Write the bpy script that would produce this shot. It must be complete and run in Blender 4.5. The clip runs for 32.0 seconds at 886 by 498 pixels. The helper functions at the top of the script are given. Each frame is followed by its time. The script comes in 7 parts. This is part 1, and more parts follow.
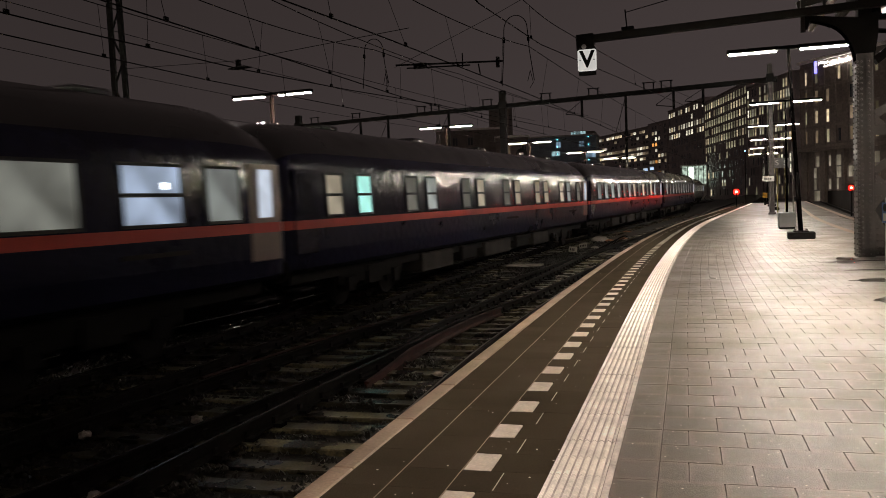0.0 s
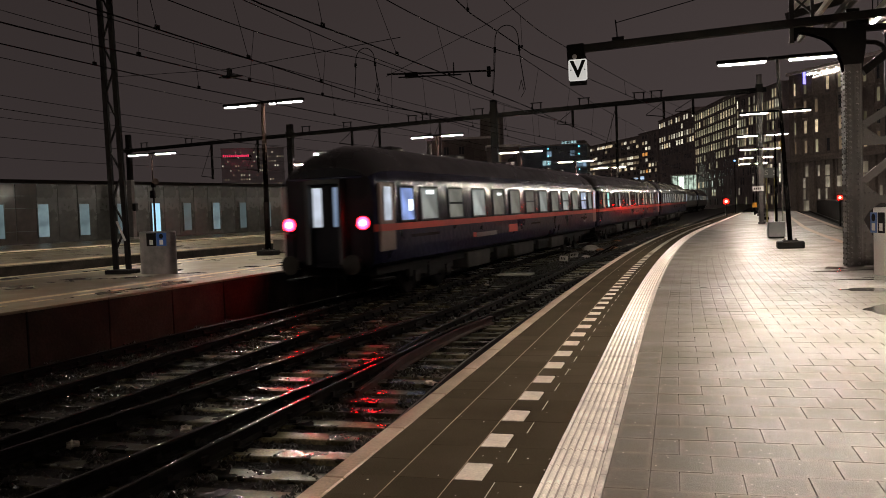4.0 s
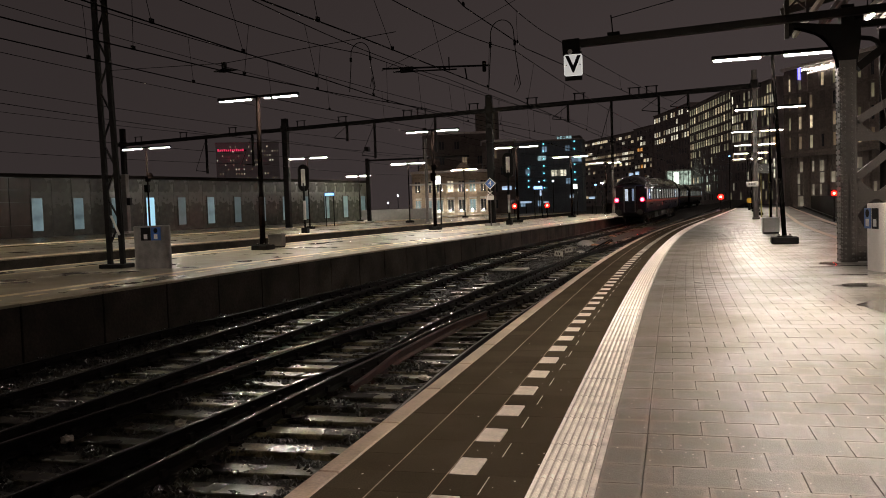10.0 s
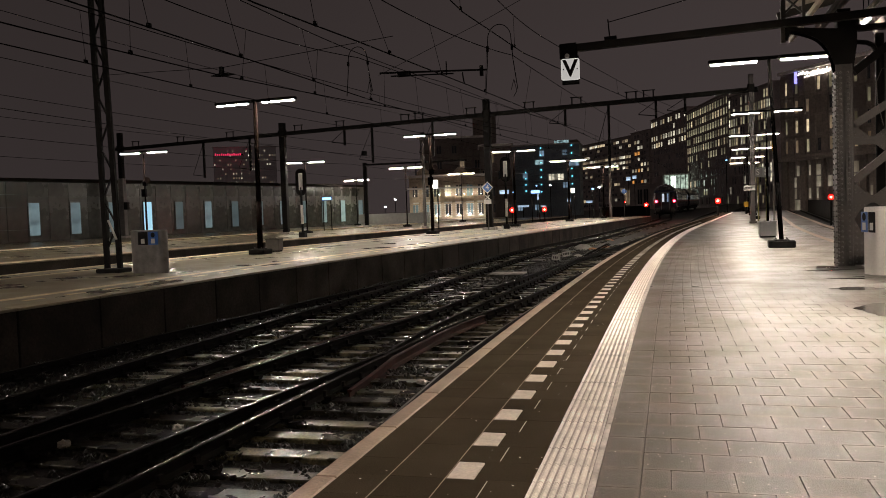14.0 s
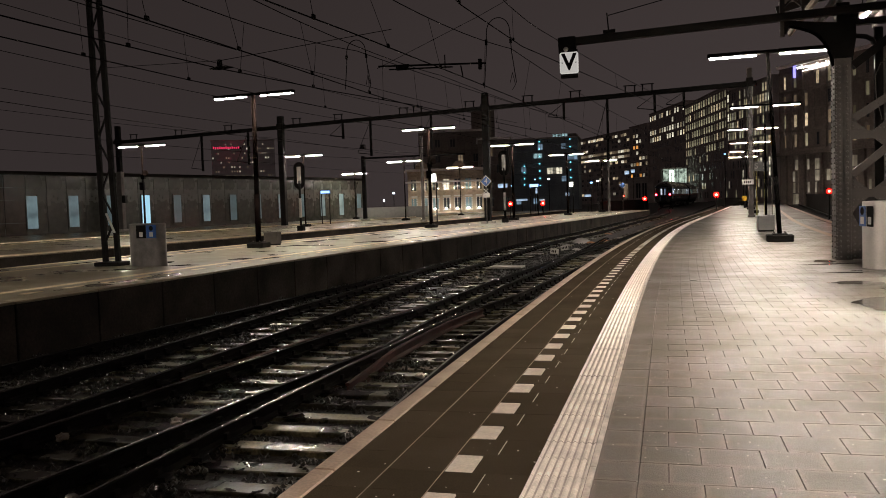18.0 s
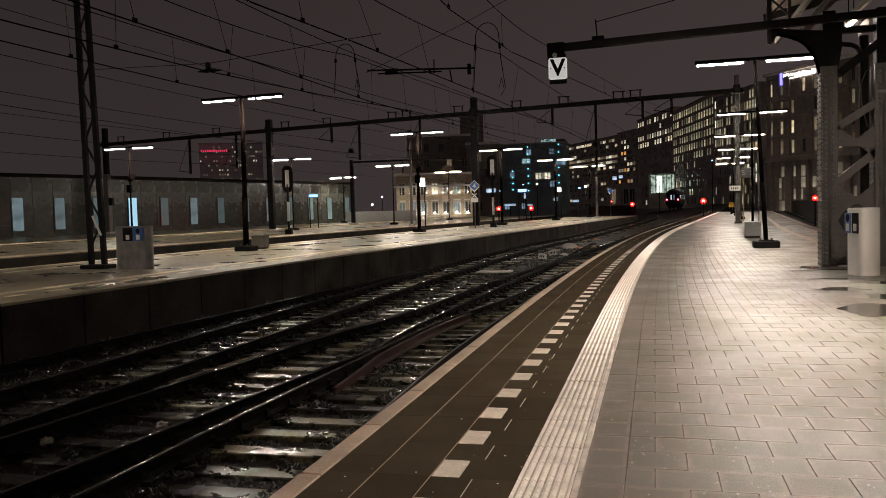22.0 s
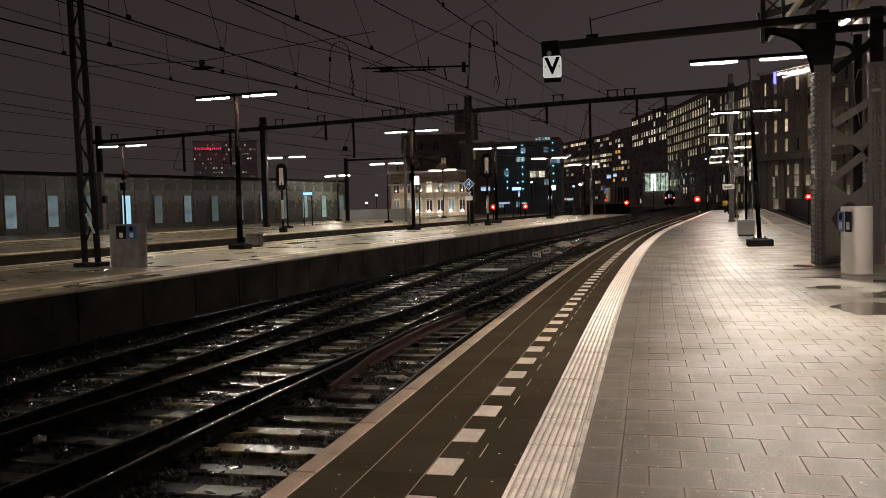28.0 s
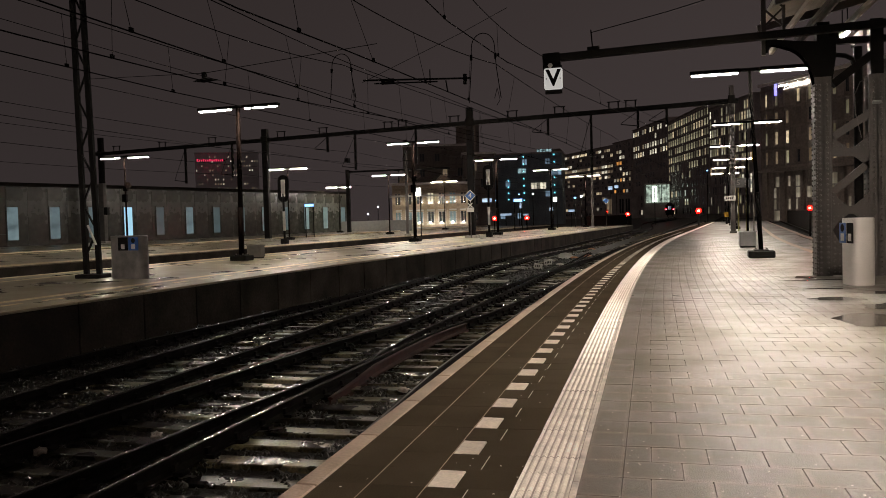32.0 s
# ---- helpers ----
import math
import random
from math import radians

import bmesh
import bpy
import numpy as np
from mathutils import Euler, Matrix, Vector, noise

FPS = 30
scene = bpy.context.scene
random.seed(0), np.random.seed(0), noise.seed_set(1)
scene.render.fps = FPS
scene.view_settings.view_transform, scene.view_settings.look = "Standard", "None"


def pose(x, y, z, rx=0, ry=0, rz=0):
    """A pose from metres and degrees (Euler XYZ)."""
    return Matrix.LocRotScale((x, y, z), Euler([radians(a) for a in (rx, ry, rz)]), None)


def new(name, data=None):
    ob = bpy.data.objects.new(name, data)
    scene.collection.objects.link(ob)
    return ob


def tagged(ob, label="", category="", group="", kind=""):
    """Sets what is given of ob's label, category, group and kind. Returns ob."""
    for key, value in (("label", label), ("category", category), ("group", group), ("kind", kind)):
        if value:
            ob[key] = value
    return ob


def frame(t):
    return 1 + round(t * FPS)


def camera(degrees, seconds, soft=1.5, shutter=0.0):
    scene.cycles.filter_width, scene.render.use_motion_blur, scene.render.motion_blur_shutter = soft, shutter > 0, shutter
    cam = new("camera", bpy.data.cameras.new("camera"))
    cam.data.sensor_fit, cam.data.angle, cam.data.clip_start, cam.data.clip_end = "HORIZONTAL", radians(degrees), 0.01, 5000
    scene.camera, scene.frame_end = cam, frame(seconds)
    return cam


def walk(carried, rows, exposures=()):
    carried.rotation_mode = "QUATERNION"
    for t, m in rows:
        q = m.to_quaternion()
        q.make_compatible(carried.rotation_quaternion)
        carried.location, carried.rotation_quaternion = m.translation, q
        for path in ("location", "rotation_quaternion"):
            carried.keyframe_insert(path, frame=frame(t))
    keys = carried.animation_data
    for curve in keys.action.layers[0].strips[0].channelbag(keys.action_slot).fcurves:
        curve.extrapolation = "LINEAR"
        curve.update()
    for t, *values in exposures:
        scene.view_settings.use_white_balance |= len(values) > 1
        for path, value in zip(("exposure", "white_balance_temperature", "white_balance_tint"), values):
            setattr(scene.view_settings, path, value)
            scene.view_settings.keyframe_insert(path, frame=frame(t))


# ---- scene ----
# ---------------------------------------------------------------- camera
cam = camera(55.7, 32.0, soft=0.9, shutter=0.7)
EYE_H = 1.36
walk(cam, [(t, pose(0.0, 0.0, EYE_H, rx, ry, rz)) for t, rx, ry, rz in (
    (0, 86.942, 2.139, 16.162), (0.5, 87.018, 2.148, 16.120), (1, 87.157, 2.179, 16.091), (1.5, 87.322, 2.216, 16.086),
    (2, 87.530, 2.203, 16.013), (2.5, 87.629, 2.132, 15.851), (3, 87.659, 2.093, 15.760), (3.5, 87.593, 2.068, 15.659),
    (5.5, 87.405, 1.903, 15.371), (6, 87.304, 1.856, 15.470), (6.5, 87.124, 1.865, 15.469), (7, 86.897, 1.951, 15.373),
    (7.5, 86.777, 2.008, 15.238), (8, 86.816, 1.999, 15.215), (8.5, 86.936, 1.995, 15.254), (9, 87.093, 1.935, 15.272),
    (9.5, 87.167, 1.914, 15.281), (10, 87.168, 1.909, 15.216), (10.5, 87.170, 1.948, 15.144), (11, 87.249, 1.935, 15.122),
    (11.5, 87.347, 1.900, 15.125), (12, 87.413, 1.881, 15.143), (12.5, 87.468, 1.878, 15.125), (13, 87.465, 1.866, 15.097),
    (13.5, 87.456, 1.933, 15.039), (14, 87.443, 1.963, 15.042), (14.5, 87.412, 1.991, 15.069), (16.5, 87.099, 2.118, 14.778),
    (17, 87.161, 2.112, 14.721), (17.5, 87.122, 2.035, 14.982), (18, 87.006, 1.893, 14.935), (18.5, 87.011, 1.828, 14.668),
    (19, 86.921, 1.817, 14.436), (19.5, 86.822, 1.876, 14.213), (20, 86.851, 1.829, 14.084), (20.5, 86.972, 1.797, 14.047),
    (21, 87.155, 1.717, 14.157), (21.5, 87.265, 1.651, 14.211), (22, 87.287, 1.555, 14.140), (22.5, 87.277, 1.538, 14.006),
    (23, 87.211, 1.520, 13.906), (23.5, 87.116, 1.497, 13.872), (24, 87.013, 1.472, 13.889), (24.5, 86.930, 1.480, 13.909),
    (25, 86.889, 1.460, 13.915), (25.5, 86.907, 1.432, 13.869), (27.5, 87.066, 1.495, 13.732), (28, 87.148, 1.495, 13.757),
    (28.5, 87.229, 1.509, 13.762), (29, 87.336, 1.531, 13.749), (29.5, 87.451, 1.565, 13.725), (30, 87.582, 1.612, 13.728),
    (30.5, 87.723, 1.630, 13.737), (31, 87.867, 1.545, 13.725), (31.5, 87.948, 1.504, 13.798), (32, 87.937, 1.510, 13.855),
)], exposures=[(0.0, 0.2), (3.0, 0.22), (6.0, 0.12), (12.0, 0.05), (20.0, 0.0), (32.0, 0.0)])

# ---------------------------------------------------------------- world: overcast city night
world = bpy.data.worlds.new("night_sky")
scene.world = world
world.use_nodes = True
wn, wl = world.node_tree.nodes, world.node_tree.links
bg = wn["Background"]
w_tc = wn.new("ShaderNodeTexCoord")
w_sep = wn.new("ShaderNodeSeparateXYZ")
w_ramp = wn.new("ShaderNodeValToRGB")
w_noise = wn.new("ShaderNodeTexNoise")
w_noise.inputs["Scale"].default_value = 2.2
w_noise.inputs["Detail"].default_value = 3.0
w_mul = wn.new("ShaderNodeMath")
w_mul.operation = "MULTIPLY_ADD"
w_mul.inputs[1].default_value = 0.16
wl.new(w_tc.outputs["Generated"], w_sep.inputs[0])
wl.new(w_tc.outputs["Generated"], w_noise.inputs["Vector"])
wl.new(w_noise.outputs["Fac"], w_mul.inputs[0])
wl.new(w_sep.outputs["Z"], w_mul.inputs[2])
wl.new(w_mul.outputs[0], w_ramp.inputs[0])
w_ramp.color_ramp.elements[0].position = 0.04
w_ramp.color_ramp.elements[0].color = (0.0435, 0.034, 0.0335, 1)
w_ramp.color_ramp.elements[1].position = 0.55
w_ramp.color_ramp.elements[1].color = (0.029, 0.0216, 0.0203, 1)
w_side = wn.new("ShaderNodeMapRange")      # the city glow is stronger on the right-hand side
w_side.inputs["From Min"].default_value, w_side.inputs["From Max"].default_value = -0.62, 0.1
w_side.inputs["To Min"].default_value, w_side.inputs["To Max"].default_value = 0.7, 1.07
wl.new(w_sep.outputs["X"], w_side.inputs["Value"])
w_tint = wn.new("ShaderNodeVectorMath")
w_tint.operation = "SCALE"
wl.new(w_ramp.outputs[0], w_tint.inputs[0])
wl.new(w_side.outputs[0], w_tint.inputs["Scale"])
wl.new(w_tint.outputs[0], bg.inputs["Color"])
bg.inputs["Strength"].default_value = 1.15
LAMP_GLOW = 500.0      # platform luminaires
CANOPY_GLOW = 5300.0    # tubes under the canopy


# ---------------------------------------------------------------- materials
def mat(name, base, rough=0.6, metal=0.0, scale=4.0, vary=0.35, bump=0.0, bscale=60.0, fine=0.15, rvary=0.0, per_object=0.0, coat=0.0, spec=0.5, world=False, bdist=0.01):
    m = bpy.data.materials.new(name)
    m.use_nodes = True
    n, l = m.node_tree.nodes, m.node_tree.links
    b = n["Principled BSDF"]
    tc = n.new("ShaderNodeTexCoord")
    big = n.new("ShaderNodeTexNoise")
    big.inputs["Scale"].default_value = scale
    big.inputs["Detail"].default_value = 5.0
    sm_ = n.new("ShaderNodeTexNoise")
    sm_.inputs["Scale"].default_value = bscale
    sm_.inputs["Detail"].default_value = 3.0
    where = n.new("ShaderNodeNewGeometry").outputs["Position"] if world else tc.outputs["Object"]
    l.new(where, big.inputs["Vector"])
    l.new(where, sm_.inputs["Vector"])
    mr = n.new("ShaderNodeMapRange")
    mr.inputs["From Min"].default_value, mr.inputs["From Max"].default_value = 0.3, 0.7
    mr.inputs["To Min"].default_value, mr.inputs["To Max"].default_value = 1.0 - vary, 1.0 + vary
    l.new(big.outputs["Fac"], mr.inputs["Value"])
    mr2 = n.new("ShaderNodeMapRange")
    mr2.inputs["From Min"].default_value, mr2.inputs["From Max"].default_value = 0.3, 0.7
    mr2.inputs["To Min"].default_value, mr2.inputs["To Max"].default_value = 1.0 - fine, 1.0 + fine
    l.new(sm_.outputs["Fac"], mr2.inputs["Value"])
    mul = n.new("ShaderNodeMath")
    mul.operation = "MULTIPLY"
    l.new(mr.outputs[0], mul.inputs[0])
    l.new(mr2.outputs[0], mul.inputs[1])
    last = mul.outputs[0]
    if per_object:
        oi = n.new("ShaderNodeObjectInfo")
        mr3 = n.new("ShaderNodeMapRange")
        mr3.inputs["To Min"].default_value, mr3.inputs["To Max"].default_value = 1.0 - per_object, 1.0 + per_object
        l.new(oi.outputs["Random"], mr3.inputs["Value"])
        m2 = n.new("ShaderNodeMath")
        m2.operation = "MULTIPLY"
        l.new(last, m2.inputs[0])
        l.new(mr3.outputs[0], m2.inputs[1])
        last = m2.outputs[0]
    vm = n.new("ShaderNodeVectorMath")
    vm.operation = "SCALE"
    vm.inputs[0].default_value = base
    l.new(last, vm.inputs["Scale"])
    l.new(vm.outputs[0], b.inputs["Base Color"])
    b.inputs["Metallic"].default_value = metal
    b.inputs["Specular IOR Level"].default_value = spec
    if rvary:
        mr4 = n.new("ShaderNodeMapRange")
        mr4.inputs["From Min"].default_value, mr4.inputs["From Max"].default_value = 0.35, 0.65
        mr4.inputs["To Min"].default_value, mr4.inputs["To Max"].default_value = max(0.03, rough - rvary), min(1.0, rough + rvary)
        l.new(big.outputs["Fac"], mr4.inputs["Value"])
        l.new(mr4.outputs[0], b.inputs["Roughness"])
    else:
        b.inputs["Roughness"].default_value = rough
    if coat:
        b.inputs["Coat Weight"].default_value = coat
        b.inputs["Coat Roughness"].default_value = 0.06
    if bump:
        bp = n.new("ShaderNodeBump")
        bp.inputs["Strength"].default_value = bump
        bp.inputs["Distance"].default_value = bdist
        l.new(sm_.outputs["Fac"], bp.inputs["Height"])
        l.new(bp.outputs[0], b.inputs["Normal"])
        if coat:
            l.new(bp.outputs[0], b.inputs["Coat Normal"])
    return m


def wet_patches(m, scale, lo, hi, rough_wet, dark):
    """Puddled water on a surface: patches with their own outline, darker and smoother than the dry rest."""
    n, l = m.node_tree.nodes, m.node_tree.links
    b = n["Principled BSDF"]
    where = n.new("ShaderNodeNewGeometry").outputs["Position"]
    nz = n.new("ShaderNodeTexNoise")
    nz.inputs["Scale"].default_value = scale
    nz.inputs["Detail"].default_value = 4.0
    nz.inputs["Roughness"].default_value = 0.55
    l.new(where, nz.inputs["Vector"])
    mr = n.new("ShaderNodeMapRange")
    mr.inputs["From Min"].default_value, mr.inputs["From Max"].default_value = lo, hi
    l.new(nz.outputs["Fac"], mr.inputs["Value"])
    mx = n.new("ShaderNodeMix")
    l.new(mr.outputs[0], mx.inputs["Factor"])
    if b.inputs["Roughness"].is_linked:
        l.new(b.inputs["Roughness"].links[0].from_socket, mx.inputs[2])
    else:
        mx.inputs[2].default_value = b.inputs["Roughness"].default_value
    mx.inputs[3].default_value = rough_wet
    l.new(mx.outputs[0], b.inputs["Roughness"])
    old = b.inputs["Base Color"].links[0].from_socket
    dk = n.new("ShaderNodeMapRange")
    dk.inputs["To Min"].default_value, dk.inputs["To Max"].default_value = 1.0, dark
    l.new(mr.outputs[0], dk.inputs["Value"])
    vm = n.new("ShaderNodeVectorMath")
    vm.operation = "SCALE"
    l.new(old, vm.inputs[0])
    l.new(dk.outputs[0], vm.inputs["Scale"])
    l.new(vm.outputs[0], b.inputs["Base Color"])
    return m


def glow(name, color, strength, vary=0.0, scale=1.0, per_object=0.0):
    """A surface that gives off light: lamp tubes, signal lenses, lit windows."""
    m = bpy.data.materials.new(name)
    m.use_nodes = True
    n, l = m.node_tree.nodes, m.node_tree.links
    b = n["Principled BSDF"]
    b.inputs["Base Color"].default_value = (*[0.3 * c for c in color], 1)
    b.inputs["Roughness"].default_value = 0.12
    b.inputs["Emission Color"].default_value = (*color, 1)
    b.inputs["Emission Strength"].default_value = strength
    if vary or per_object:
        last = None
        if vary:
            tc = n.new("ShaderNodeTexCoord")
            nz = n.new("ShaderNodeTexNoise")
            nz.inputs["Scale"].default_value = scale
            nz.inputs["Detail"].default_value = 2.0
            l.new(tc.outputs["Object"], nz.inputs["Vector"])
            mr = n.new("ShaderNodeMapRange")
            mr.inputs["From Min"].default_value, mr.inputs["From Max"].default_value = 0.32, 0.68
            mr.inputs["To Min"].default_value, mr.inputs["To Max"].default_value = strength * (1 - vary), strength * (1 + vary)
            l.new(nz.outputs["Fac"], mr.inputs["Value"])
            last = mr.outputs[0]
        if per_object:
            oi = n.new("ShaderNodeObjectInfo")
            mr3 = n.new("ShaderNodeMapRange")
            mr3.inputs["To Min"].default_value, mr3.inputs["To Max"].default_value = 1.0 - per_object, 1.0 + per_object
            l.new(oi.outputs["Random"], mr3.inputs["Value"])
            m2 = n.new("ShaderNodeMath")
            m2.operation = "MULTIPLY"
            m2.inputs[0].default_value = strength
            if last:
                l.new(last, m2.inputs[0])
            l.new(mr3.outputs[0], m2.inputs[1])
            last = m2.outputs[0]
        l.new(last, b.inputs["Emission Strength"])
    return m


M_TILE = wet_patches(mat("wet_concrete_tile", (0.116, 0.1005, 0.083), rough=0.46, spec=0.2, scale=3.5, vary=0.24, bump=0.3, bscale=110, fine=0.22, rvary=0.1, per_object=0.1, world=True), 1.1, 0.4, 0.72, 0.27, 0.88)


def worn_border(m, lo, hi, gain):
    """Paler, trodden borders round each single tile."""
    n, l = m.node_tree.nodes, m.node_tree.links
    b = n["Principled BSDF"]
    tc = n.new("ShaderNodeTexCoord")
    sep = n.new("ShaderNodeSeparateXYZ")
    l.new(tc.outputs["Generated"], sep.inputs[0])
    far = []
    for axis in ("X", "Y"):
        a = n.new("ShaderNodeMath")
        a.operation = "SUBTRACT"
        a.inputs[1].default_value = 0.5
        l.new(sep.outputs[axis], a.inputs[0])
        c = n.new("ShaderNodeMath")
        c.operation = "ABSOLUTE"
        l.new(a.outputs[0], c.inputs[0])
        far.append(c.outputs[0])
    mx = n.new("ShaderNodeMath")
    mx.operation = "MAXIMUM"
    l.new(far[0], mx.inputs[0])
    l.new(far[1], mx.inputs[1])
    nz = n.new("ShaderNodeTexNoise")
    nz.inputs["Scale"].default_value = 14.0
    l.new(n.new("ShaderNodeNewGeometry").outputs["Position"], nz.inputs["Vector"])
    ad = n.new("ShaderNodeMath")
    ad.operation = "MULTIPLY_ADD"
    ad.inputs[1].default_value = 0.16
    l.new(nz.outputs["Fac"], ad.inputs[0])
    l.new(mx.outputs[0], ad.inputs[2])
    mr = n.new("ShaderNodeMapRange")
    mr.inputs["From Min"].default_value, mr.inputs["From Max"].default_value = lo + 0.08, hi + 0.08
    mr.inputs["To Min"].default_value, mr.inputs["To Max"].default_value = 1.0, gain
    l.new(ad.outputs[0], mr.inputs["Value"])
    vm = n.new("ShaderNodeVectorMath")
    vm.operation = "SCALE"
    l.new(b.inputs["Base Color"].links[0].from_socket, vm.inputs[0])
    l.new(mr.outputs[0], vm.inputs["Scale"])
    l.new(vm.outputs[0], b.inputs["Base Color"])
    return m


worn_border(M_TILE, 0.36, 0.5, 1.55)
M_TILE_FAR = mat("wet_concrete_paving", (0.112, 0.096, 0.082), rough=0.55, spec=0.2, scale=0.5, vary=0.16, bump=0.2, bscale=12, rvary=0.16, world=True)
M_SLAB = mat("dark_edge_slab", (0.051, 0.0398, 0.0278), spec=0.0, rough=0.5, scale=1.3, vary=0.18, bump=0.3, bscale=110, rvary=0.06, per_object=0.12, world=True)
M_JOINT = mat("sand_joint", (0.075, 0.062, 0.05), rough=0.9, scale=3, vary=0.3, bump=0.3)
M_COPING = mat("coping_stone", (0.3, 0.215, 0.155), rough=0.6, scale=2.5, vary=0.25, bump=0.3, bscale=50, per_object=0.08, world=True)
M_WHITE = mat("worn_white_block", (0.54, 0.47, 0.41), rough=0.6, scale=9, vary=0.15, bump=0.2, per_object=0.07, world=True)
M_RIB = mat("white_ribbed_tile", (0.9, 0.83, 0.76), rough=0.42, scale=5, vary=0.16, bump=0.2, per_object=0.05, world=True)
M_GROOVE = mat("dirty_rib_groove", (0.5, 0.445, 0.4), rough=0.65, scale=6, vary=0.3, bump=0.2, world=True)
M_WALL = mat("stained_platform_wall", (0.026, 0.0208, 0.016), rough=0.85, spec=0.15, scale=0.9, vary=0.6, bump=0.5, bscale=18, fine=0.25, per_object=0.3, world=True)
M_LPLAT = wet_patches(mat("wet_asphalt_platform", (0.175, 0.144, 0.084), rough=0.36, scale=0.5, vary=0.18, bump=0.06, bscale=25, rvary=0.1, spec=0.5), 0.7, 0.36, 0.8, 0.24, 0.9)
M_LCOPE = mat("wet_platform_coping", (0.22, 0.18, 0.115), rough=0.4, scale=1.2, vary=0.25, per_object=0.15, world=True)
M_LSTRIP = mat("pale_platform_strip", (0.72, 0.61, 0.42), rough=0.5, scale=2, vary=0.15)
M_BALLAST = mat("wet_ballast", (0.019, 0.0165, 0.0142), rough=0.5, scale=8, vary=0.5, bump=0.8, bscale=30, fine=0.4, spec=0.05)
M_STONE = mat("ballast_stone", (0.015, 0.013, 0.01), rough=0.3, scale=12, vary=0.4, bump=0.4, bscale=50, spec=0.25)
M_GROUND = mat("dark_ground", (0.03, 0.027, 0.025), rough=0.8, scale=0.2, vary=0.4)
M_SLEEPER = wet_patches(mat("wet_hardwood_sleeper", (0.074, 0.063, 0.036), rough=0.42, scale=3.4, vary=0.8, bump=0.2, bscale=36, rvary=0.14, fine=0.5, per_object=0.75, spec=0.28, world=True), 2.6, 0.42, 0.58, 0.22, 0.22)
M_RAILTOP = mat("worn_rail_head", (0.19, 0.18, 0.165), rough=0.27, metal=1.0, scale=3, vary=0.15)
M_DULLRAIL = mat("unpolished_rail_head", (0.03, 0.026, 0.022), rough=0.5, scale=4, vary=0.4, spec=0.25)
M_RAILSIDE = mat("rusty_rail_web", (0.006, 0.0045, 0.004), rough=0.85, scale=6, vary=0.4, spec=0.06)
M_REDRAIL = mat("rust_red_check_rail", (0.028, 0.007, 0.0045), rough=0.65, scale=6, vary=0.4, spec=0.15)
M_BLACK = mat("black_steel_paint", (0.008, 0.0075, 0.007), rough=0.75, scale=3, vary=0.3, bump=0.1, spec=0.12)
M_BROWN = mat("brown_mast_paint", (0.0075, 0.0052, 0.0045), rough=0.65, scale=3, vary=0.3, spec=0.0)
M_POLE = mat("matt_black_pole", (0.003, 0.0027, 0.0026), rough=0.9, scale=3, vary=0.3, spec=0.0)
M_GREYSTEEL = mat("grey_riveted_steel", (0.06, 0.053, 0.048), rough=0.5, scale=2.2, vary=0.28, bump=0.25, bscale=40, rvary=0.1)
M_GALV = mat("galvanised_mast", (0.11, 0.1, 0.092), rough=0.5, metal=0.3, scale=3, vary=0.2)
M_STAINLESS = mat("brushed_stainless", (0.68, 0.655, 0.62), rough=0.4, metal=0.5, scale=1.2, vary=0.1, rvary=0.06)
M_BLUE = mat("blue_enamel", (0.03, 0.1, 0.32), rough=0.3, scale=3, vary=0.1)
M_PALE = mat("pale_enamel", (0.62, 0.6, 0.56), rough=0.4, scale=6, vary=0.08)
M_WIRE = mat("dark_contact_wire", (0.008, 0.0075, 0.007), rough=0.9, scale=2, vary=0.2, spec=0.04)
M_CONCRETE = mat("pale_concrete", (0.3, 0.28, 0.25), rough=0.8, scale=1.5, vary=0.25, bump=0.3, bscale=30)
M_YELLOW = mat("yellow_plastic", (0.65, 0.36, 0.02), rough=0.4, scale=4, vary=0.1)
M_CANOPY = mat("pale_canopy_boards", (0.4, 0.36, 0.3), rough=0.6, scale=1.5, vary=0.2)
M_GREYBOX = mat("grey_cabinet_paint", (0.16, 0.16, 0.155), rough=0.4, scale=3, vary=0.12)

G_LAMP = glow("luminaire_tube", (1.0, 0.87, 0.745), LAMP_GLOW)
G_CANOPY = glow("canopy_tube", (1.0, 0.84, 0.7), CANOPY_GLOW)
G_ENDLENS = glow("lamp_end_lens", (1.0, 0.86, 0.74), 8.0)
G_RED = glow("red_signal_lens", (1.0, 0.0014, 0.0009), 60.0)
G_REDCORE = glow("hot_signal_core", (1.0, 0.42, 0.25), 9.0)
G_TAILCORE = glow("hot_tail_core", (1.0, 0.45, 0.52), 7.0)
G_TAIL = glow("red_tail_lens", (1.0, 0.0016, 0.005), 190.0)
G_WHITEPT = glow("white_point_lamp", (0.9, 0.95, 1.0), 18.0)
G_BLUEPT = glow("blue_point_lamp", (0.25, 0.55, 1.0), 2.5)


# ---------------------------------------------------------------- mesh helpers
def mesh_of(name, bm, material):
    me = bpy.data.meshes.new(name)
    bm.to_mesh(me)
    bm.free()
    for m in (material if isinstance(material, (list, tuple)) else [material]):
        me.materials.append(m)
    return me


def part(name, bm, material, parent, label="", kind=""):
    ob = new(name, bm if isinstance(bm, bpy.types.Mesh) else mesh_of(name, bm, material))
    ob.parent = parent
    if label:
        ob["label"] = label
    if kind:
        ob["kind"] = kind
    return ob


def thing(name, m, label, category, group="", kind=""):
    ob = new(name)
    ob.matrix_world = m
    ob.empty_display_size = 0.2
    return tagged(ob, label, category, group, kind)


def solid(name, bm, material, label, category="", group="", kind="", m=None):
    ob = new(name, mesh_of(name, bm, material))
    if m is not None:
        ob.matrix_world = m
    return tagged(ob, label, category, group, kind)


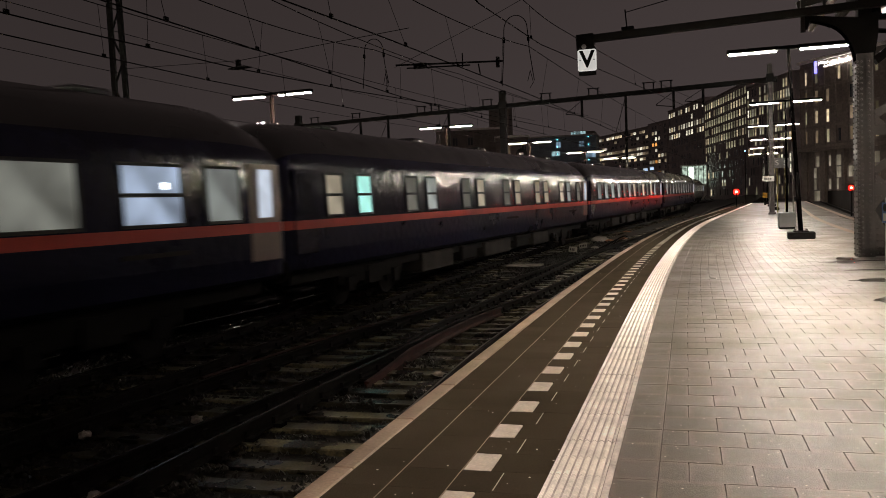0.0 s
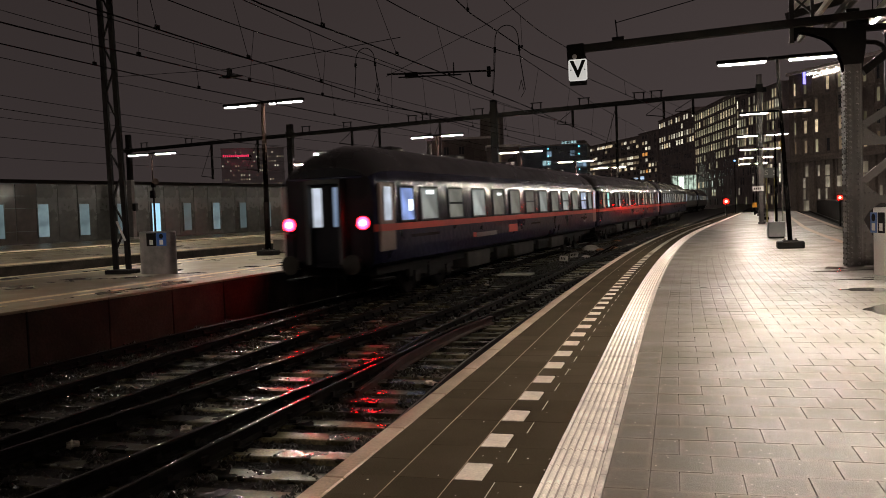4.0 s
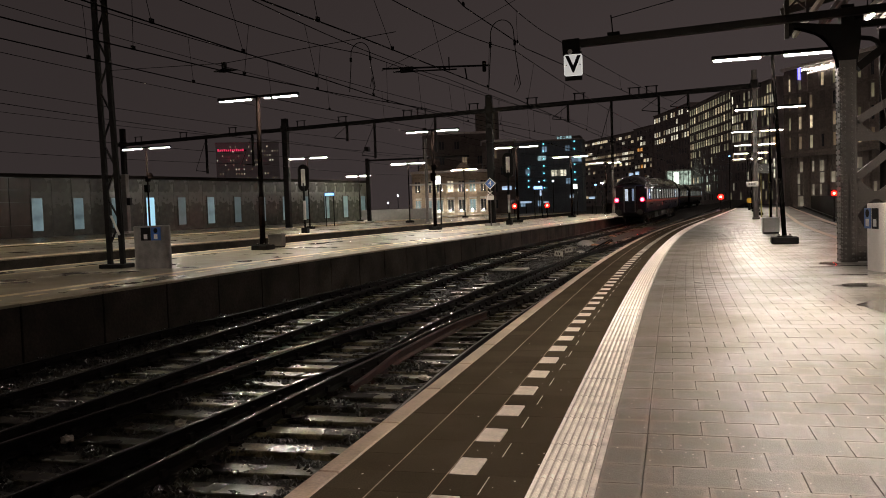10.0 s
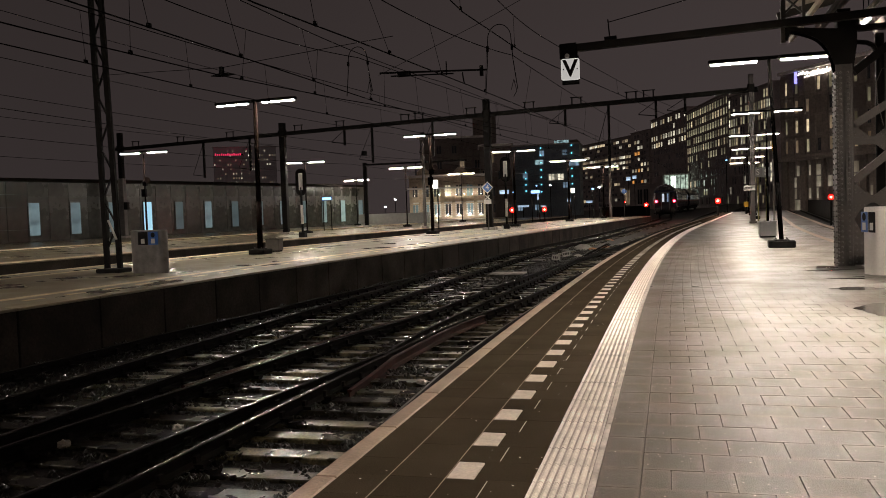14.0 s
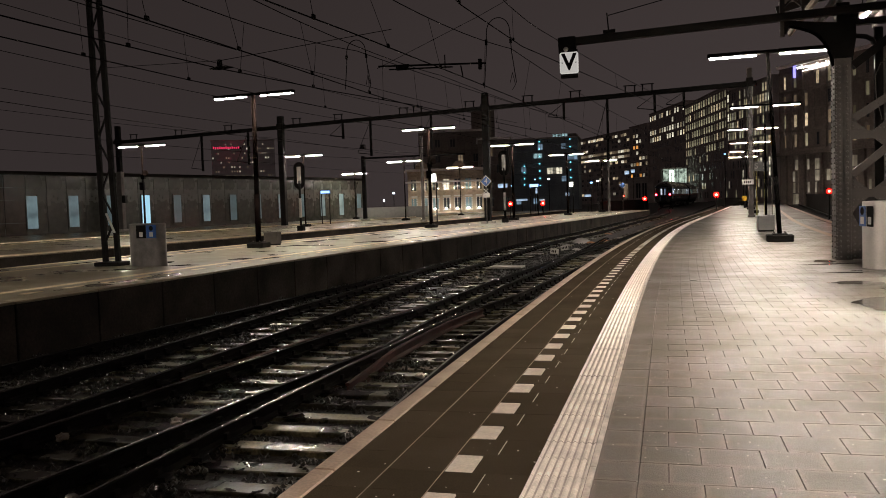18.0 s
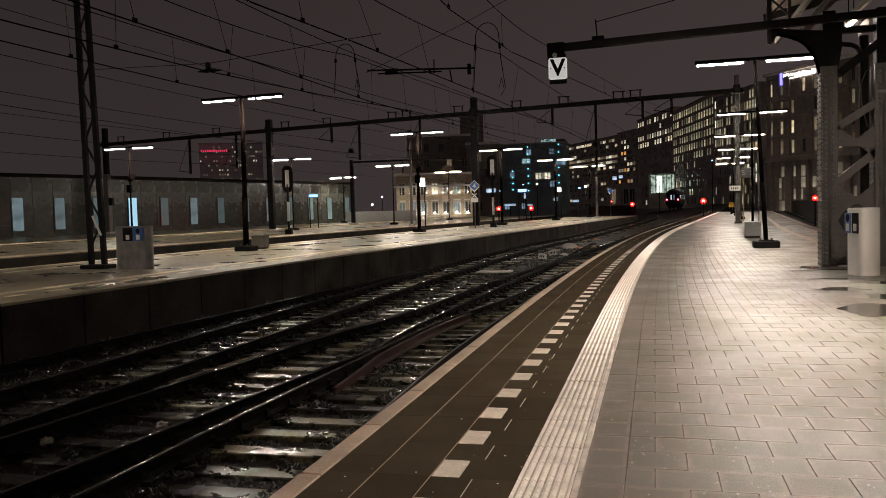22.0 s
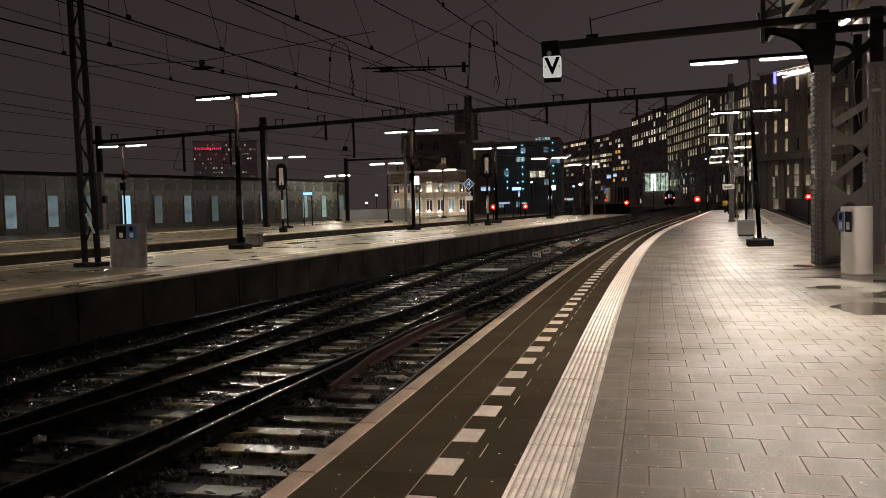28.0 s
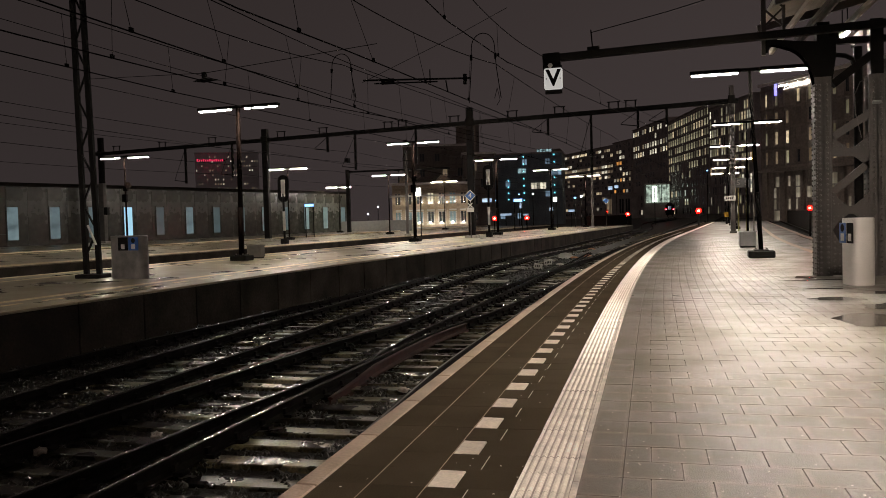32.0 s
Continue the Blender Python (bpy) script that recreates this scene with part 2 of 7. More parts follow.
def box(bm, x0, y0, z0, x1, y1, z1, bevel=0.0, mi=0):
    vs = [bm.verts.new(p) for p in ((x0, y0, z0), (x1, y0, z0), (x1, y1, z0), (x0, y1, z0), (x0, y0, z1), (x1, y0, z1), (x1, y1, z1), (x0, y1, z1))]
    fs = [bm.faces.new([vs[i] for i in q]) for q in ((0, 3, 2, 1), (4, 5, 6, 7), (0, 1, 5, 4), (1, 2, 6, 5), (2, 3, 7, 6), (3, 0, 4, 7))]
    for f in fs:
        f.material_index = mi
    if bevel:
        es = list({e for f in fs for e in f.edges})
        r = bmesh.ops.bevel(bm, geom=es, offset=bevel, segments=1, affect="EDGES")
        for f in r["faces"]:
            f.material_index = mi
    return bm


def new_box(*a, **k):
    return box(bmesh.new(), *a, **k)


def tube(bm, a, b, r0, r1=None, seg=10, caps=True):
    a, b = Vector(a), Vector(b)
    r1 = r0 if r1 is None else r1
    d = (b - a).normalized()
    u = d.orthogonal().normalized()
    v = d.cross(u)
    ra = [bm.verts.new(a + (u * math.cos(2 * math.pi * i / seg) + v * math.sin(2 * math.pi * i / seg)) * r0) for i in range(seg)]
    rb = [bm.verts.new(b + (u * math.cos(2 * math.pi * i / seg) + v * math.sin(2 * math.pi * i / seg)) * r1) for i in range(seg)]
    for i in range(seg):
        f = bm.faces.new((ra[i], ra[(i + 1) % seg], rb[(i + 1) % seg], rb[i]))
        f.smooth = seg > 6
    if caps:
        bm.faces.new(ra[::-1])
        bm.faces.new(rb)
    return bm


def beam(bm, a, b, w, h):
    """A bar of rectangular section w x h from a to b (h runs towards z as far as possible)."""
    a, b = Vector(a), Vector(b)
    d = (b - a).normalized()
    s = d.cross(Vector((0, 0, 1)))
    s = Vector((1, 0, 0)) if s.length < 1e-4 else s.normalized()
    t = s.cross(d)
    ring = [(-1, -1), (1, -1), (1, 1), (-1, 1)]
    ra = [bm.verts.new(a + s * (i * w / 2) + t * (j * h / 2)) for i, j in ring]
    rb = [bm.verts.new(b + s * (i * w / 2) + t * (j * h / 2)) for i, j in ring]
    for i in range(4):
        bm.faces.new((ra[i], ra[(i + 1) % 4], rb[(i + 1) % 4], rb[i]))
    bm.faces.new(ra[::-1])
    bm.faces.new(rb)
    return bm


def sweep(bm, pts, section, closed=True, mats=None):
    """Sweeps a section (x across, z up) along points of the plan."""
    rings = []
    for i, p in enumerate(pts):
        a, b = Vector(pts[max(0, i - 1)]), Vector(pts[min(len(pts) - 1, i + 1)])
        d = (b - a).normalized()
        s = Vector((d.y, -d.x, 0)).normalized()
        rings.append([bm.verts.new(Vector(p) + s * x + Vector((0, 0, z))) for x, z in section])
    n = len(section)
    for i in range(len(rings) - 1):
        for j in range(n if closed else n - 1):
            f = bm.faces.new((rings[i][j], rings[i][(j + 1) % n], rings[i + 1][(j + 1) % n], rings[i + 1][j]))
            if mats:
                f.material_index = mats[j]
    if closed:
        bm.faces.new(rings[0][::-1])
        bm.faces.new(rings[-1])
    bmesh.ops.recalc_face_normals(bm, faces=bm.faces[:])
    return bm


# ---------------------------------------------------------------- the plan
LZ = -0.06            # level of the opposite platforms
RAIL_Z = -0.88        # rail heads
BED_Z = -1.12         # ballast


def ease(x):
    x = min(1.0, max(0.0, x))
    return x * x * (3 - 2 * x)


def edge(y):
    """The camera's platform edge: straight, then a bend to the right."""
    if y < 8:
        return -1.82
    if y < 50:
        return -1.82 + 0.00119 * (y - 8) ** 2
    return 0.28 + 0.1 * (y - 50)


def far_edge(y):
    """The edge of the opposite platform."""
    d = 0.0083 * (16 - y) ** 2 if 10 < y < 16 else (0.3 + 0.1 * (10 - y) if y <= 10 else 0.0)
    return edge(y) - 8.0 - 1.0 * (1 - ease((y - 12) / 33)) - d


def spline(points, y):
    """A smooth curve through points (y, x)."""
    n = len(points)
    if y <= points[0][0]:
        return points[0][1] + (y - points[0][0]) * (points[1][1] - points[0][1]) / (points[1][0] - points[0][0])
    if y >= points[-1][0]:
        return points[-1][1] + (y - points[-1][0]) * (points[-1][1] - points[-2][1]) / (points[-1][0] - points[-2][0])
    for i in range(n - 1):
        if points[i][0] <= y <= points[i + 1][0]:
            break

    def slope(k):
        a, b = points[max(0, k - 1)], points[min(n - 1, k + 1)]
        return (b[1] - a[1]) / (b[0] - a[0])
    h = points[i + 1][0] - points[i][0]
    s = (y - points[i][0]) / h
    return ((2 * s ** 3 - 3 * s * s + 1) * points[i][1] + (s ** 3 - 2 * s * s + s) * h * slope(i)
            + (-2 * s ** 3 + 3 * s * s) * points[i + 1][1] + (s ** 3 - s * s) * h * slope(i + 1))


FAR_TRACK = [(92, -1.45), (106, -0.45), (130, -0.5), (147, 0.2), (163, 2.15), (181, 4.2), (199, 5.1), (227, 5.43), (262, 5.85), (300, 6.8), (340, 7.9), (380, 9.0), (440, 10.8)]


def train_x(y):
    """Centre line of the track on which the train leaves."""
    if y < 84:
        return far_edge(y) + 2.05
    if y > 92:
        return spline(FAR_TRACK, y)
    w = ease((y - 84) / 8)
    return (1 - w) * (far_edge(y) + 2.05) + w * spline(FAR_TRACK, max(92, y))


def grade(y):
    """The tracks climb gently towards the bend."""
    return 0.0065 * max(0.0, min(y, 130.0) - 30.0) + 0.0045 * max(0.0, y - 130.0)


def level(y):
    return 0.0


def heading(fn, y):
    return math.atan2(fn(y + 0.5) - fn(y - 0.5), 1.0)


def line(fn, y0, y1, step, z=0.0):
    n = max(1, int(round((y1 - y0) / step)))
    return [(fn(y0 + (y1 - y0) * i / n), y0 + (y1 - y0) * i / n, z) for i in range(n + 1)]


def strip(name_bm, fa, fb, y0, y1, step, z):
    """A flat sheet between two lines of the plan."""
    bm = name_bm
    a, b = line(fa, y0, y1, step, z), line(fb, y0, y1, step, z)
    va, vb = [bm.verts.new(p) for p in a], [bm.verts.new(p) for p in b]
    for i in range(len(va) - 1):
        bm.faces.new((va[i], vb[i], vb[i + 1], va[i + 1]))
    bmesh.ops.recalc_face_normals(bm, faces=bm.faces[:])
    return bm


def slab_between(fa, fb, y0, y1, step, z0, z1, lift=level):
    bm = bmesh.new()
    rings = []
    n = max(1, int(round((y1 - y0) / step)))
    for i in range(n + 1):
        y = y0 + (y1 - y0) * i / n
        u = lift(y)
        rings.append([bm.verts.new(p) for p in ((fa(y), y, z0), (fb(y), y, z0), (fb(y), y, z1 + u), (fa(y), y, z1 + u))])
    for i in range(n):
        for j in range(4):
            bm.faces.new((rings[i][j], rings[i][(j + 1) % 4], rings[i + 1][(j + 1) % 4], rings[i + 1][j]))
    bm.faces.new(rings[0][::-1])
    bm.faces.new(rings[-1])
    bmesh.ops.recalc_face_normals(bm, faces=bm.faces[:])
    return bm


# ---------------------------------------------------------------- ground, track bed, platforms
solid("ground", slab_between(lambda y: -1500, lambda y: 1500, -400, 2500, 2900, -2.2, BED_Z - 0.06), M_GROUND, "dark open ground around the station", kind="structure")
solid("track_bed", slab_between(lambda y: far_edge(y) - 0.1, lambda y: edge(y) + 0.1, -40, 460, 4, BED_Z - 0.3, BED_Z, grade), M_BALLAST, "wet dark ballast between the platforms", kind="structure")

P0, P1 = -14.0, 118.0
platform = solid("platform_floor", slab_between(lambda y: edge(y) + 0.125, lambda y: edge(y) + 7.75, P0, P1, 2, BED_Z - 0.05, -0.012), M_JOINT, "island platform body with dark joints", kind="structure")
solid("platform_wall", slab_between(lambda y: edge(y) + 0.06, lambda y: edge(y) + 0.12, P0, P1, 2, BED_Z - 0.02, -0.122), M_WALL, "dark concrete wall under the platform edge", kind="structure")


def rail_pts(ctrl, y0, y1, tail=None):
    return [(spline(ctrl, y) if (tail is None or y <= ctrl[-1][0]) else tail(y), y, 0) for y in np.arange(y0, y1 + 0.01, 1.0)]


SEC_RAIL = [(-0.07, -0.172), (0.07, -0.172), (0.07, -0.15), (0.012, -0.12), (0.012, -0.04), (0.036, -0.03), (0.036, -0.009), (0.015, 0.0), (-0.015, 0.0), (-0.036, -0.009), (-0.036, -0.03), (-0.012, -0.04), (-0.012, -0.12), (-0.07, -0.15)]
RAIL_MATS = [1, 1, 1, 1, 1, 1, 1, 0, 1, 1, 1, 1, 1, 1]
SEC_HEAD = [(-0.012, -0.041), (0.012, -0.041), (0.036, -0.03), (0.036, -0.009), (0.015, 0.0), (-0.015, 0.0), (-0.036, -0.009), (-0.036, -0.03)]
HEAD_MATS = [1, 1, 1, 1, 0, 1, 1, 1]
SEC_WEB = [(-0.012, -0.122), (0.012, -0.122), (0.012, -0.041), (-0.012, -0.041)]
SEC_FOOT = [(-0.07, -0.172), (0.07, -0.172), (0.07, -0.15), (0.012, -0.122), (-0.012, -0.122), (-0.07, -0.15)]


def rail(pts, label, check=False, dull=False):
    """A rail in its three parts: head, web and foot."""
    run = [(x, y, RAIL_Z + z + grade(y)) for x, y, z in pts]
    side = M_REDRAIL if check else M_RAILSIDE
    t = thing("rail", pose(0, 0, 0), label, "rail", "rails of the station throat")
    part("head", sweep(bmesh.new(), run, SEC_HEAD, mats=HEAD_MATS), [M_REDRAIL if check else (M_DULLRAIL if dull else M_RAILTOP), side], t, "rusty head" if check else "worn running surface")
    part("web", sweep(bmesh.new(), run, SEC_WEB), side, t)
    part("foot", sweep(bmesh.new(), run, SEC_FOOT), side, t)
    return t


R_NEAR = [(-20, -2.88), (6, -2.9), (9.2, -3.02), (13, -3.13), (20, -2.98), (30, -2.57)]
R_B = [(-20, -4.6), (5, -4.6), (9.1, -4.53), (13, -4.37), (15.7, -4.26), (18.3, -3.92), (20.1, -3.64), (25.5, -3.2), (32, -2.55)]
R_BL = [(12.6, -4.47), (15.2, -4.56), (17.7, -4.5), (20.5, -4.41), (33.4, -4.0)]
R_A = [(-20, -7.6), (0, -5.9), (7.4, -5.09), (9.5, -4.9), (11.4, -4.66), (13.6, -4.41)]
R_C = [(-20, -9.0), (0, -7.3), (9.3, -6.38), (12.3, -6.07), (14.2, -5.86), (17.4, -5.34), (23.2, -5.0), (26, -4.74), (34, -4.05)]
R_D = [(-20, -7.05), (8, -7.0), (13, -7.0), (20.8, -7.02), (27.4, -6.97), (32.9, -6.8), (38.9, -6.5), (44, -6.1)]
R_E = [(-20, -8.5), (8, -8.46), (13.8, -8.43), (20, -8.4), (27.5, -8.38), (34, -8.22), (38.9, -7.95), (44, -7.54)]
R_F = [(-20, -11.0), (0, -10.3), (14.4, -9.83), (17.4, -9.53), (21, -9.31), (24.7, -8.9), (28, -8.68), (31.5, -8.44)]
train_l = lambda y: train_x(y) - 0.72
train_r = lambda y: train_x(y) + 0.72


def joined(ctrl, target):
    """Beyond its own points a rail blends into a line of the plan."""
    ye, xe = ctrl[-1]
    return lambda y: target(y) + (xe - target(ye)) * (1 - ease((y - ye) / 14))


rail(rail_pts(R_NEAR, -14, 150, joined(R_NEAR, lambda y: edge(y) - 1.0)), "dull steel rail beside the platform edge", dull=True)
rail(rail_pts(R_B, -14, 31), "worn steel running rail bending through the points")
rail(rail_pts(R_BL, 12.6, 150, joined(R_BL, lambda y: edge(y) - 2.45)), "bright steel closure rail of the points")
rail(rail_pts(R_A, -14, 13.6), "bright steel switch rail")
rail(rail_pts(R_C, -14, 33), "worn steel rail crossing between the tracks")
rail(rail_pts(R_D, -14, 400, joined(R_D, train_r)), "worn steel running rail of the departure track")
rail(rail_pts(R_E, -14, 400, joined(R_E, train_l)), "worn steel rail beside the opposite platform")
rail(rail_pts(R_F, -14, 31), "worn steel rail under the opposite platform wall")
rail([(x + 0.16 + 0.1 * (1 - ease((y - 10.5) / 2)), y, -0.12 * (1 - ease((y - 10.5) / 2.5))) for x, y, z in rail_pts(R_B, 10.5, 18)], "rust red check rail in the points", True)
rail([(x - 0.13, y, z) for x, y, z in rail_pts(R_C, 10, 18)], "rusty check rail in the points", True)

# cast chairs that hold the rails on their sleepers
bm = bmesh.new()
for ctrl, y0, y1 in ((R_NEAR, 9, 50), (R_B, 4, 31), (R_BL, 13, 50), (R_A, 4, 12), (R_C, 5, 33), (R_D, 5, 44), (R_E, 8, 44), (R_F, 10, 31)):
    for i in range(80):
        y = 3.0 + 0.6 * i
        if y0 < y < y1:
            x, z = spline(ctrl, y), RAIL_Z + grade(y)
            for s in (-1, 1):
                box(bm, x + s * 0.11 - 0.055, y - 0.07, z - 0.18, x + s * 0.11 + 0.055, y + 0.07, z - 0.135)
                box(bm, x + s * 0.055 - 0.02, y - 0.04, z - 0.14, x + s * 0.055 + 0.02, y + 0.04, z - 0.07)
solid("rail_chairs", bm, M_RAILSIDE, "dark cast chairs holding the rails on the sleepers", "rail chair", kind="stuff")

# sleepers: long timbers under the points, in three runs
rng = random.Random(4)


def sleeper_mesh(length, k):
    r = random.Random(k)
    bm = new_box(-length / 2, -0.125, -0.15, length / 2, 0.125, 0.0, bevel=0.012)
    for v in bm.verts:
        v.co.z += r.uniform(-0.006, 0.006)
        v.co.y += r.uniform(-0.006, 0.006)
    return mesh_of("sleeper", bm, M_SLEEPER)


SL = {n: [sleeper_mesh(n, k) for k in range(3)] for n in (2.6, 3.3, 2.2)}
sleepers = thing("sleepers", pose(0, 0, 0), "wet hardwood sleepers in dark ballast", "sleeper", kind="structure")
for i in range(174):
    y = -11.4 + 0.6 * i
    h1 = heading(edge, y)
    runs = [(edge(y) - 2.1 + rng.uniform(-0.05, 0.05), 2.6, h1), (train_x(y) if y > 28 else -7.95 + 0.012 * (y - 12), 2.6, heading(train_x, y) if y > 28 else 0.02)]
    if y < 27:
        runs.append((-5.75 + 0.05 * (y - 8), 2.2, 0.06))
    for x, n, a in runs:
        ob = part("sleeper", SL[n][rng.randrange(3)], None, sleepers)
        ob.matrix_world = Matrix.Translation((x, y + rng.uniform(-0.05, 0.05), RAIL_Z - 0.172 + grade(y) + rng.uniform(-0.035, 0.0))) @ Matrix.Rotation(-a + rng.uniform(-0.015, 0.015), 4, "Z")


def stones(y0, y1, n, size, seed):
    r = random.Random(seed)
    verts, faces = [], []
    for _ in range(n):
        y = y0 + (y1 - y0) * r.random() ** 1.6
        x = r.uniform(far_edge(y) + 0.05, edge(y) - 0.02)
        s = size * r.uniform(0.6, 1.5)
        z = BED_Z + grade(y) + r.uniform(-0.03, 0.012) + 0.085 * ease(noise.noise(Vector((x * 1.7, y * 1.7, 3.0))) * 2.2 - 0.15)
        k = len(verts)
        a = r.uniform(0, 6.28)
        for j in range(4):
            verts.append((x + s * math.cos(a + j * 1.57) * r.uniform(0.6, 1.2), y + s * math.sin(a + j * 1.57) * r.uniform(0.6, 1.2), z + r.uniform(-0.3, 0.3) * s))
        verts.append((x + r.uniform(-0.3, 0.3) * s, y + r.uniform(-0.3, 0.3) * s, z + s * r.uniform(0.6, 1.1)))
        verts.append((x, y, z - s))
        for j in range(4):
            faces.append((k + j, k + (j + 1) % 4, k + 4))
            faces.append((k + (j + 1) % 4, k + j, k + 5))
    me = bpy.data.meshes.new("ballast_stones")
    me.from_pydata(verts, [], faces)
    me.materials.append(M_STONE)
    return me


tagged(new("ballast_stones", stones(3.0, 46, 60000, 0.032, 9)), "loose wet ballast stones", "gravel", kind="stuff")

# ---------------------------------------------------------------- opposite platforms
L0, L1 = -10.0, 128.0
lp = solid("opposite_platform", slab_between(lambda y: far_edge(y) - 8.3, lambda y: far_edge(y) - 0.02, L0, 106, 2, LZ - 0.1, LZ), M_LPLAT, "wet asphalt island platform", kind="structure")
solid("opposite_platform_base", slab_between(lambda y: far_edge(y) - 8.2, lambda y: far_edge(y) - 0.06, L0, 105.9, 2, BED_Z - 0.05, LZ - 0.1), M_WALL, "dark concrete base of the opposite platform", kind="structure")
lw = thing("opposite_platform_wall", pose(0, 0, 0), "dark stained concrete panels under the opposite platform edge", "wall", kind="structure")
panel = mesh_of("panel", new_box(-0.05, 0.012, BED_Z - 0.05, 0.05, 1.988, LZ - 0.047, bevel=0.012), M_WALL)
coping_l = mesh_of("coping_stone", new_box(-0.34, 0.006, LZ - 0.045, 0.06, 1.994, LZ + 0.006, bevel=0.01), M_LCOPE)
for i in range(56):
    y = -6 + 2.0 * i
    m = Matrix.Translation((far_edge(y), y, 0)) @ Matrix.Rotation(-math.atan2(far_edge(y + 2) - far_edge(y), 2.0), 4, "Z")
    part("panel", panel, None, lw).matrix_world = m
    part("coping_stone", coping_l, None, lw, "worn wet coping stone").matrix_world = m
solid("platform_strip", strip(bmesh.new(), lambda y: far_edge(y) - 1.75, lambda y: far_edge(y) - 1.42, L0, 104, 2, LZ + 0.005), M_LSTRIP, "pale guide strip on the opposite platform", kind="structure")
solid("platform_strip", strip(bmesh.new(), lambda y: far_edge(y) - 6.95, lambda y: far_edge(y) - 6.65, L0, 104, 2, LZ + 0.005), M_LSTRIP, "pale guide strip on the opposite platform", kind="structure")
solid("opposite_platform_edge", slab_between(lambda y: far_edge(y) - 8.36, lambda y: far_edge(y) - 8.0, L0, 106, 2, LZ - 0.12, LZ + 0.008), M_LSTRIP, "pale coping along the far side", kind="structure")
blk = mesh_of("white_block", new_box(-0.07, -0.24, 0, 0.07, 0.24, 0.008), M_LSTRIP)
for i in range(75):
    y = 9 + 1.1 * i
    part("white_block", blk, None, lp).matrix_world = Matrix.Translation((far_edge(y) - 0.95, y, LZ + 0.002)) @ Matrix.Rotation(-heading(far_edge, y), 4, "Z")
# worn zebra patches on the asphalt
for i in range(9):
    y = 45 + 0.85 * i
    ob = solid("paint_bar", new_box(-0.9, -0.16, 0, 0.9, 0.16, 0.004), M_LSTRIP, "worn pale paint bar on the platform", "road marking", "worn paint bars", m=Matrix.Translation((far_edge(y) - 4.2, y, LZ + 0.003)))

third = lambda y: far_edge(y) - 15.5
bm = slab_between(lambda y: third(y) - 11.6, third, -5, 132, 3, LZ - 0.1, LZ)
solid("third_platform", bm, M_LPLAT, "wet asphalt platform beyond the next track", kind="structure")
solid("third_platform_edge", slab_between(lambda y: third(y) - 0.35, lambda y: third(y) + 0.05, -5, 132, 3, LZ - 0.05, LZ + 0.008), M_LSTRIP, "pale coping along the third platform", kind="structure")
solid("third_platform_edge", slab_between(lambda y: third(y) - 11.65, lambda y: third(y) - 11.3, -5, 132, 3, LZ - 0.13, LZ + 0.008), M_LSTRIP, "pale coping along the third platform", kind="structure")
fourth = lambda y: third(y) - 15.2
solid("fourth_platform", slab_between(lambda y: fourth(y) - 16, fourth, -5, 150, 3, LZ - 0.1, LZ), M_LPLAT, "wet platform in front of the long hall", kind="structure")
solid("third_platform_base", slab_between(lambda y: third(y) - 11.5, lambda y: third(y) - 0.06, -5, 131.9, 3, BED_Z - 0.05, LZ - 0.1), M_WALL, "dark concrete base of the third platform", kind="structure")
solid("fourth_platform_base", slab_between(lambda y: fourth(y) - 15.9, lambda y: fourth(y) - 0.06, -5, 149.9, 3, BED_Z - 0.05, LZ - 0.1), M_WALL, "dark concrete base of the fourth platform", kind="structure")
solid("fourth_platform_edge", slab_between(lambda y: fourth(y) - 0.35, lambda y: fourth(y) + 0.05, -5, 150, 3, LZ - 0.05, LZ + 0.008), M_LSTRIP, "pale coping along the fourth platform", kind="structure")
bm = bmesh.new()
for off in (9.3, 10.75, 12.9, 14.35):
    sweep(bm, [(x - off, y, RAIL_Z) for x, y, z in line(far_edge, 0, 140, 3)], SEC_RAIL, mats=RAIL_MATS)
solid("far_rails", bm, [M_RAILTOP, M_RAILSIDE], "pair of rails between the far platforms", "rail", kind="structure")
right = lambda y: edge(y) + 7.75
solid("right_track_bed", slab_between(right, lambda y: right(y) + 9, -20, 220, 4, BED_Z - 0.3, BED_Z, grade), M_BALLAST, "dark ballast on the other side of the island", kind="structure")
for off in (1.0, 2.45):
    rail([(right(y) + off, y, 0) for y in np.arange(10, 200, 2.0)], "worn steel running rail on the far side of the island")

